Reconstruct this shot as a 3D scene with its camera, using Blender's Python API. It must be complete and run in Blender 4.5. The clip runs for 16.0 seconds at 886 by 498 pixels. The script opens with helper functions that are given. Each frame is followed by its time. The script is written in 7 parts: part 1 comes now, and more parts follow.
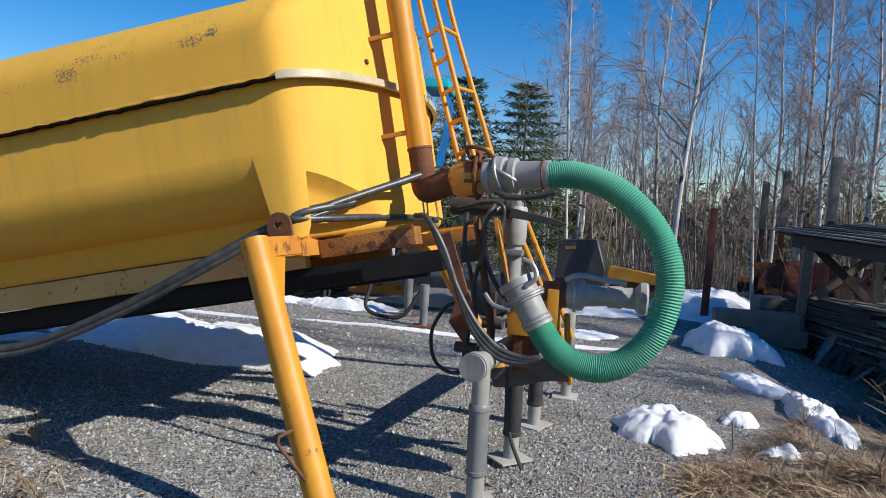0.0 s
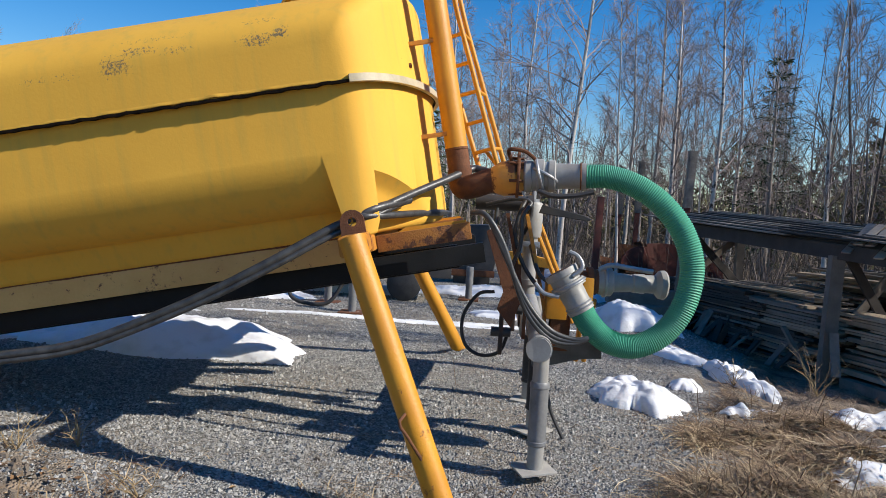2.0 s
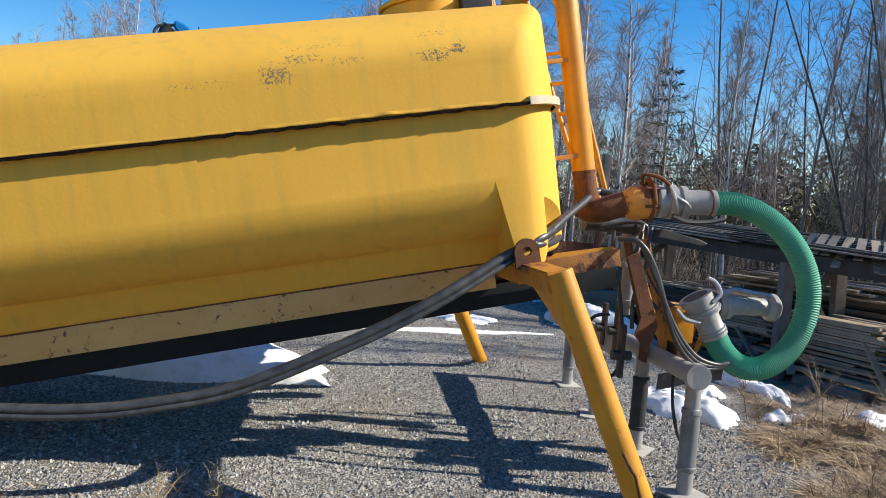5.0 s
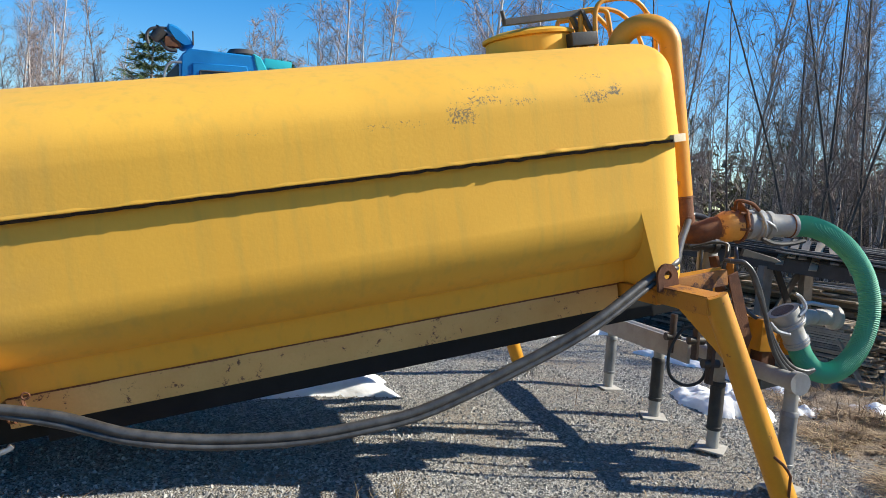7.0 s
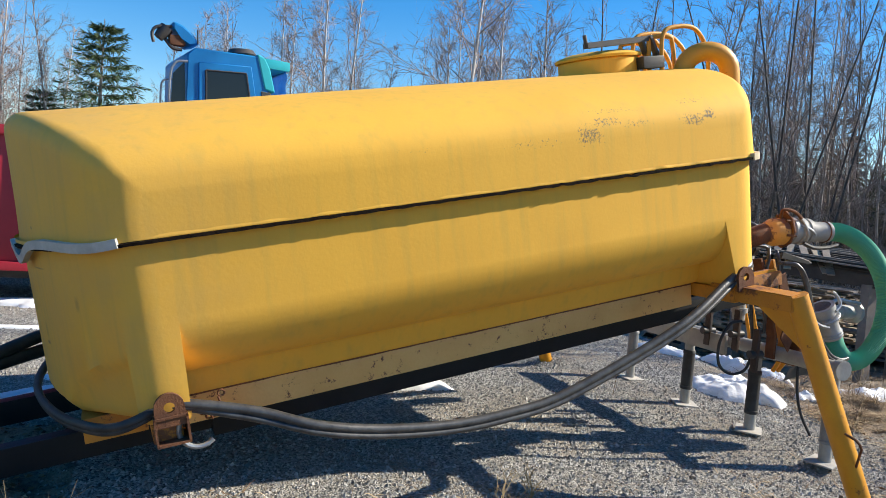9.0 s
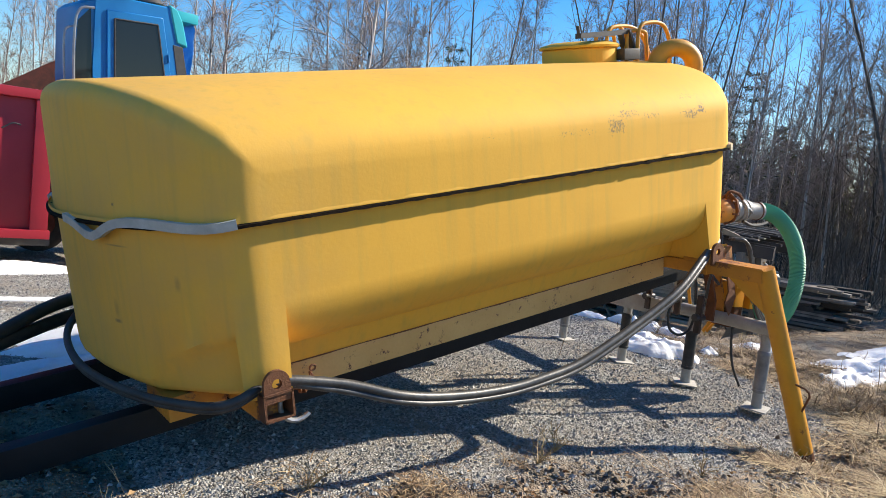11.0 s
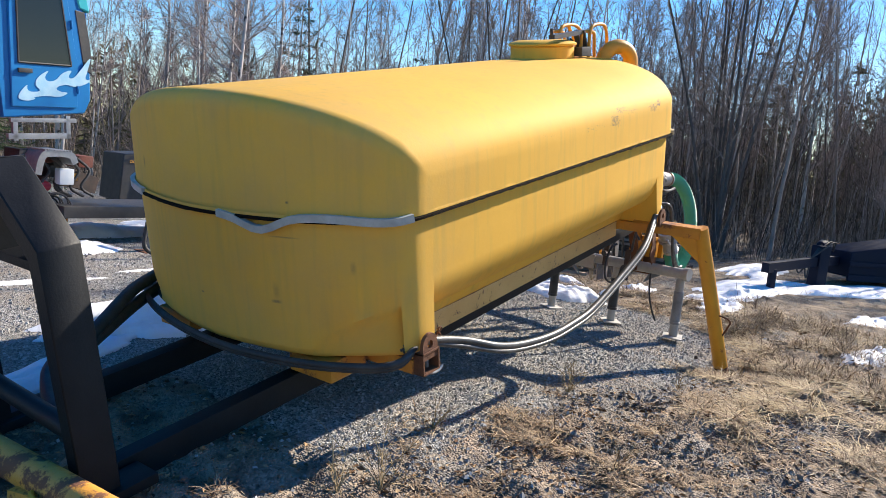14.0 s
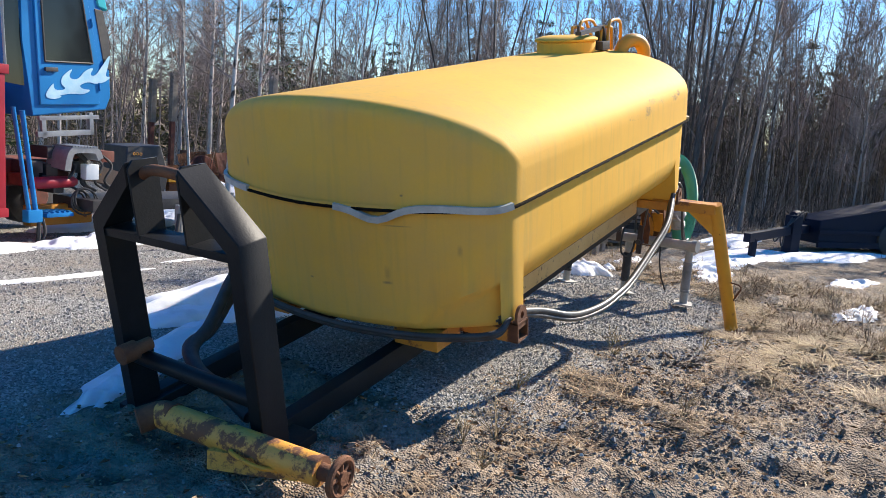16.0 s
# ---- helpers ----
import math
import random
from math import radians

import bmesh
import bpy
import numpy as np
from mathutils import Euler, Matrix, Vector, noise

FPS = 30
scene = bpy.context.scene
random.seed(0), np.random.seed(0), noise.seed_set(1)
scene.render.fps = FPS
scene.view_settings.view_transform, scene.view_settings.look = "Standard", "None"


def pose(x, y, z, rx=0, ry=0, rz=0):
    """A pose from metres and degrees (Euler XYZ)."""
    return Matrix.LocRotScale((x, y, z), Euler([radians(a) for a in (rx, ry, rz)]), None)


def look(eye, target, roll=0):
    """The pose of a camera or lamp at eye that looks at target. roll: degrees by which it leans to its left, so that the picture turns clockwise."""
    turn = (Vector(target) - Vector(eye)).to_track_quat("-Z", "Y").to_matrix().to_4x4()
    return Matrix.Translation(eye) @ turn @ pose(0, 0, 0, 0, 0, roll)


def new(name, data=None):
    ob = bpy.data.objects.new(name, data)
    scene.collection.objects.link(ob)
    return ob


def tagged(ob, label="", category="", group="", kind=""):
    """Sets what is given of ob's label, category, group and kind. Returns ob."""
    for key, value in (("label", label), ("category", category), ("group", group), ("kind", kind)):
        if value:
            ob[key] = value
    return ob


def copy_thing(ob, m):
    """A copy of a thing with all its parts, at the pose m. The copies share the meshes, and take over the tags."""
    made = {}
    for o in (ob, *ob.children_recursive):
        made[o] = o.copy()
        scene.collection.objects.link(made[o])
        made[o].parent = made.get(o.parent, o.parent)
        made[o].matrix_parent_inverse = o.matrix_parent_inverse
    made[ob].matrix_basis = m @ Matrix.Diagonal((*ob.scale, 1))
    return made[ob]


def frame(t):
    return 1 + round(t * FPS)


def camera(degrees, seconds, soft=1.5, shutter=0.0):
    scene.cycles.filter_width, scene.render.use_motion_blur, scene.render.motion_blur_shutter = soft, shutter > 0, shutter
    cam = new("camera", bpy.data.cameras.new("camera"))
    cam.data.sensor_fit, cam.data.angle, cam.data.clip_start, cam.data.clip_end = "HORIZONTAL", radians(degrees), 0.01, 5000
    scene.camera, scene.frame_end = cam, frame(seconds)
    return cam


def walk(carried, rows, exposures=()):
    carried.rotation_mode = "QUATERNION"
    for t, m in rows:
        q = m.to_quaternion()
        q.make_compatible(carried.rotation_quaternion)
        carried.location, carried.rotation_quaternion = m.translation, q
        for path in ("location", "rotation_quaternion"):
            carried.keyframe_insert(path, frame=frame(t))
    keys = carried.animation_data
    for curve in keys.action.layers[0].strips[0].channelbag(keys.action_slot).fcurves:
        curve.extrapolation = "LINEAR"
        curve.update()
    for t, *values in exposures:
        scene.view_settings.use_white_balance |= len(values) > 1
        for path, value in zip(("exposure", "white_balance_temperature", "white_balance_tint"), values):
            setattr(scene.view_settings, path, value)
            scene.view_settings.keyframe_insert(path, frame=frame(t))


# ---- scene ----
cam = camera(61.7, 16.0, soft=0.38)
PATH = [
    (0, (6.099, -3.477, 1.623), (5.51, -1.568, 1.535), 3.1),
    (0.5, (5.838, -3.75, 1.636), (5.366, -1.808, 1.551), 2.8),
    (1, (5.498, -3.906, 1.579), (5.14, -1.94, 1.488), 2.8),
    (1.5, (5.139, -4.009, 1.583), (4.896, -2.026, 1.483), 2.9),
    (2, (4.79, -4.11, 1.641), (4.648, -2.118, 1.529), 3.3),
    (2.5, (4.436, -4.052, 1.675), (4.379, -2.057, 1.559), 3.7),
    (3, (4.146, -3.963, 1.722), (4.145, -1.966, 1.61), 4.1),
    (3.5, (3.828, -3.962, 1.732), (3.88, -1.966, 1.618), 4.3),
    (4, (3.502, -3.94, 1.741), (3.622, -1.947, 1.621), 4.4),
    (6.5, (1.619, -3.735, 1.817), (2.117, -1.801, 1.701), 4.3),
    (7, (1.229, -3.814, 1.854), (1.766, -1.891, 1.738), 4.4),
    (7.5, (0.915, -3.857, 1.832), (1.497, -1.946, 1.728), 4.5),
    (8, (0.553, -3.841, 1.843), (1.178, -1.944, 1.743), 4.7),
    (8.5, (0.202, -3.845, 1.839), (0.872, -1.963, 1.736), 4.7),
    (11, (-1.491, -3.452, 1.852), (-0.365, -1.809, 1.671), 6.4),
    (11.5, (-1.819, -3.303, 1.857), (-0.593, -1.735, 1.66), 6.6),
    (12, (-2.182, -3.23, 1.896), (-0.864, -1.742, 1.679), 6.5),
    (12.5, (-2.489, -3.159, 1.878), (-1.088, -1.748, 1.658), 6.0),
    (13, (-2.836, -3.039, 1.883), (-1.374, -1.693, 1.651), 5.9),
    (13.5, (-3.24, -2.97, 1.886), (-1.739, -1.671, 1.642), 5.9),
    (14, (-3.574, -2.899, 1.926), (-2.049, -1.63, 1.674), 5.9),
    (14.5, (-3.879, -2.785, 1.914), (-2.336, -1.541, 1.645), 5.9),
    (15, (-4.177, -2.708, 1.948), (-2.618, -1.488, 1.666), 5.5),
    (15.5, (-4.495, -2.681, 1.98), (-2.918, -1.486, 1.691), 4.9),
    (16, (-4.708, -2.567, 1.96), (-3.111, -1.401, 1.664), 4.5),
]
EXPOSE = [(0, -0.08, 6450, 9), (3.5, 0.15, 6850, 9), (6.5, 0.44, 6900, 6), (8.5, 0.48, 7050, 7), (11, 0.58, 7250, 9), (13, 0.66, 7120, 11), (16, 0.74, 7050, 11)]
walk(cam, [(t, look(eye, target, roll)) for t, eye, target, roll in PATH], EXPOSE)

# ---- world and sun ----
SUN_DIR = Vector((0.80, -0.16, 0.58)).normalized()
world = bpy.data.worlds.new("sky")
scene.world = world
world.use_nodes = True
wn = world.node_tree
wn.nodes.clear()
w_out = wn.nodes.new("ShaderNodeOutputWorld")
w_bg = wn.nodes.new("ShaderNodeBackground")
w_sky = wn.nodes.new("ShaderNodeTexSky")
w_sky.sky_type = "NISHITA"
w_sky.sun_disc = False
w_sky.sun_elevation = math.asin(SUN_DIR.z)
w_sky.sun_rotation = math.atan2(SUN_DIR.x, SUN_DIR.y)
w_sky.air_density, w_sky.dust_density, w_sky.ozone_density = 1.0, 0.2, 3.0
w_bg.inputs["Strength"].default_value = 0.14
w_hue = wn.nodes.new("ShaderNodeHueSaturation")
w_hue.inputs["Saturation"].default_value = 1.48
w_hue.inputs["Hue"].default_value = 0.508
wn.links.new(w_sky.outputs[0], w_hue.inputs["Color"])
wn.links.new(w_hue.outputs[0], w_bg.inputs["Color"])
wn.links.new(w_bg.outputs[0], w_out.inputs["Surface"])
sun = new("sun", bpy.data.lights.new("sun", "SUN"))
sun.data.energy, sun.data.angle, sun.data.color = 6.2, radians(0.5), (1.0, 0.95, 0.87)
sun.matrix_world = look((0, 0, 30), Vector((0, 0, 30)) - SUN_DIR)


# ---- materials ----
def mat(name, base, rough=0.6, metal=0.0, second=None, scale=6.0, amount=0.5, bump=0.15, bump_scale=60.0,
        wear=None, wear_scale=9.0, wear_at=0.62, stretch=(1, 1, 1), spec=0.5, rand=0.0, wear_rough=None):
    """A surface with a coarse mottle, fine relief and patches of wear."""
    m = bpy.data.materials.new(name)
    m.use_nodes = True
    nt = m.node_tree
    b = nt.nodes["Principled BSDF"]
    b.inputs["Roughness"].default_value = rough
    b.inputs["Metallic"].default_value = metal
    b.inputs["Specular IOR Level"].default_value = spec
    co = nt.nodes.new("ShaderNodeTexCoord")
    mp = nt.nodes.new("ShaderNodeMapping")
    mp.inputs["Scale"].default_value = stretch
    nt.links.new(co.outputs["Object"], mp.inputs["Vector"])

    def tex(sc, detail=6.0, rg=0.6):
        n = nt.nodes.new("ShaderNodeTexNoise")
        n.inputs["Scale"].default_value, n.inputs["Detail"].default_value, n.inputs["Roughness"].default_value = sc, detail, rg
        nt.links.new(mp.outputs[0], n.inputs["Vector"])
        return n

    def ramp(src, lo, hi):
        r = nt.nodes.new("ShaderNodeMapRange")
        r.inputs["From Min"].default_value, r.inputs["From Max"].default_value = lo, hi
        nt.links.new(src, r.inputs["Value"])
        return r.outputs[0]

    def mix(fac, a, bb):
        x = nt.nodes.new("ShaderNodeMix")
        x.data_type = "RGBA"
        if isinstance(fac, float):
            x.inputs[0].default_value = fac
        else:
            nt.links.new(fac, x.inputs[0])
        for sock, v in ((x.inputs[6], a), (x.inputs[7], bb)):
            if isinstance(v, tuple):
                sock.default_value = (*v, 1)
            else:
                nt.links.new(v, sock)
        return x.outputs[2]

    second = second or tuple(c * (1 - amount) for c in base)
    col = mix(ramp(tex(scale).outputs["Fac"], 0.35, 0.7), base, second)
    fine = tex(bump_scale, 4.0)
    col = mix(ramp(fine.outputs["Fac"], 0.3, 0.75), col, mix(0.35, col, second))
    if rand:
        oi = nt.nodes.new("ShaderNodeObjectInfo")
        col = mix(ramp(oi.outputs["Random"], 0.0, 1.0 / rand), col, second)
    if wear:
        wt = ramp(tex(wear_scale, 9.0, 0.72).outputs["Fac"], wear_at, wear_at + 0.05)
        col = mix(wt, col, wear)
        if wear_rough:
            rr = nt.nodes.new("ShaderNodeMapRange")
            rr.inputs["To Min"].default_value, rr.inputs["To Max"].default_value = rough, wear_rough
            nt.links.new(wt, rr.inputs["Value"])
            nt.links.new(rr.outputs[0], b.inputs["Roughness"])
    nt.links.new(col, b.inputs["Base Color"])
    if bump:
        bn = nt.nodes.new("ShaderNodeBump")
        bn.inputs["Strength"].default_value, bn.inputs["Distance"].default_value = bump, 0.02
        nt.links.new(fine.outputs["Fac"], bn.inputs["Height"])
        nt.links.new(bn.outputs[0], b.inputs["Normal"])
    return m


RUST = (0.20, 0.075, 0.028)
RUST_D = (0.09, 0.035, 0.018)
m_shell = mat("faded yellow gelcoat", (0.81, 0.445, 0.060), 0.74, second=(0.74, 0.395, 0.052), scale=1.3, bump=0.05, bump_scale=45, spec=0.3)
m_leg = mat("yellow paint with chips", (0.67, 0.305, 0.018), 0.5, second=(0.55, 0.225, 0.018), scale=3, wear=RUST, wear_scale=9, wear_at=0.625, bump=0.12, wear_rough=0.8)
m_legrust = mat("yellow paint half rusted", (0.70, 0.34, 0.06), 0.5, second=(0.58, 0.25, 0.045), scale=4, wear=(0.17, 0.07, 0.035), wear_scale=4, wear_at=0.50, bump=0.2, wear_rough=0.85)
m_cream = mat("pale yellow primed steel", (0.74, 0.46, 0.165), 0.55, second=(0.60, 0.33, 0.10), scale=2, wear=(0.15, 0.062, 0.028), wear_scale=16, wear_at=0.590, bump=0.1)
m_flake = mat("flaking orange paint on rust", (0.38, 0.155, 0.025), 0.7, second=RUST, scale=5, wear=RUST_D, wear_scale=6, wear_at=0.52, bump=0.3)
m_orange = mat("orange paint with rust", (0.62, 0.27, 0.03), 0.55, second=(0.46, 0.18, 0.025), scale=4, wear=RUST, wear_scale=6, wear_at=0.56, bump=0.2)
m_rust = mat("rusted steel", RUST, 0.85, second=RUST_D, scale=9, bump=0.35, bump_scale=90)
m_rustdark = mat("dark greasy rusted steel", (0.075, 0.042, 0.03), 0.6, second=(0.03, 0.024, 0.022), scale=9, bump=0.3)
m_rustred = mat("red oxide steel", (0.19, 0.045, 0.03), 0.75, second=(0.08, 0.03, 0.02), scale=6, bump=0.25)
m_black = mat("black painted steel", (0.007, 0.008, 0.010), 0.5, second=(0.014, 0.015, 0.017), scale=4, bump=0.08, wear=(0.035, 0.034, 0.036), wear_scale=8, wear_at=0.74, spec=0.2)
m_rubber = mat("dusty black rubber", (0.018, 0.018, 0.020), 0.65, second=(0.045, 0.045, 0.045), scale=9, bump=0.1)
m_hosegrey = mat("grey weathered hose", (0.022, 0.022, 0.024), 0.40, second=(0.075, 0.074, 0.072), scale=14, bump=0.1, spec=0.6)
m_pvc = mat("grey plastic pipe", (0.36, 0.355, 0.335), 0.5, second=(0.26, 0.25, 0.23), scale=6, bump=0.08, wear=(0.16, 0.14, 0.12), wear_scale=6, wear_at=0.66)
m_plate = mat("pale foot plate", (0.46, 0.44, 0.40), 0.8, second=(0.33, 0.31, 0.28), scale=6, bump=0.2)
m_pvcd = mat("dark grey pipe", (0.11, 0.115, 0.12), 0.45, second=(0.24, 0.24, 0.24), scale=6, bump=0.08)
m_galv = mat("galvanised steel", (0.40, 0.41, 0.42), 0.42, 0.55, second=(0.28, 0.29, 0.30), scale=9, bump=0.15)
m_green = mat("green ribbed plastic", (0.075, 0.36, 0.235), 0.58, second=(0.08, 0.31, 0.205), scale=3, bump=0.05, spec=0.3)
m_strip = mat("cream plastic edging", (0.58, 0.50, 0.34), 0.5, second=(0.40, 0.33, 0.22), scale=8, bump=0.08)
m_strip2 = mat("grey plastic edging", (0.50, 0.50, 0.47), 0.5, second=(0.33, 0.33, 0.31), scale=8, bump=0.08)
m_gap = mat("dark torn seam", (0.006, 0.005, 0.004), 0.95, second=(0.016, 0.010, 0.007), scale=14, bump=0.4, spec=0.1)
m_dark = mat("dark steel", (0.03, 0.03, 0.033), 0.5, second=(0.06, 0.055, 0.05), scale=7, bump=0.1)
m_canvas = mat("grey canvas flap", (0.13, 0.135, 0.14), 0.75, second=(0.22, 0.22, 0.22), scale=8, bump=0.2)
m_wood = mat("grey weathered planks", (0.33, 0.285, 0.24), 0.85, second=(0.15, 0.125, 0.105), scale=5, bump=0.4, bump_scale=30, stretch=(1, 1, 1), rand=0.7)
m_woodpale = mat("pale sawn planks", (0.50, 0.40, 0.29), 0.8, second=(0.30, 0.235, 0.17), scale=5, bump=0.3, bump_scale=30, rand=0.8)
m_wooddark = mat("dark rotting timber", (0.075, 0.064, 0.057), 0.9, second=(0.045, 0.038, 0.034), scale=5, bump=0.4, bump_scale=30, rand=0.6)
m_concrete = mat("weathered concrete beam", (0.24, 0.22, 0.19), 0.9, second=(0.14, 0.125, 0.105), scale=4, bump=0.35)
m_blue = mat("bright blue cab paint", (0.005, 0.185, 0.47), 0.38, second=(0.005, 0.155, 0.40), scale=2, bump=0.02, spec=0.3)
m_teal = mat("turquoise roof plastic", (0.02, 0.42, 0.48), 0.35, second=(0.02, 0.38, 0.44), scale=3, bump=0.02)
m_white = mat("white paint", (0.75, 0.77, 0.78), 0.4, second=(0.6, 0.66, 0.72), scale=6, bump=0.02)
m_red = mat("red container paint", (0.42, 0.018, 0.035), 0.45, second=(0.34, 0.016, 0.03), scale=1.5, bump=0.05, wear=(0.18, 0.03, 0.02), wear_scale=5, wear_at=0.7)
m_bark = mat("white birch bark", (0.62, 0.59, 0.55), 0.8, second=(0.34, 0.30, 0.27), scale=3, bump=0.25, wear=(0.05, 0.042, 0.038), wear_scale=5, wear_at=0.56, stretch=(1, 1, 0.7))
m_bark2 = mat("grey birch bark", (0.37, 0.325, 0.29), 0.85, second=(0.20, 0.17, 0.15), scale=4, bump=0.25, wear=(0.05, 0.04, 0.035), wear_scale=5, wear_at=0.58)
m_twig = mat("bare brown twigs", (0.45, 0.36, 0.325), 0.85, second=(0.26, 0.20, 0.18), scale=2, bump=0, rand=0.5)
m_barkdark = mat("dark alder bark", (0.135, 0.115, 0.10), 0.85, second=(0.075, 0.062, 0.055), scale=5, bump=0.3, wear=(0.24, 0.21, 0.185), wear_scale=4, wear_at=0.60)
m_twigpale = mat("bare grey twigs", (0.36, 0.29, 0.245), 0.85, second=(0.19, 0.15, 0.128), scale=2, bump=0, rand=0.5)
m_needle = mat("spruce needles", (0.020, 0.040, 0.018), 0.8, second=(0.035, 0.055, 0.022), scale=3, bump=0)
m_needle2 = mat("pine needles", (0.045, 0.085, 0.028), 0.8, second=(0.07, 0.10, 0.035), scale=3, bump=0)
m_straw = mat("dry straw grass", (0.40, 0.29, 0.15), 0.8, second=(0.21, 0.145, 0.075), scale=1.2, bump=0)
m_tarp = mat("blue tarpaulin", (0.015, 0.22, 0.62), 0.35, second=(0.02, 0.30, 0.7), scale=5, bump=0.3, bump_scale=14)


def glass_mat(name, tint, rough=0.05):
    m = bpy.data.materials.new(name)
    m.use_nodes = True
    b = m.node_tree.nodes["Principled BSDF"]
    b.inputs["Base Color"].default_value = (*tint, 1)
    b.inputs["Roughness"].default_value = rough
    b.inputs["Specular IOR Level"].default_value = 0.4
    return m


m_glass = glass_mat("dark cab glass", (0.012, 0.014, 0.016))


MARKS = ((0.81, 0.288, 0.045, 0.014, 1.0), (0.806, 0.36, 0.03, 0.07, 0.40), (0.72, 0.725, 0.12, 0.007, 0.8), (1.48, 0.248, 0.022, 0.010, 0.9), (0.662, 0.953, 0.014, 0.011, 1.1), (2.164, 1.072, 0.022, 0.05, 0.6), (0.30, 0.55, 0.02, 0.05, 0.45))      # v, w, half sizes, strength


def shell_wear_and_shade():
    """Scuffed patches, fine specks, dirt runs and a front-end shade tone on the gelcoat, at fixed places of the shell.
    """
    nt = m_shell.node_tree
    b = nt.nodes["Principled BSDF"]
    src = b.inputs["Base Color"].links[0].from_socket
    co = nt.nodes.new("ShaderNodeTexCoord")
    sep = nt.nodes.new("ShaderNodeSeparateXYZ")
    nt.links.new(co.outputs["Object"], sep.inputs[0])

    def node(kind, **kw):
        n = nt.nodes.new(kind)
        for k, v in kw.items():
            if k == "op":
                n.operation = v
        return n

    def math_(op, a, bb):
        n = node("ShaderNodeMath", op=op)
        for sock, v in zip(n.inputs, (a, bb)):
            if isinstance(v, (int, float)):
                sock.default_value = v
            else:
                nt.links.new(v, sock)
        return n.outputs[0]

    def bump_at(axis, centre, width):
        d = math_("ABSOLUTE", math_("SUBTRACT", sep.outputs[axis], centre), 0.0)
        n = node("ShaderNodeMapRange")
        n.inputs["From Min"].default_value, n.inputs["From Max"].default_value = width, width * 0.25
        nt.links.new(d, n.inputs["Value"])
        return n.outputs[0]

    mask = None
    for u, w, wu, ww, wt in ((3.60, 1.17, 0.24, 0.10, 1.08), (3.74, 1.20, 0.12, 0.09, 1.1), (2.72, 1.14, 0.20, 0.14, 1.12), (2.86, 1.21, 0.26, 0.07, 1.05), (3.10, 1.19, 0.26, 0.07, 0.95), (2.3, 1.12, 0.5, 0.07, 0.82), (1.5, 1.15, 0.5, 0.06, 0.72), (2.95, 1.28, 0.5, 0.05, 0.86), (3.62, 1.30, 0.3, 0.05, 0.9)):
        one = math_("MULTIPLY", math_("MULTIPLY", bump_at(0, u, wu), bump_at(2, w, ww)), wt)
        mask = one if mask is None else math_("MAXIMUM", mask, one)
    no = nt.nodes.new("ShaderNodeTexNoise")
    no.inputs["Scale"].default_value, no.inputs["Detail"].default_value, no.inputs["Roughness"].default_value = 58, 7, 0.75
    nt.links.new(co.outputs["Object"], no.inputs["Vector"])
    th = node("ShaderNodeMapRange")
    th.inputs["From Min"].default_value, th.inputs["From Max"].default_value = 0.80, 0.87
    nt.links.new(math_("ADD", no.outputs["Fac"], math_("MULTIPLY", mask, 0.29)), th.inputs["Value"])
    mx = nt.nodes.new("ShaderNodeMix")
    mx.data_type = "RGBA"
    nt.links.new(th.outputs[0], mx.inputs[0])
    nt.links.new(src, mx.inputs[6])
    mx.inputs[7].default_value = (0.16, 0.13, 0.08, 1)
    # scuffs and scratches on the front end
    for v_, w_, wv, ww, gain in MARKS:
        front_only = node("ShaderNodeMapRange")
        front_only.inputs["From Min"].default_value, front_only.inputs["From Max"].default_value = 0.0, -0.05
        nt.links.new(sep.outputs[0], front_only.inputs["Value"])
        m_ = math_("MULTIPLY", math_("MULTIPLY", bump_at(1, v_, wv), bump_at(2, w_, ww)), math_("MULTIPLY", front_only.outputs[0], gain))
        ms = nt.nodes.new("ShaderNodeMix")
        ms.data_type = "RGBA"
        nt.links.new(math_("MULTIPLY", m_, math_("ADD", no.outputs["Fac"], 0.25)), ms.inputs[0])
        nt.links.new(mx.outputs[2], ms.inputs[6])
        ms.inputs[7].default_value = (0.10, 0.075, 0.05, 1)
        mx = ms
    # faint dirty runs down the sides
    st = nt.nodes.new("ShaderNodeTexNoise")
    st.inputs["Scale"].default_value, st.inputs["Detail"].default_value = 5, 5
    mp = nt.nodes.new("ShaderNodeMapping")
    mp.inputs["Scale"].default_value = (3.0, 3.0, 0.25)
    nt.links.new(co.outputs["Object"], mp.inputs["Vector"])
    nt.links.new(mp.outputs[0], st.inputs["Vector"])
    th2 = node("ShaderNodeMapRange")
    th2.inputs["From Min"].default_value, th2.inputs["From Max"].default_value, th2.inputs["To Max"].default_value = 0.5, 0.85, 0.55
    nt.links.new(st.outputs["Fac"], th2.inputs["Value"])
    mx2 = nt.nodes.new("ShaderNodeMix")
    mx2.data_type = "RGBA"
    nt.links.new(th2.outputs[0], mx2.inputs[0])
    nt.links.new(mx.outputs[2], mx2.inputs[6])
    mx2.inputs[7].default_value = (0.50, 0.33, 0.07, 1)
    # dull tan over the front end: smudged dirt plus shade put into the colour
    fr_ = node("ShaderNodeMapRange")
    fr_.inputs["From Min"].default_value, fr_.inputs["From Max"].default_value = 0.9, -0.2
    nt.links.new(sep.outputs[0], fr_.inputs["Value"])
    dn = nt.nodes.new("ShaderNodeTexNoise")
    dn.inputs["Scale"].default_value, dn.inputs["Detail"].default_value, dn.inputs["Roughness"].default_value = 2.4, 8, 0.68
    nt.links.new(co.outputs["Object"], dn.inputs["Vector"])
    th3 = node("ShaderNodeMapRange")
    th3.inputs["From Min"].default_value, th3.inputs["From Max"].default_value = 0.3, 0.7
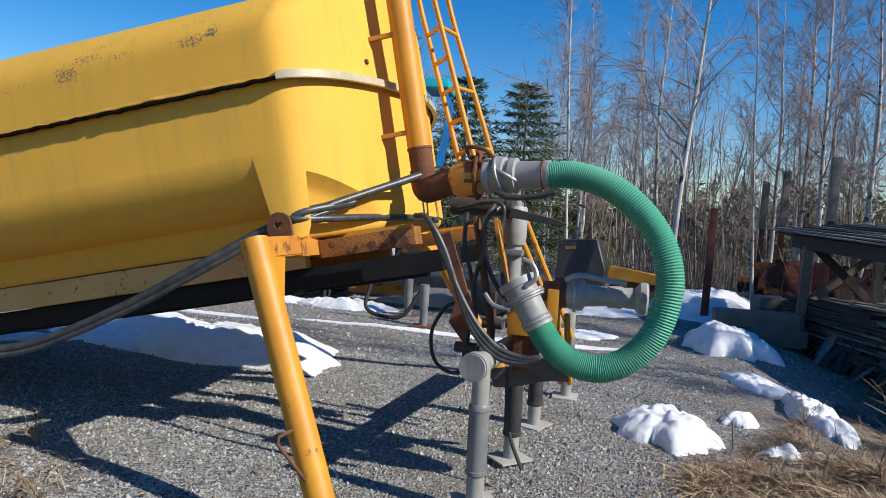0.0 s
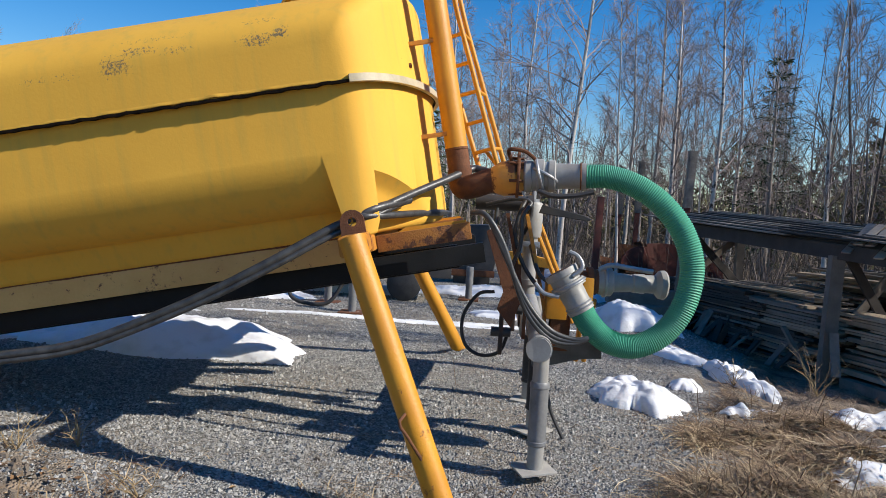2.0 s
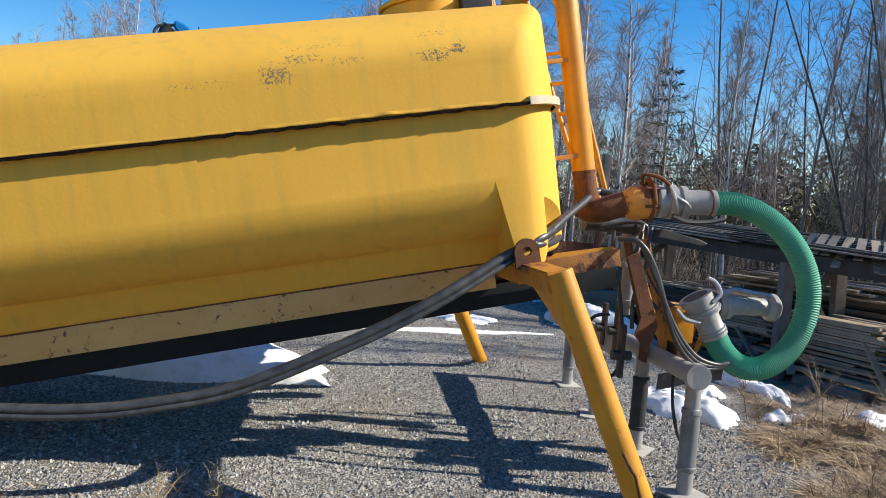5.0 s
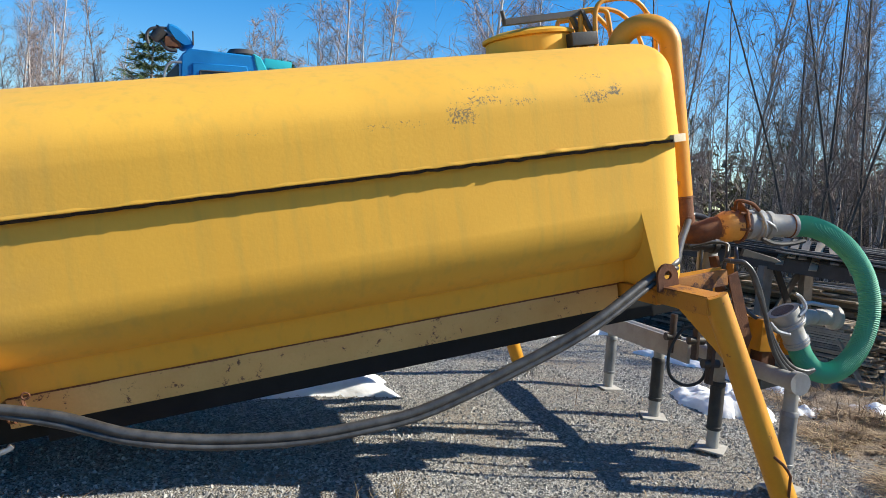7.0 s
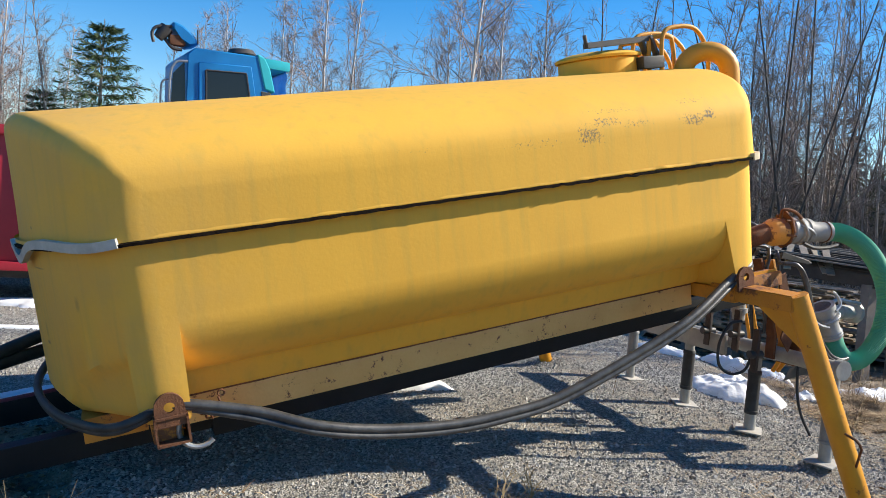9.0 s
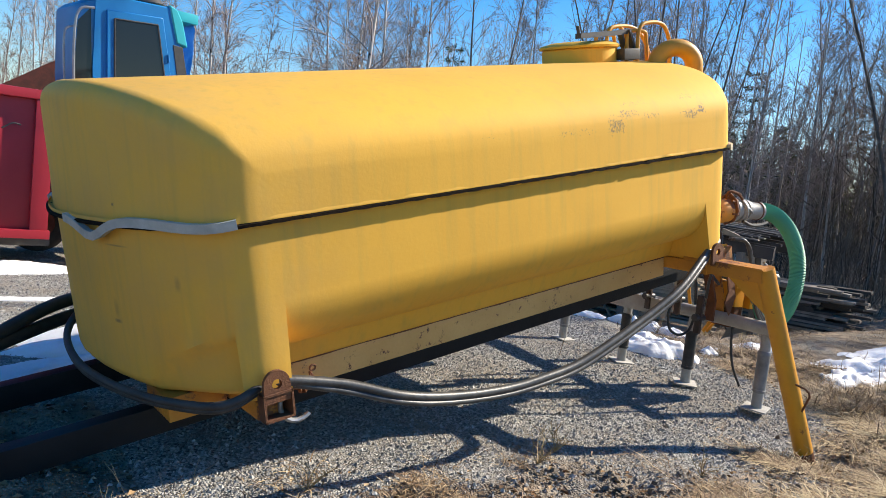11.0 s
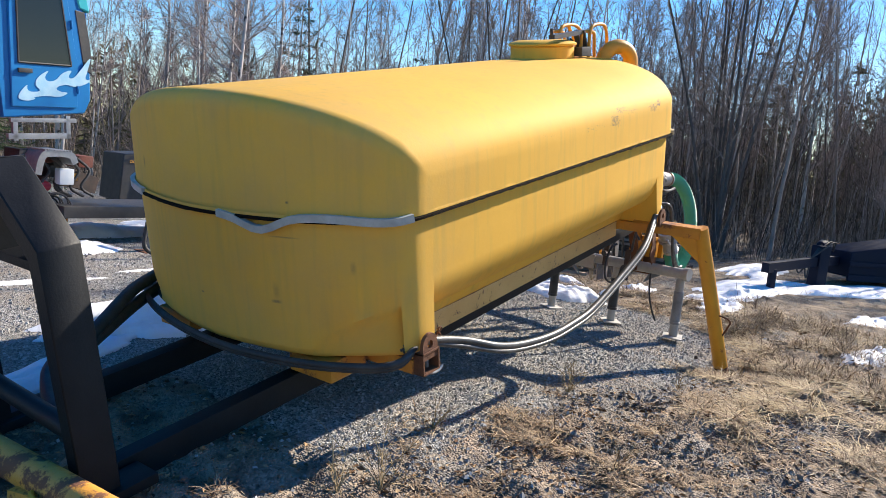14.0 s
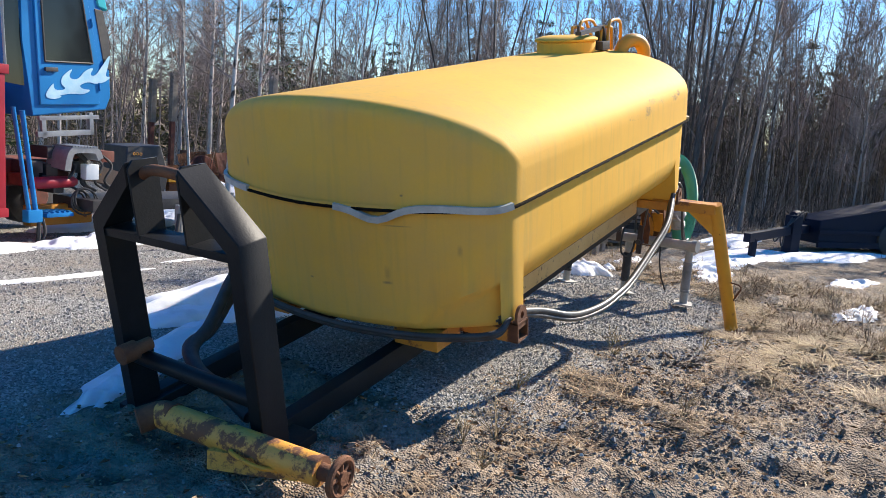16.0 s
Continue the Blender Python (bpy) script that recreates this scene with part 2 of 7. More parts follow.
    th3.inputs["To Min"].default_value, th3.inputs["To Max"].default_value = 0.05, 0.38
    nt.links.new(dn.outputs["Fac"], th3.inputs["Value"])
    mx3 = nt.nodes.new("ShaderNodeMix")
    mx3.data_type = "RGBA"
    nt.links.new(math_("MULTIPLY", fr_.outputs[0], th3.outputs[0]), mx3.inputs[0])
    nt.links.new(mx2.outputs[2], mx3.inputs[6])
    mx3.inputs[7].default_value = (0.46, 0.31, 0.15, 1)
    nt.links.new(mx3.outputs[2], b.inputs["Base Color"])


shell_wear_and_shade()


# ---- mesh helpers ----
def bm_new():
    return bmesh.new()


def mesh_of(name, bm, material, smooth=True):
    me = bpy.data.meshes.new(name)
    bmesh.ops.recalc_face_normals(bm, faces=bm.faces)
    bm.to_mesh(me)
    bm.free()
    me.materials.append(material)
    if smooth:
        me.polygons.foreach_set("use_smooth", [True] * len(me.polygons))
        me.set_sharp_from_angle(angle=radians(38))
    return me


def part(name, bm, material, parent, label="", smooth=True):
    ob = new(name, mesh_of(name, bm, material, smooth))
    ob.parent = parent
    return tagged(ob, label=label)


def thing(name, label, category, m=None, group="", kind=""):
    ob = new(name)
    ob.empty_display_size = 0.1
    if m is not None:
        ob.matrix_world = m
    return tagged(ob, label, category, group, kind)


def raw(name, verts, faces, material, parent=None, smooth=False):
    me = bpy.data.meshes.new(name)
    me.from_pydata(verts, [], faces)
    me.materials.append(material)
    if smooth:
        me.polygons.foreach_set("use_smooth", [True] * len(me.polygons))
    ob = new(name, me)
    ob.parent = parent
    return ob


def box(bm, lo, hi, bevel=0.0, m=None):
    lo, hi = Vector(lo), Vector(hi)
    t = Matrix.Translation((lo + hi) / 2) @ Matrix.Diagonal((*(hi - lo), 1))
    got = bmesh.ops.create_cube(bm, size=1, matrix=(m @ t) if m is not None else t)
    if bevel:
        edges = {e for v in got["verts"] for e in v.link_edges}
        bmesh.ops.bevel(bm, geom=list(edges), offset=bevel, segments=2, affect="EDGES", profile=0.7)
    return bm


def smooth_path(pts, n=8):
    """Catmull-Rom points through pts."""
    pts = [Vector(p) for p in pts]
    pts = [2 * pts[0] - pts[1], *pts, 2 * pts[-1] - pts[-2]]
    out = []
    for a, b, c, d in zip(pts, pts[1:], pts[2:], pts[3:]):
        for k in range(n):
            t = k / n
            out.append(0.5 * (2 * b + (c - a) * t + (2 * a - 5 * b + 4 * c - d) * t * t + (3 * b - a - 3 * c + d) * t ** 3))
    return out + [pts[-2]]


def sweep(bm, pts, radius, sides=10, caps=True, square=None):
    """A tube along pts; radius a number or a function of the index; square: half sizes of a box section."""
    pts = [Vector(p) for p in pts]
    rings, up = [], None
    for i, p in enumerate(pts):
        d = (pts[min(i + 1, len(pts) - 1)] - pts[max(i - 1, 0)]).normalized()
        if up is None:
            up = Vector((0, 0, 1)) if abs(d.z) < 0.9 else Vector((0, 1, 0))
        side = d.cross(up).normalized()
        up = side.cross(d).normalized()
        if square:
            a, b = square
            offs = [side * a + up * b, -side * a + up * b, -side * a - up * b, side * a - up * b]
        else:
            r = radius(i) if callable(radius) else radius
            offs = [(side * math.cos(k * math.tau / sides) + up * math.sin(k * math.tau / sides)) * r for k in range(sides)]
        rings.append([bm.verts.new(p + o) for o in offs])
    n = len(rings[0])
    for a, b in zip(rings, rings[1:]):
        for k in range(n):
            bm.faces.new((a[k], a[(k + 1) % n], b[(k + 1) % n], b[k]))
    if caps:
        bm.faces.new(rings[0][::-1])
        bm.faces.new(rings[-1])
    return bm


def rod(bm, a, b, r, sides=12):
    return sweep(bm, [a, b], r, sides)


def stepped(bm, a, b, steps, sides=20):
    """A turned piece along a to b: steps of (fraction, radius)."""
    a, b = Vector(a), Vector(b)
    pts = [a.lerp(b, f) for f, _ in steps]
    d = (b - a).normalized()
    up = Vector((0, 0, 1)) if abs(d.z) < 0.9 else Vector((0, 1, 0))
    side = d.cross(up).normalized()
    up = side.cross(d)
    rings = [[bm.verts.new(p + (side * math.cos(k * math.tau / sides) + up * math.sin(k * math.tau / sides)) * r) for k in range(sides)]
             for p, (_, r) in zip(pts, steps)]
    for x, y in zip(rings, rings[1:]):
        for k in range(sides):
            bm.faces.new((x[k], x[(k + 1) % sides], y[(k + 1) % sides], y[k]))
    bm.faces.new(rings[0][::-1])
    bm.faces.new(rings[-1])
    return bm


def plate(bm, outline, axis, at, thick, bevel=0.0):
    """A flat plate: outline points in the plane across axis (0, 1, 2), at that coordinate, so thick."""
    def put(p, k):
        q = list(p)
        q.insert(axis, k)
        return bm.verts.new(q)
    a = [put(p, at) for p in outline]
    b = [put(p, at + thick) for p in outline]
    n = len(a)
    fs = [bm.faces.new(a[::-1]), bm.faces.new(b)] + [bm.faces.new((a[i], a[(i + 1) % n], b[(i + 1) % n], b[i])) for i in range(n)]
    if bevel:
        bmesh.ops.bevel(bm, geom=list({e for f_ in fs for e in f_.edges}), offset=bevel, segments=1, affect="EDGES")
    return bm


def torus(bm, centre, axis, R, r, n=32, sides=10, arc=(0, 360)):
    axis = Vector(axis).normalized()
    a = axis.orthogonal().normalized()
    b = axis.cross(a)
    lo, hi = radians(arc[0]), radians(arc[1])
    pts = [Vector(centre) + (a * math.cos(lo + (hi - lo) * i / n) + b * math.sin(lo + (hi - lo) * i / n)) * R for i in range(n + 1)]
    return sweep(bm, pts, r, sides)


TANK = pose(-0.004, 0.108, 0.711, 0, -11.673, 3.955)


def on_tank(u, v, w):
    return TANK @ Vector((u, v, w))


# ---- ground ----
rng = np.random.default_rng(7)


def ease(t):
    t = max(0.0, min(1.0, t))
    return t * t * (3 - 2 * t)


def rise(x, y):
    """Height of the ground: gentle, with a low bank under the wood."""
    h = 0.025 * math.sin(x * 0.9 + 0.4) * math.cos(y * 0.8) + 0.015 * noise.noise((x * 1.7, y * 1.7, 0))
    far = math.hypot(x - 2, y - 1)
    h += 0.05 * noise.noise((x * 0.35, y * 0.35, 3)) * min(1, far / 6)
    h += max(0.0, far - 22) * 0.012 * (1 + noise.noise((x * 0.05, y * 0.05, 9)))
    h -= 0.13 * math.exp(-((x - 4.75) ** 2 + (y + 0.42) ** 2) / 0.55)
    h += 0.10 * math.exp(-((x - 4.55) ** 2 + (y - 4.08) ** 2) / 0.07)
    h -= 0.40 * ease((x - 7.2) / 1.7) * ease((y - 2.6) / 2.6) * (1 - ease((y - 10.5) / 4)) * (1 - ease((x - 14) / 6))
    if -4 < x < 10 and -5 < y < 6:
        g_ = grassy(x, y)
        if g_ > 0.05:
            h += g_ * (0.085 * noise.noise((x * 1.9, y * 1.9, 11)) + 0.075 * noise.noise((x * 5.0, y * 5.0, 12)) + 0.03 * noise.noise((x * 13, y * 13, 14)))
    return h - 0.01


def grassy(x, y):
    """1 where dry grass grows, 0 on the gravel."""
    edge = 0.0 if x < 2.4 else (-0.35 if x < 5.7 else -0.35 + (x - 5.7) * 2.6)
    d = edge - y + 0.5 * noise.noise((x * 0.8, y * 0.8, 5))
    if x < -0.5:
        d = max(d, min(-0.3 - x, 2.3 - y) + 0.5 * noise.noise((x * 0.8, y * 0.8, 15)))
    a = 1 / (1 + math.exp(-7 * max(-6, min(6, d))))
    far = 1 / (1 + math.exp(-1.2 * max(-30, min(30, math.hypot(x - 2, y - 3) - 17))))
    return max(a, far)


def axis_lines(near, far, n):
    t = np.linspace(-1, 1, n)
    return np.sign(t) * (near * np.abs(t) + (far - near) * np.abs(t) ** 7)


gx, gy = axis_lines(12, 420, 381) + 2.0, axis_lines(12, 420, 381) + 2.5
g_verts = [(x, y, rise(x, y)) for y in gy for x in gx]
gn = len(gx)
g_faces = [(j * gn + i, j * gn + i + 1, (j + 1) * gn + i + 1, (j + 1) * gn + i) for j in range(gn - 1) for i in range(gn - 1)]


def ground_material():
    m = bpy.data.materials.new("gravel and dry grass")
    m.use_nodes = True
    nt = m.node_tree
    b = nt.nodes["Principled BSDF"]
    b.inputs["Roughness"].default_value = 0.9
    b.inputs["Specular IOR Level"].default_value = 0.25
    co = nt.nodes.new("ShaderNodeTexCoord")

    def noise_(sc, detail=6.0, rg=0.6):
        n = nt.nodes.new("ShaderNodeTexNoise")
        n.inputs["Scale"].default_value, n.inputs["Detail"].default_value, n.inputs["Roughness"].default_value = sc, detail, rg
        nt.links.new(co.outputs["Object"], n.inputs["Vector"])
        return n.outputs["Fac"]

    def rng_(v, a, c, lo=0.0, hi=1.0):
        n = nt.nodes.new("ShaderNodeMapRange")
        for k, x in zip(("From Min", "From Max", "To Min", "To Max"), (a, c, lo, hi)):
            n.inputs[k].default_value = x
        nt.links.new(v, n.inputs["Value"])
        return n.outputs[0]

    def mix(f, a, c):
        n = nt.nodes.new("ShaderNodeMix")
        n.data_type = "RGBA"
        nt.links.new(f, n.inputs[0])
        for s, v in ((n.inputs[6], a), (n.inputs[7], c)):
            if isinstance(v, tuple):
                s.default_value = (*v, 1)
            else:
                nt.links.new(v, s)
        return n.outputs[2]

    vor = nt.nodes.new("ShaderNodeTexVoronoi")
    vor.inputs["Scale"].default_value = 58
    nt.links.new(co.outputs["Object"], vor.inputs["Vector"])
    sepc = nt.nodes.new("ShaderNodeSeparateColor")
    nt.links.new(vor.outputs["Color"], sepc.inputs[0])
    gravel = mix(rng_(sepc.outputs[0], 0.1, 0.95), (0.09, 0.089, 0.085), (0.45, 0.44, 0.41))
    gravel = mix(rng_(noise_(0.7), 0.42, 0.68), gravel, mix(rng_(sepc.outputs[1], 0, 1), (0.19, 0.16, 0.125), (0.34, 0.29, 0.23)))
    soil = mix(rng_(noise_(3.5), 0.38, 0.62), (0.105, 0.080, 0.060), (0.37, 0.285, 0.205))
    soil = mix(rng_(noise_(1.6), 0.50, 0.62), soil, mix(rng_(sepc.outputs[1], 0, 1), (0.14, 0.125, 0.105), (0.33, 0.295, 0.25)))
    soil = mix(rng_(noise_(22, 4.0), 0.56, 0.74), soil, (0.06, 0.046, 0.036))
    at = nt.nodes.new("ShaderNodeAttribute")
    at.attribute_name = "grass"
    edge = nt.nodes.new("ShaderNodeMath")
    edge.operation = "ADD"
    nt.links.new(at.outputs["Fac"], edge.inputs[0])
    nt.links.new(rng_(noise_(5), 0.2, 0.8, -0.35, 0.35), edge.inputs[1])
    nt.links.new(mix(rng_(edge.outputs[0], 0.35, 0.65), gravel, soil), b.inputs["Base Color"])
    bn = nt.nodes.new("ShaderNodeBump")
    bn.inputs["Strength"].default_value, bn.inputs["Distance"].default_value = 1.0, 0.016
    inv = rng_(vor.outputs["Distance"], 0.0, 0.7, 1.0, 0.0)
    nt.links.new(inv, bn.inputs["Height"])
    bn2 = nt.nodes.new("ShaderNodeBump")
    bn2.inputs["Strength"].default_value, bn2.inputs["Distance"].default_value = 0.35, 0.04
    nt.links.new(noise_(14), bn2.inputs["Height"])
    nt.links.new(bn.outputs[0], bn2.inputs["Normal"])
    nt.links.new(bn2.outputs[0], b.inputs["Normal"])
    return m


ground = raw("ground", g_verts, g_faces, ground_material(), smooth=True)
attr = ground.data.attributes.new("grass", "FLOAT", "POINT")
attr.data.foreach_set("value", [grassy(x, y) for x, y, _ in g_verts])
tagged(ground, "grey gravel yard with a margin of dry grass and soil", "ground", kind="structure")


# ---- tank ----
V0 = 1.42                                  # middle of the tank across
HALF = 1.385


def end_bulge(v):
    s = min(1.0, abs(v - V0) / HALF)
    return max(0.0, 1 - s ** 1.6) ** 0.4545


def top_at(d):
    return 1.10 + 0.52 * max(0.0, 1 - (1 - d / HALF) ** 2) ** (1 / 2.4)


def bottom_at(d):
    """Underside of the side: a round turn in, then an upright panel down to the sill."""
    if d < 0.33:
        return 0.425 - 0.345 * math.sqrt(max(0.0, 1 - (1 - d / 0.33) ** 2)) ** 1.15
    return 0.08 - 0.175 * ease((d - 0.33) / 0.10) ** 0.8


SEAM = 0.86
OVER = 0.038


def shell(upper):
    bm = bm_new()
    ds = [0, 0.004, 0.009, 0.015, 0.020, 0.025, 0.030, 0.036, 0.042, 0.049, 0.055, 0.075, 0.10, 0.13, 0.165, 0.205, 0.25, 0.30, 0.33, 0.345, 0.36, 0.375, 0.39, 0.405, 0.42, 0.435, 0.47, 0.50, 0.53, 0.56, 0.65, 0.78, 0.95, 1.15]
    vs = [V0 - HALF + d for d in ds] + [V0] + [V0 + HALF - d for d in reversed(ds)]
    wide = OVER if upper else 0.0                          # the upper half overhangs the lower one
    rings = []
    for v in vs:
        d = HALF - abs(v - V0)
        k = end_bulge(v)
        u0, u1 = 0.02 - 0.65 * k - wide * 0.3, 4.02 + 0.57 * k + wide * 0.3
        if upper:
            lo, hi = SEAM, top_at(d)
            r = min(0.11, 0.02 + d)
            pts = [(u0, lo), (u0 + 0.010, lo + 0.2)]
            pts += [(u0 + 0.02 + r * (1 - math.cos(a)), hi - r + r * math.sin(a)) for a in np.linspace(0, math.pi / 2, 7)]
            pts += [(u0 + (u1 - u0) * f, hi) for f in (0.2, 0.35, 0.5, 0.65, 0.8)]
            pts += [(u1 - 0.02 - r * (1 - math.sin(a)), hi - r + r * math.cos(a)) for a in np.linspace(0, math.pi / 2, 7)]
            pts += [(u1 - 0.010, lo + 0.2), (u1, lo)]
        else:
            # corner blocks stand down to the bolsters, scooped out beside them on the ends
            lo, hi = bottom_at(d), SEAM
            wf = min(lo, -0.095)
            r = min(0.07, 0.012 + d * 0.4)
            tuck = 0.03 * (1 - max(0, wf + 0.09) / 0.6)
            k2 = max(0.0, 1 - d / 0.55) if d > 0.05 else 0.0
            deep = (1 - (1 - k2) ** 2.5) * (k2 > 0)
            cut, cut_r, w_top = 0.10 * deep, 0.15 * deep, wf + 0.13 + 0.26 * k2
            pts = [(u0, hi), (u0 + tuck * 0.15, 0.5 * (hi + w_top)), (u0 + tuck * 0.3, w_top + 0.03), (u0 + tuck * 0.3 + cut * 0.55, w_top - 0.012), (u0 + tuck * 0.4 + cut * 0.9, w_top - 0.055)]
            tuck += cut
            pts += [(u0 + tuck + r * (1 - math.cos(a)), wf + r - r * math.sin(a)) for a in np.linspace(0, math.pi / 2, 6)]
            tuck += cut_r - cut
            pts += [(0.098, wf), (0.106, wf + 0.05 * (lo - wf)), (0.110, 0.5 * (wf + lo)), (0.112, lo), (0.13, lo)]
            pts += [(u0 + (u1 - u0) * f, lo) for f in (0.2, 0.35, 0.5, 0.65, 0.8)]
            slant = [3.872 + (0.41 - w) * 0.178 for w in (lo, 0.5 * (lo + wf), wf + 0.05 * (lo - wf), wf)]
            pts += [(slant[0] - 0.02, lo), (slant[0], lo), (slant[1] + 0.002, 0.5 * (lo + wf)), (slant[2] + 0.004, wf + 0.05 * (lo - wf)), (slant[3] + 0.008, wf)]
            pts += [(u1 - tuck - r * (1 - math.sin(a)), wf + r - r * math.cos(a)) for a in np.linspace(0, math.pi / 2, 6)]
            tuck -= cut_r
            pts += [(u1 - tuck * 0.4 - cut_r * 0.9, w_top - 0.055), (u1 - tuck * 0.3 - cut_r * 0.55, w_top - 0.012), (u1 - tuck * 0.3, w_top + 0.03), (u1 - tuck * 0.15, 0.5 * (hi + w_top)), (u1, hi)]
        rings.append([bm.verts.new((u, V0 + (v - V0) * (1 + wide / HALF), w)) for u, w in pts])
    for a, b in zip(rings, rings[1:]):
        for i in range(len(a) - 1):
            bm.faces.new((a[i], a[i + 1], b[i + 1], b[i]))
    for ring in (rings[0], rings[-1]):                     
        bm.faces.new(ring)
    return bm


def rim_plan(out=0.0, n=60):
    """Points round the tank at the seam, starting at the near front corner, along the near side to the rear and round."""
    pts = [(u, V0 - HALF - out) for u in np.linspace(0.05, 3.98, 110)]
    for s in np.sin(np.linspace(-1.55, 1.55, n)):
        v = V0 + HALF * s
        pts.append((4.02 + out + 0.57 * end_bulge(v), v + (out if s > 0 else -out) * abs(s) ** 4))
    pts += [(u, V0 + HALF + out) for u in np.linspace(3.98, 0.05, 12)]
    for s in np.sin(np.linspace(1.55, -1.55, n)):
        v = V0 + HALF * s
        pts.append((0.02 - out - 0.65 * end_bulge(v), v + (out if s > 0 else -out) * abs(s) ** 4))
    return pts


tank = thing("slurry_tank", "faded yellow glass-fibre slurry tank standing tilted on its legs", "tank", TANK)
part("upper_shell", shell(True), m_shell, tank)
part("lower_shell", shell(False), m_shell, tank)
# lip of the upper shell, flared out over the seam and torn along the near side
bm = bm_new()
lip = rim_plan()
prof = ((0.037, 0.020), (0.039, 0.010), (0.040, 0.004), (0.039, 0.0), (-0.01, 0.0))
rows = [[] for _ in prof]
for i, (u, v) in enumerate(lip):
    du, dv = lip[(i + 1) % len(lip)][0] - lip[i - 1][0], lip[(i + 1) % len(lip)][1] - lip[i - 1][1]
    nrm = Vector((dv, -du)).normalized()
    j = (0.003 if not 2.4 < u < 4.0 else 0.008) * noise.noise((u * 9, v * 9, 2)) + (0.004 if 2.6 < u < 4.0 and v < 1 else 0.0)
    if v < 1:                              # torn tongues of the lip
        j += sum(k * max(0.0, 1 - abs(u - c) / wd) for c, wd, k in ((3.29, 0.05, 0.010), (3.34, 0.14, 0.006), (3.63, 0.035, 0.010), (3.0, 0.10, 0.005)))
    for row, (o, h) in zip(rows, prof):
        k = max(0.0, o) / 0.04
        row.append(bm.verts.new((u + nrm.x * (o + j * k), v + nrm.y * (o + j * k), SEAM + h + 0.4 * j * k)))
for i in range(len(lip)):
    k = (i + 1) % len(lip)
    for a, b in zip(rows, rows[1:]):
        bm.faces.new((a[i], a[k], b[k], b[i]))
part("rim_lip", bm, m_shell, tank)
bm = bm_new()
fine_rim = []
for (u0, v0), (u1, v1) in zip(rim_plan(0.036), rim_plan(0.036)[1:]):
    cuts = max(1, int(math.hypot(u1 - u0, v1 - v0) / 0.03))
    fine_rim += [(u0 + (u1 - u0) * c / cuts, v0 + (v1 - v0) * c / cuts) for c in range(cuts)]
seam_pts = []
for u, v in fine_rim:
    torn = 0.4 + 0.6 * (2.4 < u < 4.0)
    seam_pts.append((u, v - 0.012 * torn * noise.noise((u * 21, v * 21, 3)), SEAM - 0.011 + 0.014 * torn * noise.noise((u * 14, v * 14, 8))))
sweep(bm, seam_pts + seam_pts[:1], 0, caps=False, square=(0.019, 0.008))
part("seam_gasket", bm, m_gap, tank, "dark torn gasket under the rim")


def edging(name, pts, sag, material, label):
    bm = bm_new()
    n = len(pts)
    path = [(u, v, SEAM + 0.002 - sag(i / (n - 1))) for i, (u, v) in enumerate(pts)]
    sweep(bm, path, 0, square=(0.016, 0.024))
    bmesh.ops.bevel(bm, geom=[e for e in bm.edges if e.calc_face_angle(0) > 1], offset=0.006, segments=2, affect="EDGES")
    return part(name, bm, material, tank, label)


rear_edge = [p for p in rim_plan(0.046) if p[0] > 4.09]
edging("edge_strip", rear_edge, lambda f: 0.0, m_strip, "cream plastic edging strip")
front_edge = [p for p in rim_plan(0.046) if p[0] < -0.09 and p[1] < 1.25][::-1]
edging("edge_strip", front_edge[:-1], lambda f: 0.075 * math.exp(-((f - 0.80) / 0.10) ** 2) + 0.012 * math.sin(f * 9), m_strip2, "grey plastic edging strip, partly pulled off")
far_edge = [p for p in rim_plan(0.046) if p[0] < -0.06 and p[1] > 2.1]
edging("edge_strip", far_edge, lambda f: 0.0, m_strip2, "grey plastic edging strip")

# manway with lid, hinge arm and clamp
MU = 3.90
bm = stepped(bm_new(), (MU, V0, 1.56), (MU, V0, 1.74), [(0, 0.33), (0, 0.345), (0.93, 0.345), (1, 0.335)], 36)
manway = part("manway", bm, m_shell, tank, "round yellow manhole collar")
bm = stepped(bm_new(), (MU, V0, 1.742), (MU, V0, 1.80), [(0, 0.365), (0.35, 0.372), (0.6, 0.35), (1, 0.27)], 36)
part("lid", bm, m_shell, manway, "closed domed yellow lid")
av = V0 - 0.30
bm = sweep(bm_new(), [(MU - 0.34, av, 1.835), (MU + 0.20, av, 1.865), (MU + 0.31, av, 1.875)], 0, square=(0.035, 0.022))
part("lid_arm", bm, m_dark, manway, "black steel lid arm")
for o in (0.0, 0.07):
    part("clamp_link", sweep(bm_new(), [(MU + 0.29 - o, av - 0.03 + o * 0.6, 1.89), (MU + 0.38 - o, av - 0.03 + o * 0.6, 1.68)], 0, square=(0.012, 0.028)), m_dark, manway)
part("clamp_handle", rod(bm_new(), (MU - 0.33, av, 1.82), (MU - 0.345, av, 1.92), 0.016), m_dark, manway)
part("hinge_block", box(bm_new(), (MU + 0.16, av - 0.10, 1.62), (MU + 0.38, av + 0.0, 1.72), 0.012), m_dark, manway)

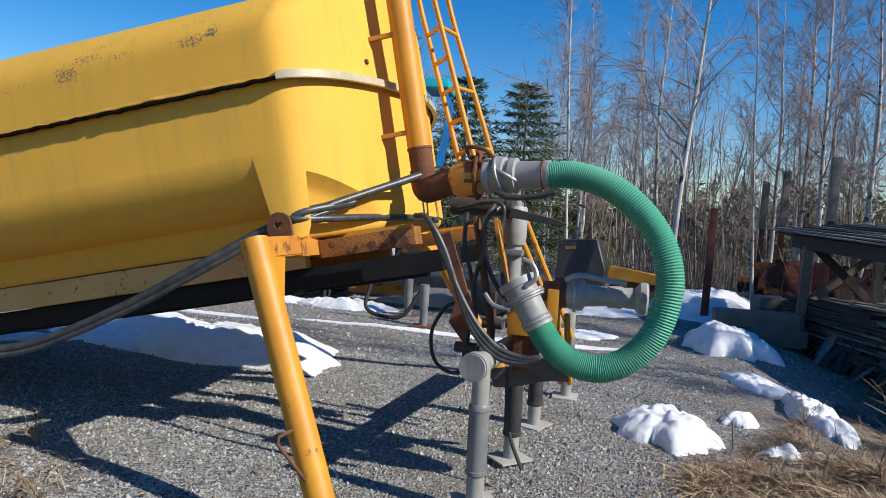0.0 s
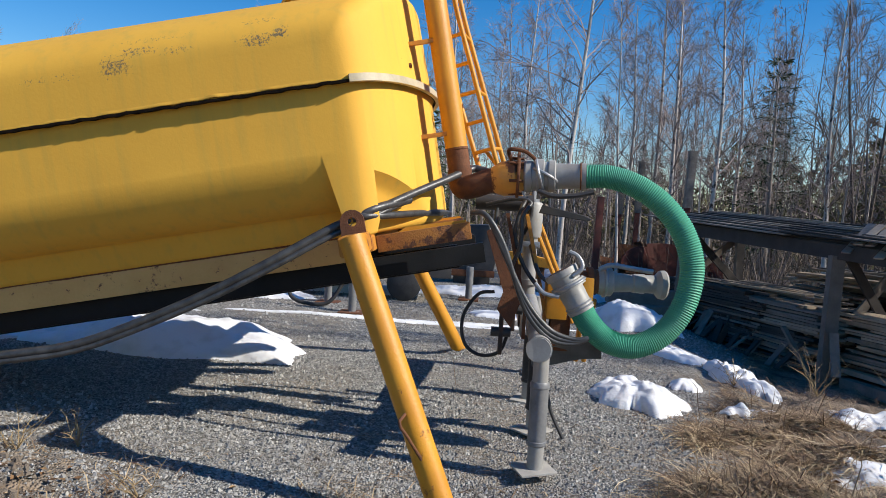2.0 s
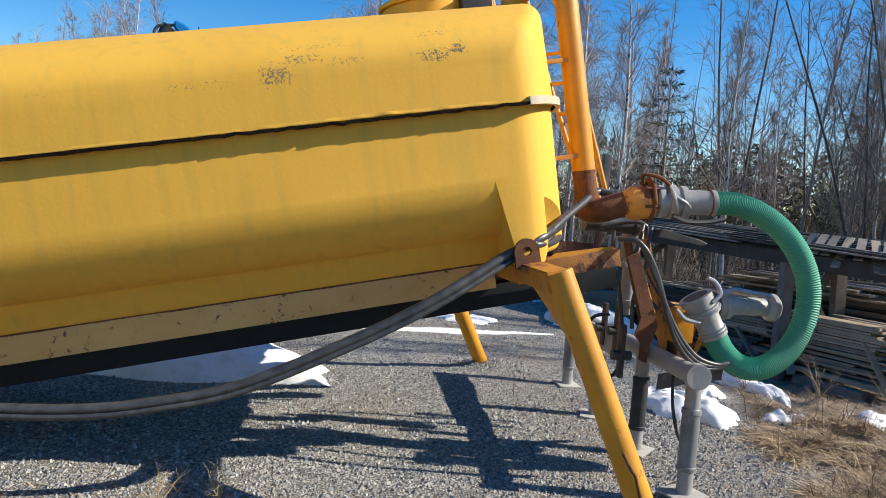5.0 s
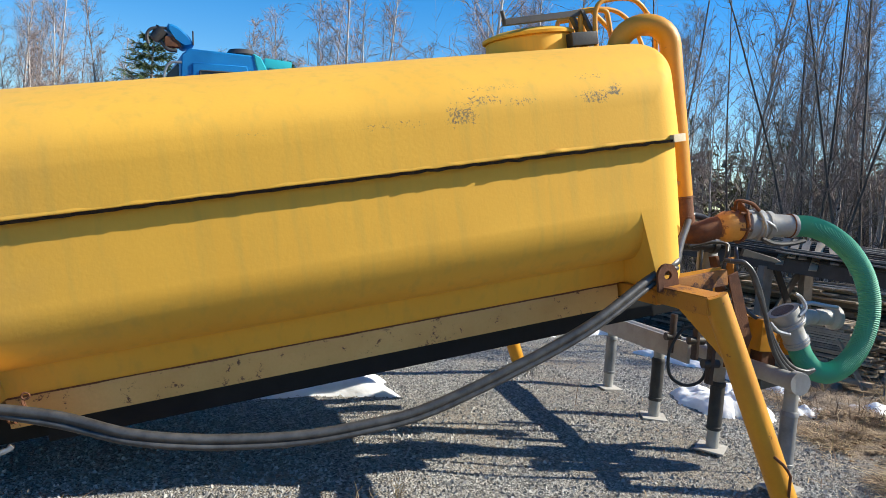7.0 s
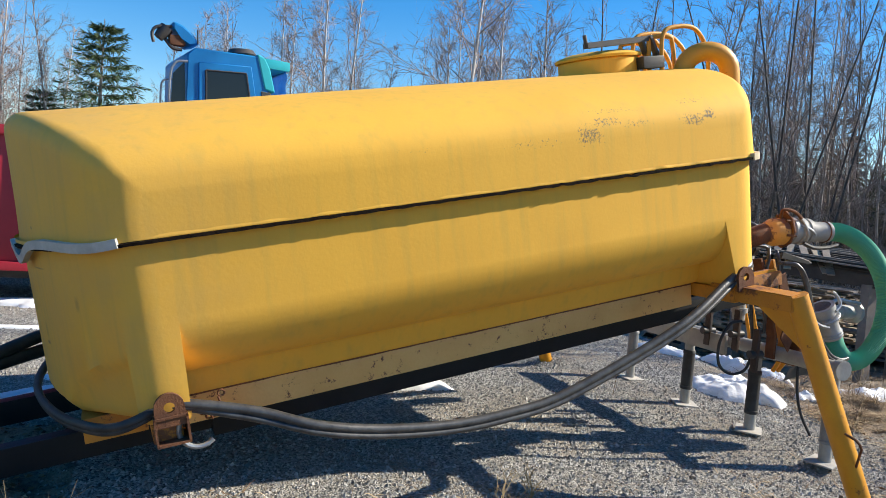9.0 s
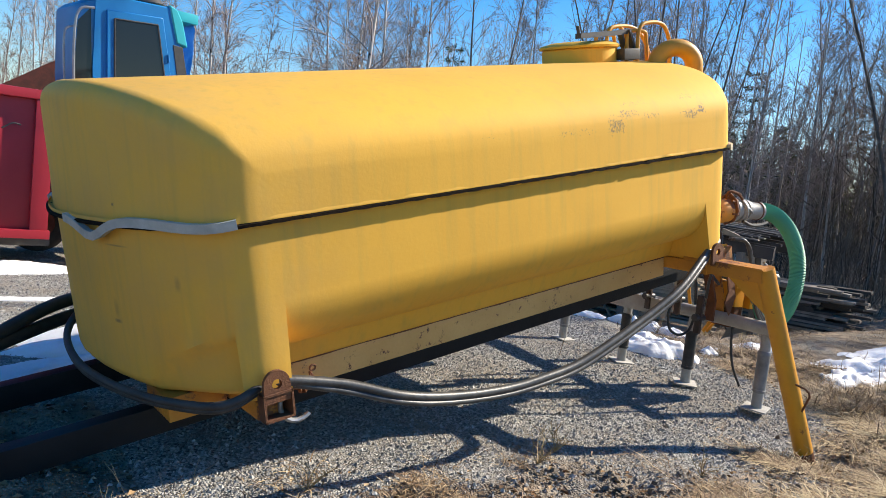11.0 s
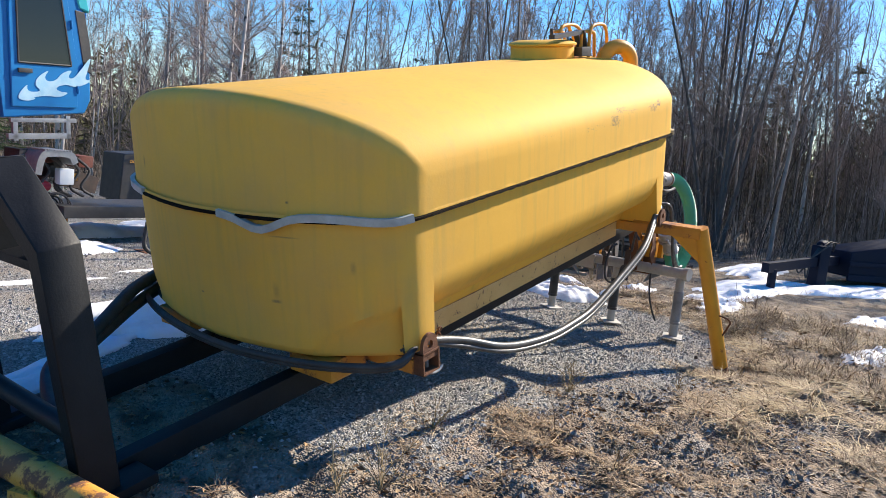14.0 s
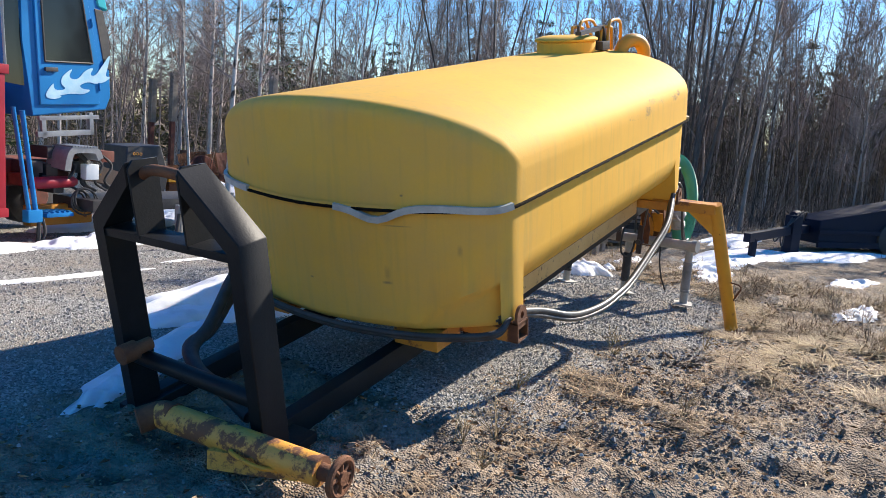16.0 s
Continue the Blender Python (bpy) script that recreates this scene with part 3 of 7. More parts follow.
# filling pipe down the rear end, with its bend over the roof
bm = bm_new()
pu, pv, pr = 4.715, 0.745, 0.08
bend = [(pu - 0.17 + 0.17 * math.cos(a), pv + (1 - math.cos(a)) * 0.09, 1.54 + 0.17 * math.sin(a)) for a in np.linspace(0, math.pi, 15)]
sweep(bm, [(pu, pv, 0.40), (pu, pv, 0.6), (pu, pv, 1.2), *bend, (pu - 0.34, pv + 0.19, 1.44)], pr, 20)
fill_pipe = part("filling_pipe", bm, m_leg, tank, "yellow filling pipe rusted at its foot")
part("pipe_foot", stepped(bm_new(), (pu, pv, 0.22), (pu, pv, 0.41), [(0, 0.079), (0.9, 0.079), (0.92, 0.084), (1, 0.084)], 20), m_rust, fill_pipe, "rusted lower end of the pipe")
for w in (0.50, 1.15):
    bm = box(bm_new(), (4.36, pv - 0.06, w), (pu + 0.02, pv - 0.03, w + 0.03), 0.004)
    box(bm, (4.36, pv - 0.10, w - 0.04), (4.39, pv + 0.05, w + 0.07), 0.004)
    part("pipe_bracket", bm, m_orange, fill_pipe)
# the bolt-headed plug and a small drawn mark at the rear end
bm = stepped(bm_new(), (4.40, 0.61, 1.0), (4.49, 0.61, 1.0), [(0, 0.03), (0.6, 0.03), (0.6, 0.018), (1, 0.018)], 6)
part("plug", bm, m_rust, tank)
bm = box(bm_new(), (4.415, 0.47, 1.02), (4.43, 0.56, 1.035))
part("faded_mark", bm, m_rust, tank)

# ladder at the rear end, its hoops on the roof
ladder = new("ladder")
ladder.parent = tank
tagged(ladder, label="yellow tubular steel ladder")
RAILS = (((4.73, 1.40, 1.36), (4.905, 1.19, 0.06)), ((4.89, 1.15, 1.33), (5.03, 1.08, 0.08)), ((4.953, 1.385, 1.31), (5.115, 1.445, 0.10)))
for (hu, hv, hw), low_end in RAILS:
    top_v = 1.05 if hv < 1.3 else 1.42
    pts = smooth_path([low_end, (hu, hv, hw), (hu - 0.05, (hv + top_v) / 2, 1.70), (hu - 0.22, top_v, 1.92), (4.44, top_v, 1.95), (4.30, top_v, 1.88), (4.27, top_v, 1.55)], 6)
    part("rail", sweep(bm_new(), pts, 0.019, 10), m_leg, ladder)
for i in range(6):
    f_ = (i + 0.4) / 5.6
    p, q, r_out = (Vector(lo).lerp(Vector(hi), f_) for hi, lo in RAILS)
    part("rung", rod(bm_new(), p, q, 0.015, 10), m_leg, ladder)
    if i % 2:
        part("rung", rod(bm_new(), q, r_out, 0.015, 10), m_leg, ladder)
part("brace", rod(bm_new(), (4.95, 1.44, 0.42), (5.22, 1.60, -0.02), 0.014, 8), m_leg, ladder)
for v in (1.05, 1.42):
    bm = bm_new()
    sweep(bm, smooth_path([(4.18, v + 0.05, 1.52), (4.19, v + 0.05, 1.84), (4.24, v + 0.05, 1.88), (4.36, v, 1.87), (4.40, v, 1.81), (4.42, v, 1.50)], 4), 0.019, 10)
    part("grab_hoop", bm, m_leg, tank)

# long steel sills under the shell and cross bolsters with lifting lugs
for v0, v1 in ((0.47, 0.55), (2 * V0 - 0.55, 2 * V0 - 0.47)):
    bm = box(bm_new(), (0.10, v0, -0.268), (3.92, v1, -0.098), 0.008)
    sill = part("side_sill", bm, m_cream, tank, "long pale yellow steel sill with rust spots")
    bm = sweep(bm_new(), [(u, v0 + 0.003, -0.098 + 0.004 * noise.noise((u * 8, v0, 0))) for u in np.linspace(0.1, 3.92, 60)], 0, square=(0.007, 0.006))
    part("rust_seam", bm, m_rust, sill, "rusty line along the top of the sill")
for u in (-0.02, 4.02):
    bm = box(bm_new(), (u - 0.075, 0.06, -0.20), (u + 0.075, 2 * V0 - 0.06, -0.10), 0.008)
    part("bolster", bm, m_orange, tank, "rusty orange cross beam")
for v0, v1 in ((0.30, 0.46), (2 * V0 - 0.46, 2 * V0 - 0.30)):
    ext = part("rear_beam", box(bm_new(), (4.10, v0, -0.225), (4.72, v1, -0.112), 0.008), m_flake, tank, "rusty orange beam carrying the pipework")
    part("web_plate", plate(bm_new(), [(4.24, -0.114), (4.70, -0.114), (4.70, -0.095), (4.30, -0.085)], 1, v0 + 0.04, 0.015), m_leg, ext)
for v0, v1 in ((0.47, 0.86), (2 * V0 - 0.86, 2 * V0 - 0.47)):
    part("front_bracket", box(bm_new(), (-0.43, v0, -0.245), (-0.10, v1, -0.105), 0.008), m_orange, tank, "rusty orange box bracket under the shell")


def lug(u, v):
    bm = bm_new()
    hole = [(0.028 * math.cos(a), 0.028 * math.sin(a)) for a in np.linspace(0, math.tau, 16, endpoint=False)]
    out = []
    for a in np.linspace(0, math.tau, 16, endpoint=False):
        c, s = math.cos(a), math.sin(a)
        out.append((0.075 * c, 0.075 * s) if s >= 0 else (0.078 * (1 if c > 0.3 else -1 if c < -0.3 else c / 0.3), -0.10))
    for t in (-0.012, 0.012):
        a = [bm.verts.new((u + x, v + t, z)) for x, z in hole]
        b = [bm.verts.new((u + x, v + t, z)) for x, z in out]
        for k in range(16):
            bm.faces.new((a[k], a[(k + 1) % 16], b[(k + 1) % 16], b[k]))
    vs = list(bm.verts)
    for ring in (0, 16):
        for k in range(16):
            p, q = vs[ring + k], vs[ring + (k + 1) % 16]
            r, s = vs[32 + ring + k], vs[32 + ring + (k + 1) % 16]
            bm.faces.new((p, q, s, r))
    return part("lifting_lug", bm, m_rust, tank, "rusty steel lifting lug with a hole")


def socket(u, v, sg):
    bm = bm_new()
    for lo, hi in (((-0.085, -0.2), (-0.073, -0.045)), ((0.073, -0.2), (0.085, -0.045)), ((-0.085, -0.2), (0.085, -0.188)), ((-0.085, -0.057), (0.085, -0.045))):
        box(bm, (u + lo[0], min(v, v + sg * 0.22), lo[1]), (u + hi[0], max(v, v + sg * 0.22), hi[1]))
    part("leg_socket", bm, m_rust, tank, "open square steel socket for a leg")


for u in (0.0, 4.0):
    for v, sg in ((0.0, 1), (2 * V0, -1)):
        lug(u, v)
        if u == 0:
            socket(u, v - sg * 0.02, sg)
bm = bm_new()
for k in range(9):
    torus(bm, (0.17 + 0.013 * k, 0.12, -0.10 - 0.022 * k + 0.004 * k * k), (k % 2, 1 - k % 2, 0.2), 0.018, 0.006, 10, 6)
part("chain", bm, m_rust, tank, "short rusty chain")
bm = bm_new()
torus(bm, (0.13, 0.05, -0.16), (0, 1, 0), 0.10, 0.014, 20, 8, (95, 265))
part("tow_ring", bm, m_galv, tank)

# ---- hook-lift frame ----
hook = thing("hooklift_frame", "black steel hook-lift frame carrying the tank, with hook bar", "frame", TANK)
HC = 1.30
for s in (-1, 1):
    c = HC + s * 0.53 + (0.10 if s > 0 else 0.10)
    bm = box(bm_new(), (-1.88, c - 0.06, -0.44), (4.62, c + 0.06, -0.272), 0.008)
    part("main_beam", bm, m_black, hook)
for v in (0.62, 2 * V0 - 0.62):
    bm = box(bm_new(), (0.25, v - 0.05, -0.41), (4.80, v + 0.05, -0.272), 0.008)
    part("outer_beam", bm, m_black, hook)
for s in (-1, 1):
    # box-section upright: straight post, then a limb leaning in to the hook bar
    prof = [(HC + s * a, w) for a, w in ((0.665, -0.34), (0.665, 1.02), (0.235, 1.40), (0.235, 1.255), (0.565, 0.965), (0.565, -0.34))]
    upright = part("upright", plate(bm_new(), prof, 0, -2.005, 0.205, 0.007), m_black, hook, "bent black box-section upright")
    c1 = HC + s * 0.228
    part("hook_plate", plate(bm_new(), [(-2.0, 0.93), (-1.81, 0.90), (-1.79, 1.395), (-1.96, 1.405), (-2.0, 1.36)], 1, min(c1, c1 - s * 0.016), 0.016, 0.002), m_black, upright, "black steel cheek plate of the hook bar")
    part("foot", box(bm_new(), (-2.03, HC + s * 0.615 - 0.10, -0.36), (-1.62, HC + s * 0.615 + 0.10, -0.30), 0.006), m_black, upright)
bm = sweep(bm_new(), smooth_path([(-1.90, HC - 0.26, 1.30), (-1.905, HC - 0.12, 1.335), (-1.905, HC + 0.10, 1.345), (-1.90, HC + 0.22, 1.31), (-1.90, HC + 0.30, 1.24)], 5), 0.034, 14)
part("hook_bar", bm, m_rust, hook, "round hook bar worn to bare metal")
bm = box(bm_new(), (-1.995, HC - 0.57, 0.905), (-1.83, HC + 0.57, 0.955), 0.006)
part("cross_bar", bm, m_black, hook)
bm = rod(bm_new(), (-1.93, HC - 0.57, 0.03), (-1.93, HC + 0.57, 0.06), 0.055, 16)
part("cross_tube", bm, m_black, hook)
bm = stepped(bm_new(), (-2.12, HC + 0.44, 0.16), (-1.9, HC + 0.44, 0.16), [(0, 0.065), (0.5, 0.065), (0.5, 0.045), (1, 0.045)])
part("pin", bm, m_rust, hook, "rusty locking pin")
for k in range(2):
    bm = sweep(bm_new(), smooth_path([(-0.20, 2.70 + 0.04 * k, -0.08 + 0.10 * k), (-0.6, 2.43, -0.06 + 0.12 * k), (-1.0, 2.14, -0.06 + 0.07 * k), (-1.25, 1.98, -0.07 + 0.03 * k), (-1.5, 1.90 - 0.04 * k, -0.08), (-1.68, 1.58, -0.10), (-1.80, 1.20, -0.09), (-1.86, 0.9, -0.16)], 7), 0.048, 14)
    part("hydraulic_hose", bm, m_rubber, hook, "thick black hose laid along the frame")

# ---- support legs ----
def support_leg(near):
    f_ = (lambda v: v) if near else (lambda v: 2 * V0 - v)
    leg = thing("support_leg", "yellow tubular steel support leg with chipped paint", "leg", TANK, group="legs of the tank")
    bm = sweep(bm_new(), [(4.02, f_(0.30), -0.128), (4.025, f_(-0.43), -0.135)], 0, square=(0.068, 0.058))
    bmesh.ops.bevel(bm, geom=list(bm.edges), offset=0.008, segments=2, affect="EDGES")
    part("arm", bm, m_orange, leg, "arm with orange paint flaking to rust")
    top, bot = Vector((4.035, f_(-0.405), -0.085)), Vector((4.369, f_(-0.665), -1.818)) if near else Vector((4.56, 3.68, -1.80))
    bm = sweep(bm_new(), [top, top.lerp(bot, 0.5), bot], 0.075, 24)
    tube = part("tube", bm, m_leg, leg)
    bm = bm_new()
    a, b, c = top.lerp(bot, 0.02), top.lerp(bot, 0.26), Vector((4.02, f_(-0.13), -0.19))
    w = Vector((0.05, 0, 0))
    tri_ = [bm.verts.new(p + s * w) for s in (-1, 1) for p in (a, b, c)]
    bm.faces.new(tri_[:3]); bm.faces.new(tri_[3:])
    for i in range(3):
        bm.faces.new((tri_[i], tri_[(i + 1) % 3], tri_[3 + (i + 1) % 3], tri_[3 + i]))
    part("gusset", bm, m_leg, leg, smooth=False)
    h0, h1 = top.lerp(bot, 0.56), top.lerp(bot, 0.765)
    out_ = Vector((-0.05, f_(0) - f_(0.19), 0.0))
    bm = sweep(bm_new(), [h0, h0 + out_ * 0.88 + Vector((0, 0, -0.01)), h0 + out_ * 1.02 + Vector((0.01, 0, -0.035)), h0 + out_ + Vector((0.03, 0, -0.075)), h1], 0.009, 8)
    part("handle", bm, m_rust, tube, "bent rusty rod handle")
    bm = rod(bm_new(), top.lerp(bot, 0.93), bot, 0.0765, 24)
    part("rusty_foot", bm, m_rust, tube, "rusted bottom end")
    return leg


support_leg(True)
support_leg(False)


# ---- rear pipework (world places) ----
pipe = thing("discharge_valve", "rusty pipe elbow with a yellow gate valve behind the tank", "valve")
el = [on_tank(4.715, 0.745, 0.26), on_tank(4.715, 0.745, 0.14), Vector((4.60, 1.10, 1.80)), Vector((4.72, 1.08, 1.845)), Vector((4.80, 1.075, 1.855))]
bm = sweep(bm_new(), smooth_path(el, 5), 0.086, 20)
part("elbow", bm, m_rust, pipe, "rust-brown pipe elbow")
bm = stepped(bm_new(), (4.74, 1.08, 1.85), (4.96, 1.05, 1.885), [(0, 0.088), (0.15, 0.105), (0.3, 0.12), (0.75, 0.12), (0.85, 0.098), (1, 0.095)], 20)
part("valve_body", bm, m_legrust, pipe, "yellow valve body with rust")
bm = bm_new()
plate(bm, [(1.05 + 0.135 * math.cos(a), 1.885 + 0.15 * math.sin(a) + 0.03 * (a == math.pi / 2)) for a in np.linspace(0, math.tau, 8, endpoint=False)], 0, 4.90, 0.022, 0.003)
flange = part("flange", bm, m_rust, pipe, "rusty angled flange plate")
for k in range(6):
    a = k * math.tau / 6 + 0.3
    bm = rod(bm_new(), (4.85, 1.05 + 0.115 * math.cos(a), 1.885 + 0.125 * math.sin(a)), (4.945, 1.05 + 0.115 * math.cos(a), 1.885 + 0.125 * math.sin(a)), 0.012, 6)
    part("bolt", bm, m_rust, flange)
bm = sweep(bm_new(), smooth_path([(4.86, 1.04, 1.99), (4.84, 1.0, 2.06), (4.95, 0.98, 2.05), (5.02, 0.97, 2.0)], 5), 0.014, 8)
part("valve_lever", bm, m_rust, pipe)

hose = thing("suction_hose", "green ribbed suction hose looped between grey couplings", "hose")
loop_ = smooth_path([(5.36, 1.005, 1.905), (5.52, 1.0, 1.91), (5.70, 0.985, 1.86), (5.88, 0.965, 1.745), (6.03, 0.945, 1.56), (6.10, 0.925, 1.33), (6.06, 0.91, 1.08), (5.94, 0.90, 0.89), (5.76, 0.885, 0.79), (5.58, 0.87, 0.81), (5.45, 0.855, 0.91), (5.375, 0.845, 1.02)], 60)
bm = sweep(bm_new(), loop_, lambda i: 0.080 + 0.0032 * math.cos(i * math.pi / 2), 16)
part("hose", bm, m_green, hose)
bm = stepped(bm_new(), (4.955, 1.045, 1.888), (5.37, 1.005, 1.906),
             [(0, 0.10), (0.03, 0.112), (0.12, 0.112), (0.13, 0.10), (0.2, 0.10), (0.21, 0.118), (0.32, 0.118), (0.33, 0.098), (0.4, 0.098), (0.41, 0.11), (0.5, 0.11), (0.52, 0.088), (0.9, 0.085), (0.92, 0.09), (1, 0.09)], 28)
cuff = part("coupling", bm, m_pvc, hose, "grey plastic quick coupling")
bm = torus(bm_new(), (5.09, 1.03, 1.893), (0.5, 0.1, 1.0), 0.118, 0.012, 28, 8)
torus(bm, (5.06, 1.03, 1.893), (1, -0.1, 0.3), 0.116, 0.012, 28, 8)
part("locking_ring", bm, m_galv, cuff)
bm = sweep(bm_new(), smooth_path([(5.05, 0.95, 1.79), (5.15, 0.93, 1.76), (5.30, 0.93, 1.77), (5.42, 0.93, 1.80)], 5), 0.018, 8)
part("lock_lever", bm, m_dark, cuff)
bm = torus(bm_new(), (5.335, 1.008, 1.905), (1, -0.1, 0.05), 0.089, 0.006, 28, 6)
part("hose_clip", bm, m_rust, hose)
low_a, low_b = Vector((5.225, 0.86, 1.265)), Vector((5.385, 0.843, 1.005))
bm = stepped(bm_new(), low_a, low_b, [(0, 0.10), (0.0, 0.115), (0.14, 0.115), (0.15, 0.10), (0.3, 0.10), (0.31, 0.118), (0.45, 0.118), (0.46, 0.09), (0.8, 0.086), (0.82, 0.09), (1, 0.09)], 28)
low = part("coupling", bm, m_pvc, hose, "grey open coupling at the hose end")
bm = stepped(bm_new(), low_a + (low_a - low_b) * 0.004, low_a.lerp(low_b, 0.02), [(0, 0.085), (1, 0.085)], 28)
part("mouth", bm, m_rustdark, low, "dark rusty open mouth")
bm = torus(bm_new(), low_a.lerp(low_b, 0.38), low_b - low_a, 0.118, 0.011, 28, 8)
torus(bm, low_a.lerp(low_b, 0.92), low_b - low_a, 0.09, 0.007, 28, 6)
torus(bm, low_a.lerp(low_b, 0.84), low_b - low_a, 0.09, 0.007, 28, 6)
part("clamp_band", bm, m_galv, low)
bm = sweep(bm_new(), smooth_path([(5.30, 0.77, 1.24), (5.36, 0.78, 1.30), (5.33, 0.80, 1.37), (5.27, 0.80, 1.40)], 5), 0.015, 8)
sweep(bm, smooth_path([(5.22, 0.75, 1.10), (5.12, 0.76, 1.12), (5.06, 0.78, 1.18)], 5), 0.014, 8)
part("cam_hook", bm, m_galv, low)

nozzle = thing("side_nozzle", "grey capped side outlet with a lever coupling", "nozzle")
bm = stepped(bm_new(), (5.36, 1.08, 1.185), (5.60, 1.09, 1.19), [(0, 0.075), (0.3, 0.075), (0.3, 0.10), (0.45, 0.10), (0.5, 0.085), (1, 0.085)], 24)
part("stub", bm, m_rust, nozzle, "rusty outlet stub")
bm = stepped(bm_new(), (5.50, 1.085, 1.19), (5.98, 1.13, 1.19), [(0, 0.085), (0.12, 0.098), (0.20, 0.098), (0.24, 0.070), (0.50, 0.058), (0.52, 0.066), (0.68, 0.068), (0.70, 0.062), (0.84, 0.064), (0.90, 0.098), (0.97, 0.102), (1, 0.09)], 28)
body = part("spigot", bm, m_pvc, nozzle)
bm = sweep(bm_new(), smooth_path([(5.50, 1.0, 1.28), (5.58, 0.99, 1.315), (5.72, 0.99, 1.30), (5.86, 1.0, 1.285)], 5), 0.017, 8)
part("lever", bm, m_galv, body)
bm = torus(bm_new(), (5.55, 1.09, 1.19), (1, 0.1, 0), 0.097, 0.013, 28, 8)
part("locking_ring", bm, m_galv, body)

bracket = thing("valve_bracket", "yellow and rust steel brackets under the hose couplings", "bracket")
for lo, hi, mt in (((5.16, 0.98, 0.92), (5.30, 1.30, 1.17), m_leg), ((5.40, 0.97, 0.90), (5.47, 1.06, 1.22), m_leg), ((5.20, 1.0, 0.70), (5.33, 1.25, 0.93), m_rust), ((5.28, 1.02, 1.02), (5.44, 1.1, 1.16), m_orange)):
    part("plate", box(bm_new(), lo, hi, 0.01), mt, bracket)
for x in (4.86, 5.00):
    bm = sweep(bm_new(), [(x, 1.25, 1.62), (x + 0.16, 1.15, 0.95), (x + 0.16, 1.15, 0.75)], 0, square=(0.012, 0.05))
    part("hanger", bm, m_rust if x < 4.9 else m_orange, bracket)
for x0, x1, y in ((5.00, 5.42, 1.6), (5.06, 5.46, 1.75)):
    bm = rod(bm_new(), (x0, y, 1.70), (x1, y + 0.1, 0.80), 0.018, 8)
    part("brace", bm, m_leg, bracket)
bm = plate(bm_new(), [(4.72, 1.50), (4.80, 1.54), (4.98, 1.05), (4.92, 0.86), (4.82, 0.98), (4.86, 1.10)], 1, 0.86, 0.015, 0.003)
part("hook_plate", bm, m_rust, bracket, "bent rusty hanger plate")
bm = rod(bm_new(), (5.43, 1.15, 1.15), (5.44, 1.5, 0.55), 0.02, 8)
rod(bm, (5.50, 1.15, 1.05), (5.50, 1.5, 0.55), 0.02, 8)
part("stand_tube", bm, m_leg, bracket)

cyl = thing("lift_actuator", "grey upright hydraulic lift cylinder", "cylinder")
bm = stepped(bm_new(), (5.05, 1.60, 1.02), (5.05, 1.60, 1.72), [(0, 0.058), (0.1, 0.058), (0.1, 0.075), (0.16, 0.075), (0.16, 0.055), (0.62, 0.055), (0.62, 0.072), (0.7, 0.082), (0.97, 0.082), (1, 0.07)], 24)
part("barrel", bm, m_pvc, cyl)
bm = stepped(bm_new(), (5.05, 1.60, 1.715), (5.05, 1.60, 1.86), [(0, 0.05), (0.2, 0.05), (0.2, 0.024), (1, 0.024)], 16)
part("ram", bm, m_galv, cyl)
bm = stepped(bm_new(), (4.62, 1.5, 1.70), (5.05, 1.5, 1.70), [(0, 0.06), (0.9, 0.06), (0.9, 0.07), (1, 0.07)], 18)
part("cross_cylinder", bm, m_dark, cyl, "black cross cylinder")
bm = box(bm_new(), (4.98, 1.53, 1.38), (5.12, 1.67, 1.42), 0.008)
part("collar", bm, m_galv, cyl)
bm = plate(bm_new(), [(5.08, 1.64), (5.42, 1.60), (5.46, 1.615), (5.40, 1.64), (5.1, 1.70)], 1, 1.2, 0.03, 0.004)
part("side_arm", bm, m_dark, cyl)

flap = thing("rubber_flap", "grey rubber flap hanging below the couplings", "flap")
bm = bm_new()
grid = [[bm.verts.new((5.06 + 0.47 * i / 8 + 0.03 * j / 4, 0.96 + 0.04 * math.sin(i * 0.7) + 0.02 * j, 0.70 + 0.125 * i / 8 - (0.13 + 0.03 * i / 8) * j / 4 - 0.015 * math.sin(i * 0.8))) for i in range(9)] for j in range(5)]
for a, b in zip(grid, grid[1:]):
    for i in range(8):
        bm.faces.new((a[i], a[i + 1], b[i + 1], b[i]))
bmesh.ops.solidify(bm, geom=list(bm.faces), thickness=0.012)
part("sheet", bm, m_canvas, flap)
bm = sweep(bm_new(), smooth_path([(5.18, 0.98, 0.72), (5.19, 0.97, 0.5), (5.23, 0.94, 0.3), (5.32, 0.9, 0.12)], 6), 0.012, 8)
part("drain_tube", bm, m_rubber, flap, "thin black drain tube")

# ---- spreader manifold on its posts ----
mani = thing("pipe_manifold", "grey pipe manifold on four posts with foot plates", "manifold")
bm = stepped(bm_new(), (5.095, 0.455, 0.80), (5.17, 3.45, 0.77), [(0, 0.070), (0.0, 0.082), (0.02, 0.082), (0.021, 0.064), (1, 0.064)], 26)
part("main_pipe", bm, m_pvc, mani)
bm = stepped(bm_new(), (5.093, 0.452, 0.80), (5.094, 0.462, 0.80), [(0, 0.074), (1, 0.076)], 26)
part("end_cap", bm, m_pvc, mani)
bm = box(bm_new(), (5.02, 1.7, 0.66), (5.05, 3.5, 0.84), 0.006)
part("side_plate", bm, m_pvc, mani, "grey side plate")
POSTS = ((5.12, 0.56), (5.145, 1.42), (5.14, 2.32), (5.24, 3.42))
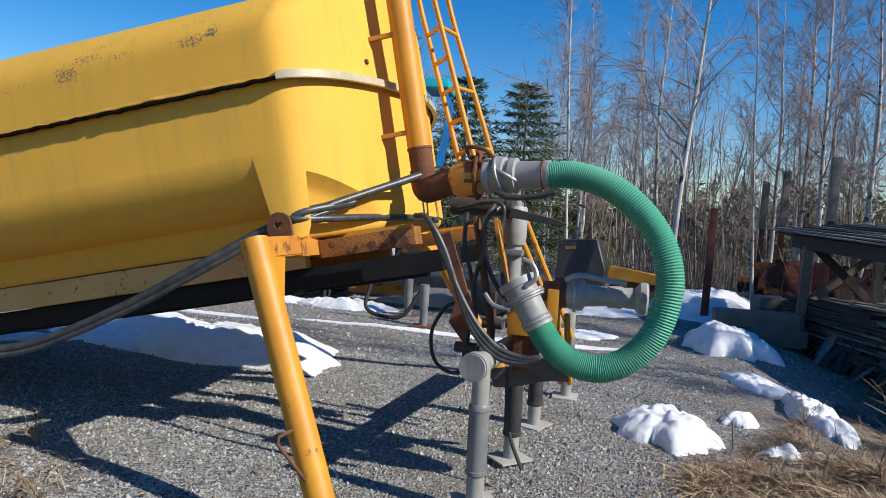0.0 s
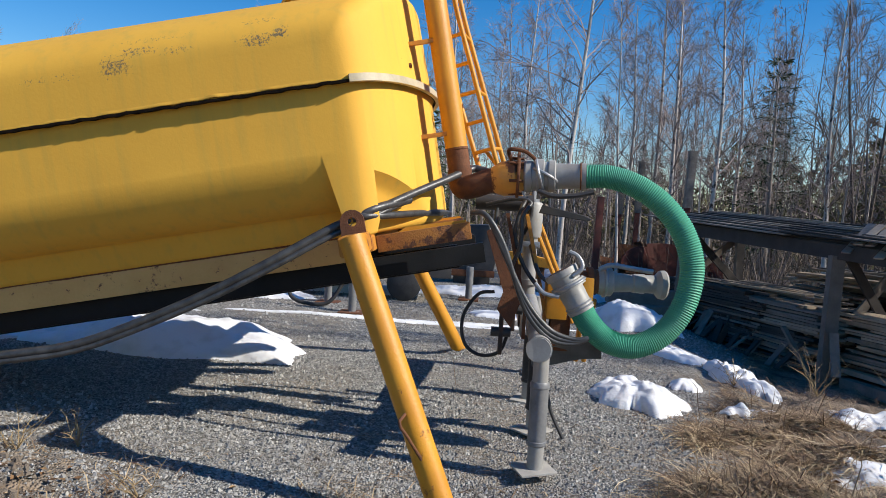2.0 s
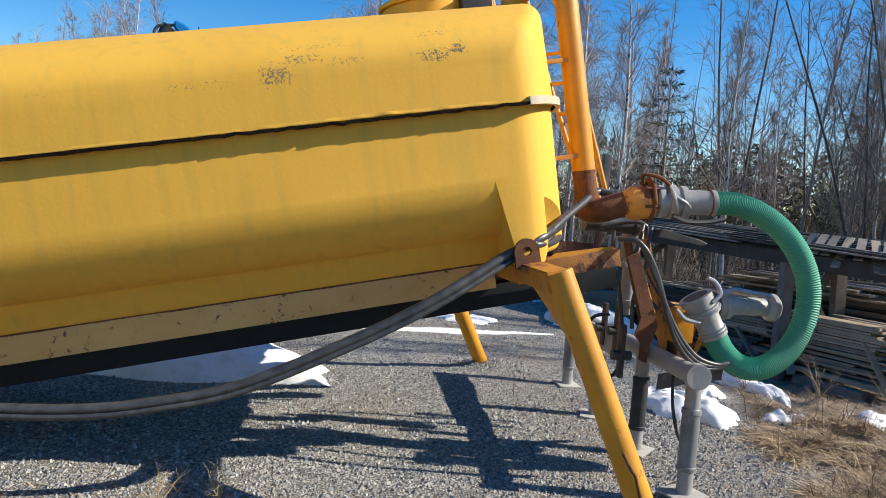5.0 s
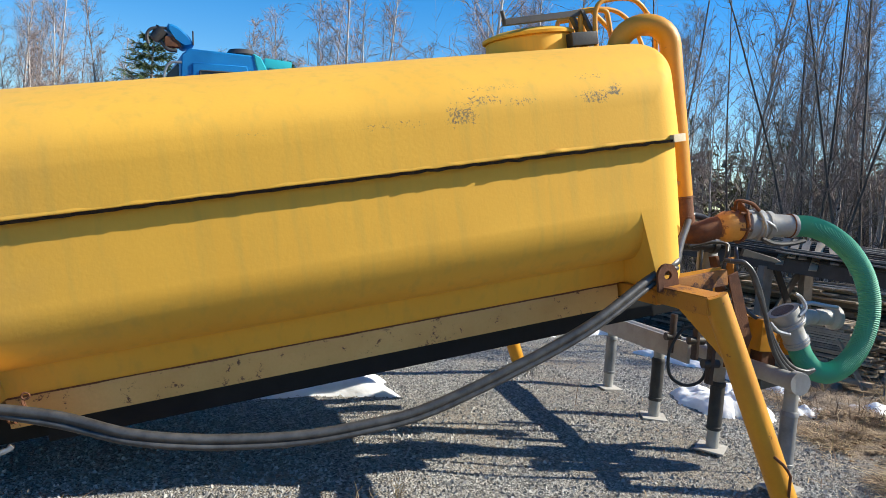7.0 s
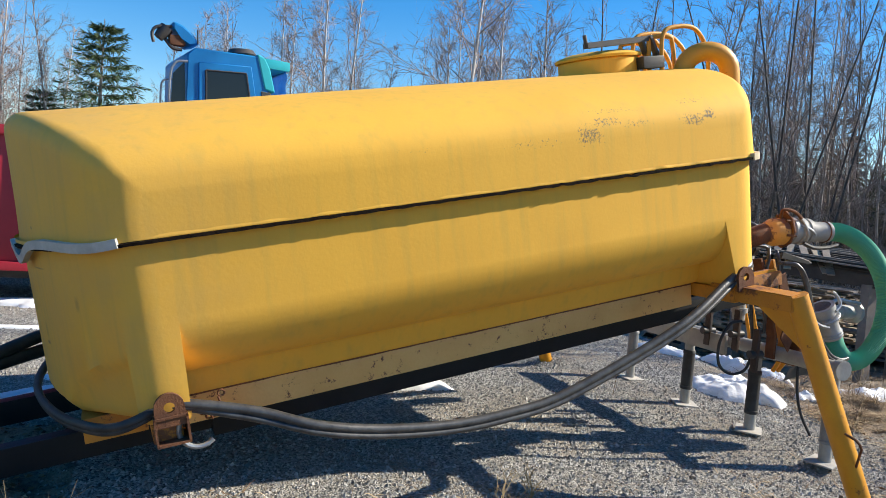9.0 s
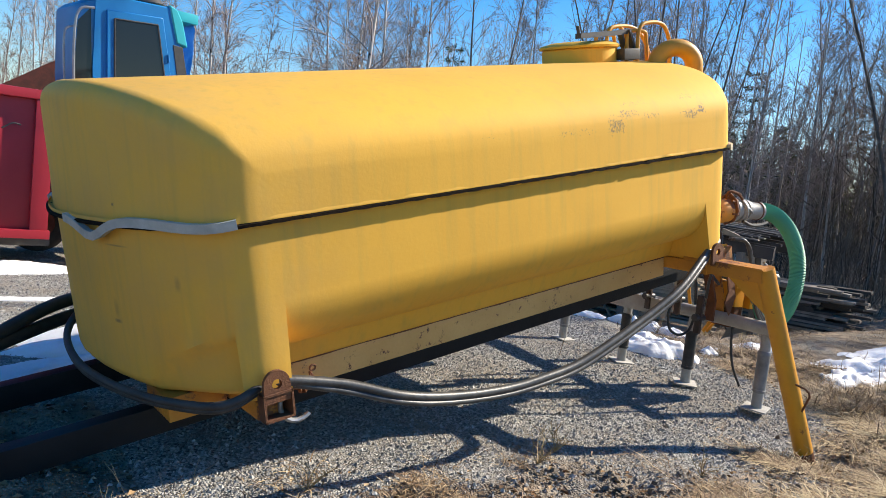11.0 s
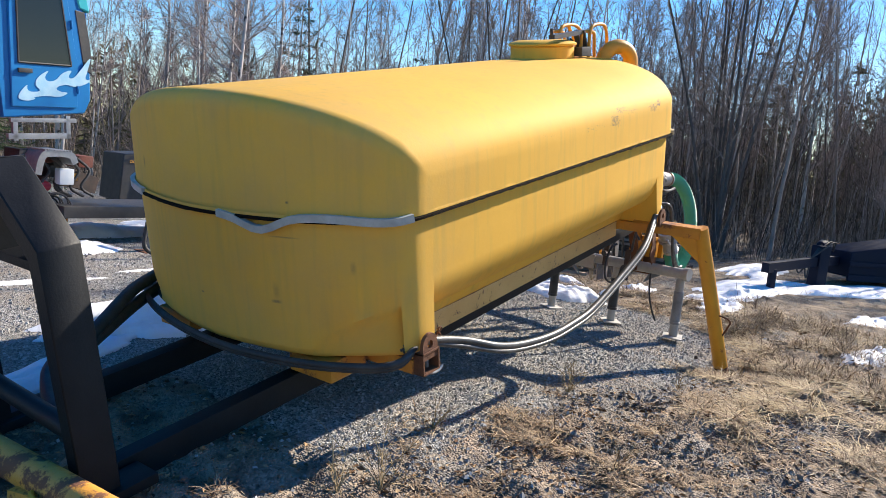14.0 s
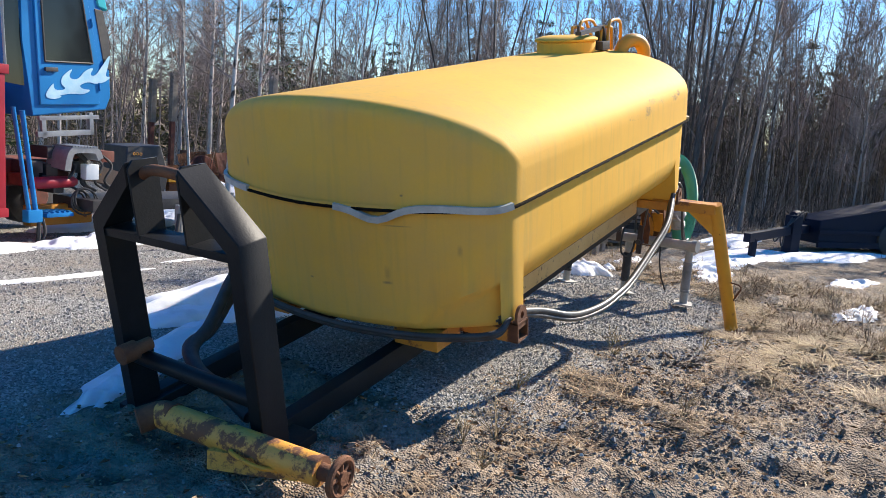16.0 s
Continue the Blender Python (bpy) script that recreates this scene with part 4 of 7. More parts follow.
for k, (x, y) in enumerate(POSTS):
    bm = stepped(bm_new(), (x, y, 0.0), (x, y, 0.80), [(0, 0.052), (0.78, 0.05), (0.78, 0.05), (1, 0.05)], 20)
    post = part("post", bm, m_pvc, mani)
    bm = stepped(bm_new(), (x, y, 0.17), (x, y, 0.58), [(0, 0.055), (0.02, 0.063), (0.07, 0.063), (0.08, 0.0585), (0.9, 0.0585), (0.91, 0.063), (0.97, 0.063), (1, 0.055)], 20)
    part("sleeve", bm, (m_pvcd, m_rubber, m_rubber, m_pvcd)[k], post, ("dark grey pipe sleeve", "black pipe sleeve", "black pipe sleeve", "dark grey pipe sleeve")[k])
    bm = box(bm_new(), (x - 0.13, y - 0.11, 0.0), (x + 0.11, y + 0.12, 0.014), 0.003, Matrix.Translation((x, y, 0.012)) @ pose(0, 0, 0, 2, -3, 20 + 25 * k) @ Matrix.Translation((-x, -y, 0)))
    part("foot_plate", bm, m_plate, post, "flat pale foot plate")


# ---- hydraulic hoses ----
def hose_bundle(name, label, runs, r, material):
    b_ = thing(name, label, "hose")
    for k, pts in enumerate(runs):
        part("hose", sweep(bm_new(), smooth_path(pts, 9), r[k] if isinstance(r, tuple) else r, 12), material, b_)
    return b_


side_run = [(3.98, 0.02), (3.84, -0.03), (3.41, -0.19), (2.93, -0.34), (2.30, -0.485), (1.90, -0.50), (1.53, -0.475), (1.10, -0.39), (0.74, -0.275), (0.41, -0.13), (0.10, 0.01)]
fr = [p for p in rim_plan(0.06) if p[0] < -0.12][::-1]
runs, front_runs = [], []
for k in range(3):
    dv, dw = (0.0, -0.014, 0.026)[k], (0.0, -0.043, -0.030)[k]
    pts = [on_tank(4.35, 0.34 + 0.02 * k, 0.09), on_tank(4.14, 0.09, 0.06 + dw), on_tank(4.0, 0.065 - dv * 0.5, 0.015 + dw)]
    pts += [on_tank(u, (0.03 if i in (0, 8) else -0.05) + dv, w * (1 - 0.015 * k) + dw) for i, (u, w) in enumerate(side_run[1:-1])]
    pts += [on_tank(0.02, 0.065 - dv * 0.5, -0.005 + dw * 0.5)]
    pts += [on_tank(-0.10, 0.12 + 0.02 * k, -0.03 + dw * 0.5)]
    front_runs.append([on_tank(0.0, 0.075 - dv * 0.5, -0.005 + dw * 0.5)])
    front_runs[-1] += [on_tank(u, v, -0.06 + 0.6 * dw - 0.02 * math.sin(i)) for i, (u, v) in enumerate(fr[4:54:7])]
    front_runs[-1] += [on_tank(-0.35, 2.30, -0.09 + dw * 0.5), on_tank(0.05, 2.45, -0.16 + dw * 0.5)]
    runs.append(pts)
hose_bundle("hydraulic_hoses", "black rubber hoses slung round the front of the tank", front_runs[:2], (0.023, 0.017), m_rubber)
hose_bundle("hydraulic_hoses", "grey bundle of hydraulic hoses slung along the tank", runs, (0.029, 0.018, 0.017), m_hosegrey)
hose_bundle("hydraulic_hoses", "grey hydraulic hoses from the lug to the valve", [
    [on_tank(4.00, 0.05, 0.015), on_tank(4.08, 0.06, 0.03), on_tank(4.25, 0.21, 0.085), on_tank(4.41, 0.38, 0.135), on_tank(4.60, 0.57, 0.19), on_tank(4.79, 0.76, 0.245), (4.645, 1.20, 1.925), (4.71, 1.16, 1.90), (4.75, 1.13, 1.84), (4.76, 1.12, 1.76)],
    [on_tank(4.02, 0.06, 0.03), on_tank(4.10, 0.06, 0.02), on_tank(4.24, 0.22, 0.005), on_tank(4.42, 0.58, -0.01), on_tank(4.55, 1.0, -0.03), on_tank(4.60, 1.4, -0.05)]], (0.026, 0.023), m_hosegrey)
hose_bundle("hydraulic_hoses", "grey hoses hanging down to the manifold", [
    [(4.62, 0.72 + 0.03 * k, 1.62), (4.72, 0.66, 1.60), (4.84, 0.65, 1.38 + 0.02 * k), (5.0, 0.66, 1.08 - 0.03 * k), (5.16, 0.67, 0.90 - 0.03 * k), (5.32, 0.69, 0.84 - 0.015 * k), (5.42, 0.70, 0.85)] for k in range(3)], 0.017, m_hosegrey)
hose_bundle("hydraulic_hoses", "tangle of grey and black hoses round the lift cylinder", [
    [(4.98, 1.25, 1.72), (4.94, 1.2, 1.62), (4.92, 1.2, 1.45), (5.0, 1.2, 1.25), (5.10, 1.15, 1.12)],
    [(5.02, 1.2, 1.70), (4.96, 1.1, 1.6), (4.96, 1.1, 1.42), (4.90, 1.12, 1.2), (4.92, 1.15, 0.98)],
    [(4.78, 1.3, 1.66), (4.78, 1.28, 1.45), (4.84, 1.26, 1.25), (4.90, 1.25, 0.9)],
    [(5.04, 1.3, 1.4), (5.10, 1.1, 1.22), (5.2, 1.05, 1.15)],
    [(4.70, 1.35, 1.68), (4.9, 1.32, 1.73), (5.02, 1.3, 1.71), (5.02, 1.3, 1.58), (4.98, 1.28, 1.48)]], 0.015, m_hosegrey)
hose_bundle("cable_loop", "thin black cable loop hanging under the frame", [
    [(4.80, 1.30, 1.05), (4.68, 1.3, 1.02), (4.58, 1.3, 0.85), (4.60, 1.3, 0.66), (4.72, 1.28, 0.58), (4.86, 1.26, 0.62), (4.92, 1.25, 0.78)]], 0.013, m_rubber)
for k, (c, h) in enumerate((((4.86, 1.16, 0.78), 0.5), ((4.95, 1.5, 0.9), 0.5), ((5.02, 1.95, 0.85), 0.45))):
    lk = thing("linkage", "rusty steel lift linkage under the frame", "linkage")
    part("arm", box(bm_new(), (c[0] - 0.016, c[1] - 0.035, c[2] - h * 0.32), (c[0] + 0.016, c[1] + 0.035, c[2] + h * 0.45), 0.008), m_rustdark, lk)
    part("pivot", stepped(bm_new(), (c[0] - 0.07, c[1], c[2]), (c[0] + 0.07, c[1], c[2]), [(0, 0.035), (1, 0.035)], 14), m_dark, lk)

# ---- detached leg lying at the hook frame ----
lying = thing("detached_leg", "rusted yellow support leg lying on the ground", "leg")
a, b = Vector((-2.20, 1.28, 0.17)), Vector((-2.00, 0.10, 0.14))
part("tube", sweep(bm_new(), [a, a.lerp(b, 0.5), b], 0.086, 22), m_legrust, lying)
part("arm", sweep(bm_new(), [Vector((-1.96, 0.30, 0.075)), Vector((-2.11, 0.58, 0.07)), Vector((-2.20, 0.78, 0.065))], 0, square=(0.05, 0.055)), m_legrust, lying)
part("elbow", sweep(bm_new(), smooth_path([a + Vector((0.02, -0.12, 0.01)), a, a + Vector((-0.12, 0.06, -0.03))], 4), 0.082, 18), m_rust, lying)
bm = bm_new()
torus(bm, b + Vector((0.02, -0.12, 0.0)), (0.17, -1, -0.03), 0.10, 0.022, 24, 8)
for k in range(4):
    d = Vector((1, 0.17, 0)).normalized() * math.cos(k * math.pi / 4) + Vector((0, 0, 1)) * math.sin(k * math.pi / 4)
    rod(bm, b + Vector((0.02, -0.12, 0)) - d * 0.1, b + Vector((0.02, -0.12, 0)) + d * 0.1, 0.016, 8)
stepped(bm, b, b + Vector((0.025, -0.15, 0)), [(0, 0.05), (1, 0.04)], 14)
part("foot_wheel", bm, m_rust, lying, "rusty spoked foot")
part("handle", sweep(bm_new(), smooth_path([(-2.12, 0.70, 0.12), (-2.20, 0.60, 0.14), (-2.17, 0.42, 0.11), (-2.04, 0.30, 0.08)], 6), 0.013, 8), m_leg, lying)


# ---- forest machine behind the tank ----
mach = thing("forest_machine", "blue forest machine cab with white painted flames over a red chassis", "machine", pose(0.36, 8.62, 0, 0, 0, 10))
LEAN = pose(0.24, 0, 2.6, 0, -4.5, 0) @ Matrix.Translation((-0.24, 0, -2.6))      # the cab sits tilted on its mounts
CW, CD = 1.36, 1.75                                    # cab width and depth
bm = bm_new()
prof = [(0.0, 1.82), (CW - 0.10, 1.90), (CW, 2.10), (CW + 0.01, 2.85), (CW - 0.16, 3.86), (CW - 0.26, 3.98), (0.1, 4.02), (-0.02, 3.92), (-0.06, 2.9)]
plate(bm, prof, 1, 0.02, CD, 0.02)
cab = part("cab", bm, m_blue, mach, "bright blue cab shell")
bm = plate(bm_new(), [(0.12, 1.98), (1.12, 1.98), (1.14, 2.6), (0.98, 3.80), (0.14, 3.80)], 1, -0.012, 0.042, 0.012)
door = part("door", bm, m_blue, mach, "closed blue cab door")
bm = plate(bm_new(), [(0.24, 2.60), (1.03, 2.60), (0.89, 3.68), (0.25, 3.68)], 1, -0.020, 0.012, 0.003)
part("window", bm, m_glass, door, "dark tinted door window")
bm = bm_new()
wf = [(0.24, 2.60), (1.03, 2.60), (0.89, 3.68), (0.25, 3.68)]
for p, q in zip(wf, wf[1:] + wf[:1]):
    sweep(bm, [(p[0], -0.018, p[1]), (q[0], -0.018, q[1])], 0.016, 6)
part("window_seal", bm, m_rubber, door)
bm = box(bm_new(), (0.22, -0.05, 2.46), (0.42, -0.015, 2.52), 0.008)
part("handle", bm, m_dark, door)
for z, hx in ((2.25, 1.13), (3.2, 1.06)):
    part("hinge", rod(bm_new(), (hx, -0.02, z - 0.06), (hx - 0.01, -0.02, z + 0.06), 0.018, 8), m_blue, door)
# painted flames: three licking tongues, flat on the door and rear pillar
FL = [[(0.16, 2.16), (0.30, 2.13), (0.44, 2.17), (0.38, 2.19), (0.60, 2.22), (0.80, 2.20), (0.95, 2.28), (0.80, 2.28), (0.72, 2.34), (0.90, 2.40), (1.02, 2.36), (1.20, 2.40), (1.32, 2.48),
       (1.20, 2.48), (1.24, 2.58), (1.34, 2.86), (1.14, 2.62), (1.02, 2.48), (0.92, 2.50), (1.02, 2.62), (0.84, 2.56), (0.74, 2.44), (0.62, 2.42), (0.56, 2.48), (0.66, 2.60), (0.46, 2.48), (0.42, 2.36), (0.52, 2.28), (0.36, 2.26), (0.30, 2.30), (0.32, 2.38), (0.20, 2.26)]]
for pl in FL:
    pl = [(x * 1.0 + 0.04, z - 0.07) for x, z in pl]
    for _ in range(2):                                     # round the tongues off
        pl = [(p[0] + (q[0] - p[0]) * k, p[1] + (q[1] - p[1]) * k) for p, q in zip(pl, pl[1:] + pl[:1]) for k in (0.25, 0.75)]
    bm = plate(bm_new(), pl, 1, -0.020, 0.006)
    part("flame_decal", bm, mat("pale blue flame paint", (0.50, 0.70, 0.80), 0.4, second=(0.25, 0.52, 0.70), scale=5, bump=0.02), mach, "pale blue and white painted flame")
bm = plate(bm_new(), [(-0.36, 2.3), (-0.06, 2.25), (-0.06, 3.8), (-0.24, 3.6)], 1, 0.05, 0.02)
part("front_window", bm, m_glass, mach, "dark front glass")
bm = bm_new()
sweep(bm, smooth_path([(-0.32, 0.05, 2.4), (-0.30, 0.03, 3.4), (-0.22, 0.03, 3.75), (-0.02, 0.03, 3.8)], 5), 0.02, 8)
sweep(bm, smooth_path([(-0.42, 0.1, 2.4), (-0.42, 0.1, 3.3), (-0.34, 0.1, 3.5), (-0.06, 0.1, 3.5)], 5), 0.016, 8)
part("guard_rail", bm, m_galv, mach, "grey guard tubes")
bm = plate(bm_new(), [(CW - 0.16, 3.45), (CW + 0.02, 3.4), (CW - 0.06, 3.78), (CW - 0.15, 3.96), (CW - 0.28, 4.02)], 1, 0.0, CD + 0.05, 0.02)
part("rear_hood", bm, m_teal, mach, "turquoise rear roof panel")
bm = plate(bm_new(), [(CW - 0.10, 2.55), (CW + 0.03, 2.5), (CW + 0.015, 2.9), (CW - 0.06, 3.40), (CW - 0.22, 3.42)], 1, 0.012, CD - 0.1, 0.008)
part("rear_panel", bm, m_dark, mach, "dark grey rear screen")
bm = stepped(bm_new(), (1.02, 0.7, 4.0), (1.02, 0.7, 4.16), [(0, 0.20), (0.5, 0.26), (1, 0.20)], 20)
part("roof_cover", bm, m_dark, mach)
bm = plate(bm_new(), [(0.04, 4.06), (0.22, 4.10), (0.12, 4.24), (-0.02, 4.36), (-0.16, 4.42), (-0.20, 4.40), (-0.20, 4.30), (-0.06, 4.20)], 1, 0.2, 0.5, 0.03)
part("boom_hood", bm, m_blue, mach, "raised blue hood")
bm = stepped(bm_new(), (-0.40, 0.3, 4.16), (-0.27, 0.3, 4.32), [(0, 0.075), (0.5, 0.10), (1, 0.11)], 14)
part("work_lamp", bm, m_dark, mach, "black work lamp")
bm = box(bm_new(), (-0.24, 0.22, 4.06), (0.0, 0.4, 4.22), 0.03)
part("pump_block", bm, m_rust, mach, "rusty pump block")
bm = sweep(bm_new(), smooth_path([(-0.20, 0.25, 4.34), (-0.42, 0.25, 4.32), (-0.50, 0.25, 4.22), (-0.48, 0.25, 4.08)], 4), 0.025, 8)
sweep(bm, smooth_path([(-0.30, 0.3, 4.16), (-0.20, 0.25, 4.02), (-0.06, 0.25, 4.0)], 4), 0.03, 8)
part("lamp_bracket", bm, m_dark, mach)
part("antenna", rod(bm_new(), (0.18, 0.2, 4.1), (0.18, 0.2, 4.32), 0.012, 6), m_dark, mach)
bm = box(bm_new(), (0.10, 0.0, 1.76), (1.1, 0.06, 1.82), 0.006)
box(bm, (0.06, 0.0, 1.52), (1.0, 0.06, 1.60), 0.006)
box(bm, (0.13, 0.0, 1.5), (0.20, 0.06, 1.8), 0.006)
box(bm, (0.93, 0.0, 1.52), (1.0, 0.06, 1.86), 0.006)
part("cab_frame", bm, m_galv, mach, "silver cab mounting frame")
for ob in mach.children:
    ob.matrix_local = LEAN
bm = box(bm_new(), (-0.8, 0.55, 0.75), (1.05, 1.4, 1.15), 0.05)
part("chassis", bm, m_rustred, mach, "dark red chassis")
bm = bm_new()
for k in range(14):
    x, z = 0.1 + 1.3 * rng.random(), 0.75 + 0.6 * rng.random()
    bm = box(bm_new(), (x - 0.10 * rng.random() - 0.04, 0.1, z - 0.08), (x + 0.12 * rng.random() + 0.03, 0.5, z + 0.10), 0.015)
    part("engine_block", bm, m_dark if k % 4 else m_rustred, mach)
for k in range(6):
    x = 0.15 + 1.1 * rng.random()
    part("engine_hose", sweep(bm_new(), smooth_path([(x, 0.08, 1.3), (x + 0.2, 0.02, 1.1), (x + 0.05, 0.0, 0.85), (x + 0.3, 0.05, 0.7)], 5), 0.022, 7), m_rubber, mach)
bm = bm_new()
sweep(bm, smooth_path([(0.46, 0.0, 1.06), (0.49, -0.02, 1.28), (0.58, -0.02, 1.355), (0.92, -0.02, 1.355), (1.02, -0.02, 1.22)], 4), 0, square=(0.05, 0.22))
part("engine_cover", bm, m_galv, mach, "ribbed silver engine cover")
for k in range(9):
    part("rib", box(bm_new(), (0.52 + 0.05 * k, -0.25, 1.39), (0.545 + 0.05 * k, 0.2, 1.412), 0.004), m_galv, mach)
part("filter_box", box(bm_new(), (0.85, -0.12, 0.89), (1.08, 0.02, 1.13), 0.02), m_white, mach)
part("cylinder", stepped(bm_new(), (0.07, 0.05, 0.84), (0.79, 0.05, 0.85), [(0, 0.06), (0.1, 0.09), (0.9, 0.09), (1, 0.06)], 14), m_red, mach, "red pressure vessel")
bm = box(bm_new(), (0.10, -0.25, 0.36), (0.54, 0.1, 0.42), 0.01)
for k in range(5):
    box(bm, (0.13 + 0.085 * k, -0.24, 0.42), (0.16 + 0.085 * k, 0.08, 0.445))
part("step", bm, m_blue, mach, "blue grated step")
bm = box(bm_new(), (0.2, 0.25, 0.16), (1.25, 0.45, 0.48), 0.03)
part("blade", bm, m_orange, mach, "ochre push blade")
for x in (-0.3, 1.0):
    bm = stepped(bm_new(), (x, 1.3, 0.48), (x, 1.8, 0.48), [(0, 0.38), (0.1, 0.46), (0.9, 0.46), (1, 0.38)], 28)
    wheel = part("wheel", bm, m_rubber, mach, "black tractor tyre")
    part("rim", stepped(bm_new(), (x, 1.27, 0.48), (x, 1.33, 0.48), [(0, 0.2), (1, 0.26)], 20), m_rustred, wheel)
bm = rod(bm_new(), (-0.20, -0.3, 0.40), (-0.42, -0.28, 1.92), 0.03, 10)
rod(bm, (-0.10, -0.3, 0.40), (-0.29, -0.28, 1.88), 0.034, 10)
box(bm, (-0.26, -0.36, 0.32), (-0.04, -0.22, 0.50), 0.02)
part("hydraulic_ram", bm, m_blue, mach, "upright blue hydraulic ram")
bm = sweep(bm_new(), smooth_path([(-0.06, -0.3, 0.36), (-0.08, -0.32, 0.12), (-0.10, -0.3, -0.02)], 5), 0.03, 8)
sweep(bm, smooth_path([(0.0, -0.3, 0.36), (0.01, -0.33, 0.15), (-0.09, -0.3, -0.02)], 5), 0.022, 8)
part("hanging_hose", bm, m_rubber, mach)

# wrinkled blue cover over the rear of the cab
bm = bm_new()
rows_ = [[bm.verts.new((1.66 + 0.09 * math.sin(2.2 * z) + 0.035 * noise.noise((y * 4, z * 5, 2)), 0.75 + 1.05 * y, z)) for y in np.linspace(0, 1, 14)] for z in np.linspace(2.35, 4.0, 24)]
for a, b in zip(rows_, rows_[1:]):
    for i in range(13):
        bm.faces.new((a[i], a[i + 1], b[i + 1], b[i]))
bmesh.ops.solidify(bm, geom=list(bm.faces), thickness=0.25)
cover = part("rear_cover", bm, m_tarp, mach, "wrinkled shiny blue cover")
part("cover_cap", box(bm_new(), (1.30, 0.7, 3.99), (1.78, 1.85, 4.16), 0.04), m_teal, cover, "turquoise plastic cap")
# dark arm beside the engine, and a coil of hose under it
part("rear_arm", sweep(bm_new(), [(1.02, 0.2, 0.98), (1.30, 0.2, 0.95), (1.62, 0.2, 0.86)], 0, square=(0.10, 0.13)), m_rustdark, mach, "dark rusty steel arm")
part("mark_plate", box(bm_new(), (1.20, 0.085, 0.94), (1.28, 0.098, 1.05)), m_leg, mach)
bm = bm_new()
for k in range(5):
    torus(bm, (0.82 + 0.03 * rng.normal(), -0.02 - 0.03 * k, 0.56 + 0.02 * rng.normal()), (0.2 * rng.normal(), 1, 0.3 * rng.normal()), 0.12 + 0.02 * k, 0.014, 22, 6)
part("hose_coil", bm, m_rubber, mach, "coil of thin black hose")

# ---- red tipping container on its chassis ----
cont = thing("red_container", "bright red steel tipping container on a dark chassis", "container", pose(-0.25, 8.0, 0, 0, 0, 2))
bm = box(bm_new(), (-6.0, 0.0, 0.56), (0.0, 2.3, 2.36), 0.02)
part("body", bm, m_red, cont)
for x in (-5.9, -4.4, -2.9, -1.4, -0.16):
    part("rib", box(bm_new(), (x - 0.07, -0.09, 0.56), (x + 0.15, -0.002, 2.33), 0.012), m_red, cont)
part("top_rail", box(bm_new(), (-6.04, -0.10, 2.335), (0.04, -0.004, 2.46), 0.015), m_red, cont)
part("bottom_rail", box(bm_new(), (-6.02, -0.10, 0.46), (0.02, -0.004, 0.58), 0.015), m_red, cont)
part("rope_hook", sweep(bm_new(), smooth_path([(-0.62, -0.11, 1.9), (-0.5, -0.12, 1.98), (-0.40, -0.12, 1.97)], 4), 0.012, 6), m_dark, cont)
part("chassis", box(bm_new(), (-6.0, 0.4, 0.30), (0.1, 1.9, 0.50), 0.02), m_dark, cont)
for x in (-4.4, -3.2, -1.0):
    part("wheel", stepped(bm_new(), (x, 0.2, 0.36), (x, 0.55, 0.36), [(0, 0.30), (0.1, 0.36), (0.9, 0.36), (1, 0.30)], 24), m_rubber, cont)
chute = thing("loading_boom", "dark maroon steel boom behind the container", "boom")
bm = plate(bm_new(), [(-3.2, 0.4), (-2.2, 0.4), (0.75, 2.6), (0.95, 3.75), (0.6, 3.55), (-0.75, 2.62), (-3.4, 1.2)], 1, 11.2, 0.5, 0.03)
part("boom", bm, m_rustred, chute)

# ---- bucket and yellow machine part in the yard ----
buck = thing("loader_bucket", "dark grey loader bucket with a small yellow mark", "bucket", pose(3.79, 12.0, 0, 0, 0, 0))
bm = plate(bm_new(), [(0.0, 0.30), (0.06, 1.27), (0.84, 1.32), (1.04, 0.68), (0.95, 0.25)], 1, 0.0, 0.9, 0.02)
part("shell", bm, m_dark, buck)
bm = bm_new()
for x in (0.22, 0.29, 0.37):
    torus(bm, (x, -0.006, 1.12), (0, 1, 0), 0.026, 0.006, 12, 6)
part("mark", bm, m_leg, buck, "small round yellow marks")
part("edge", box(bm_new(), (0.0, -0.05, 0.18), (1.0, 0.0, 0.32), 0.01), m_rust, buck)
part("skid", box(bm_new(), (0.1, 0.1, -0.02), (0.9, 0.8, 0.3), 0.02), m_dark, buck)
blade = thing("yellow_blade", "yellow steel grader blade lying beside the bucket", "blade", pose(4.87, 12.05, 0, 0, 0, 0))
bm = plate(bm_new(), [(0.0, 0.52), (0.02, 0.80), (0.45, 0.74), (1.05, 0.66), (1.08, 0.45), (0.5, 0.50)], 1, 0.0, 0.25, 0.01)
part("blade", bm, m_leg, blade)
part("support", box(bm_new(), (0.05, 0.05, -0.02), (1.0, 0.2, 0.50), 0.01), m_rust, blade)

# ---- yard posts with feet, by the far track ----
for x, y, h in ((2.72, 6.7, 0.62), (2.15, 7.6, 0.6), (4.35, 9.2, 0.6)):
    p_ = thing("pipe_stand", "short grey pipe post on a foot plate in the yard", "post", pose(x, y, 0), group="pipe stands")
    part("pipe", stepped(bm_new(), (0, 0, 0), (0, 0, h), [(0, 0.06), (0.5, 0.06), (0.5, 0.068), (1, 0.068)], 16), m_pvcd, p_)
    part("foot", box(bm_new(), (-0.18, -0.18, 0), (0.18, 0.18, 0.03), 0.006), m_rust, p_)
far_t = thing("low_trailer", "low dark flat trailer parked behind the tank", "trailer", pose(0.6, 9.2, 0, 0, 0, 4))
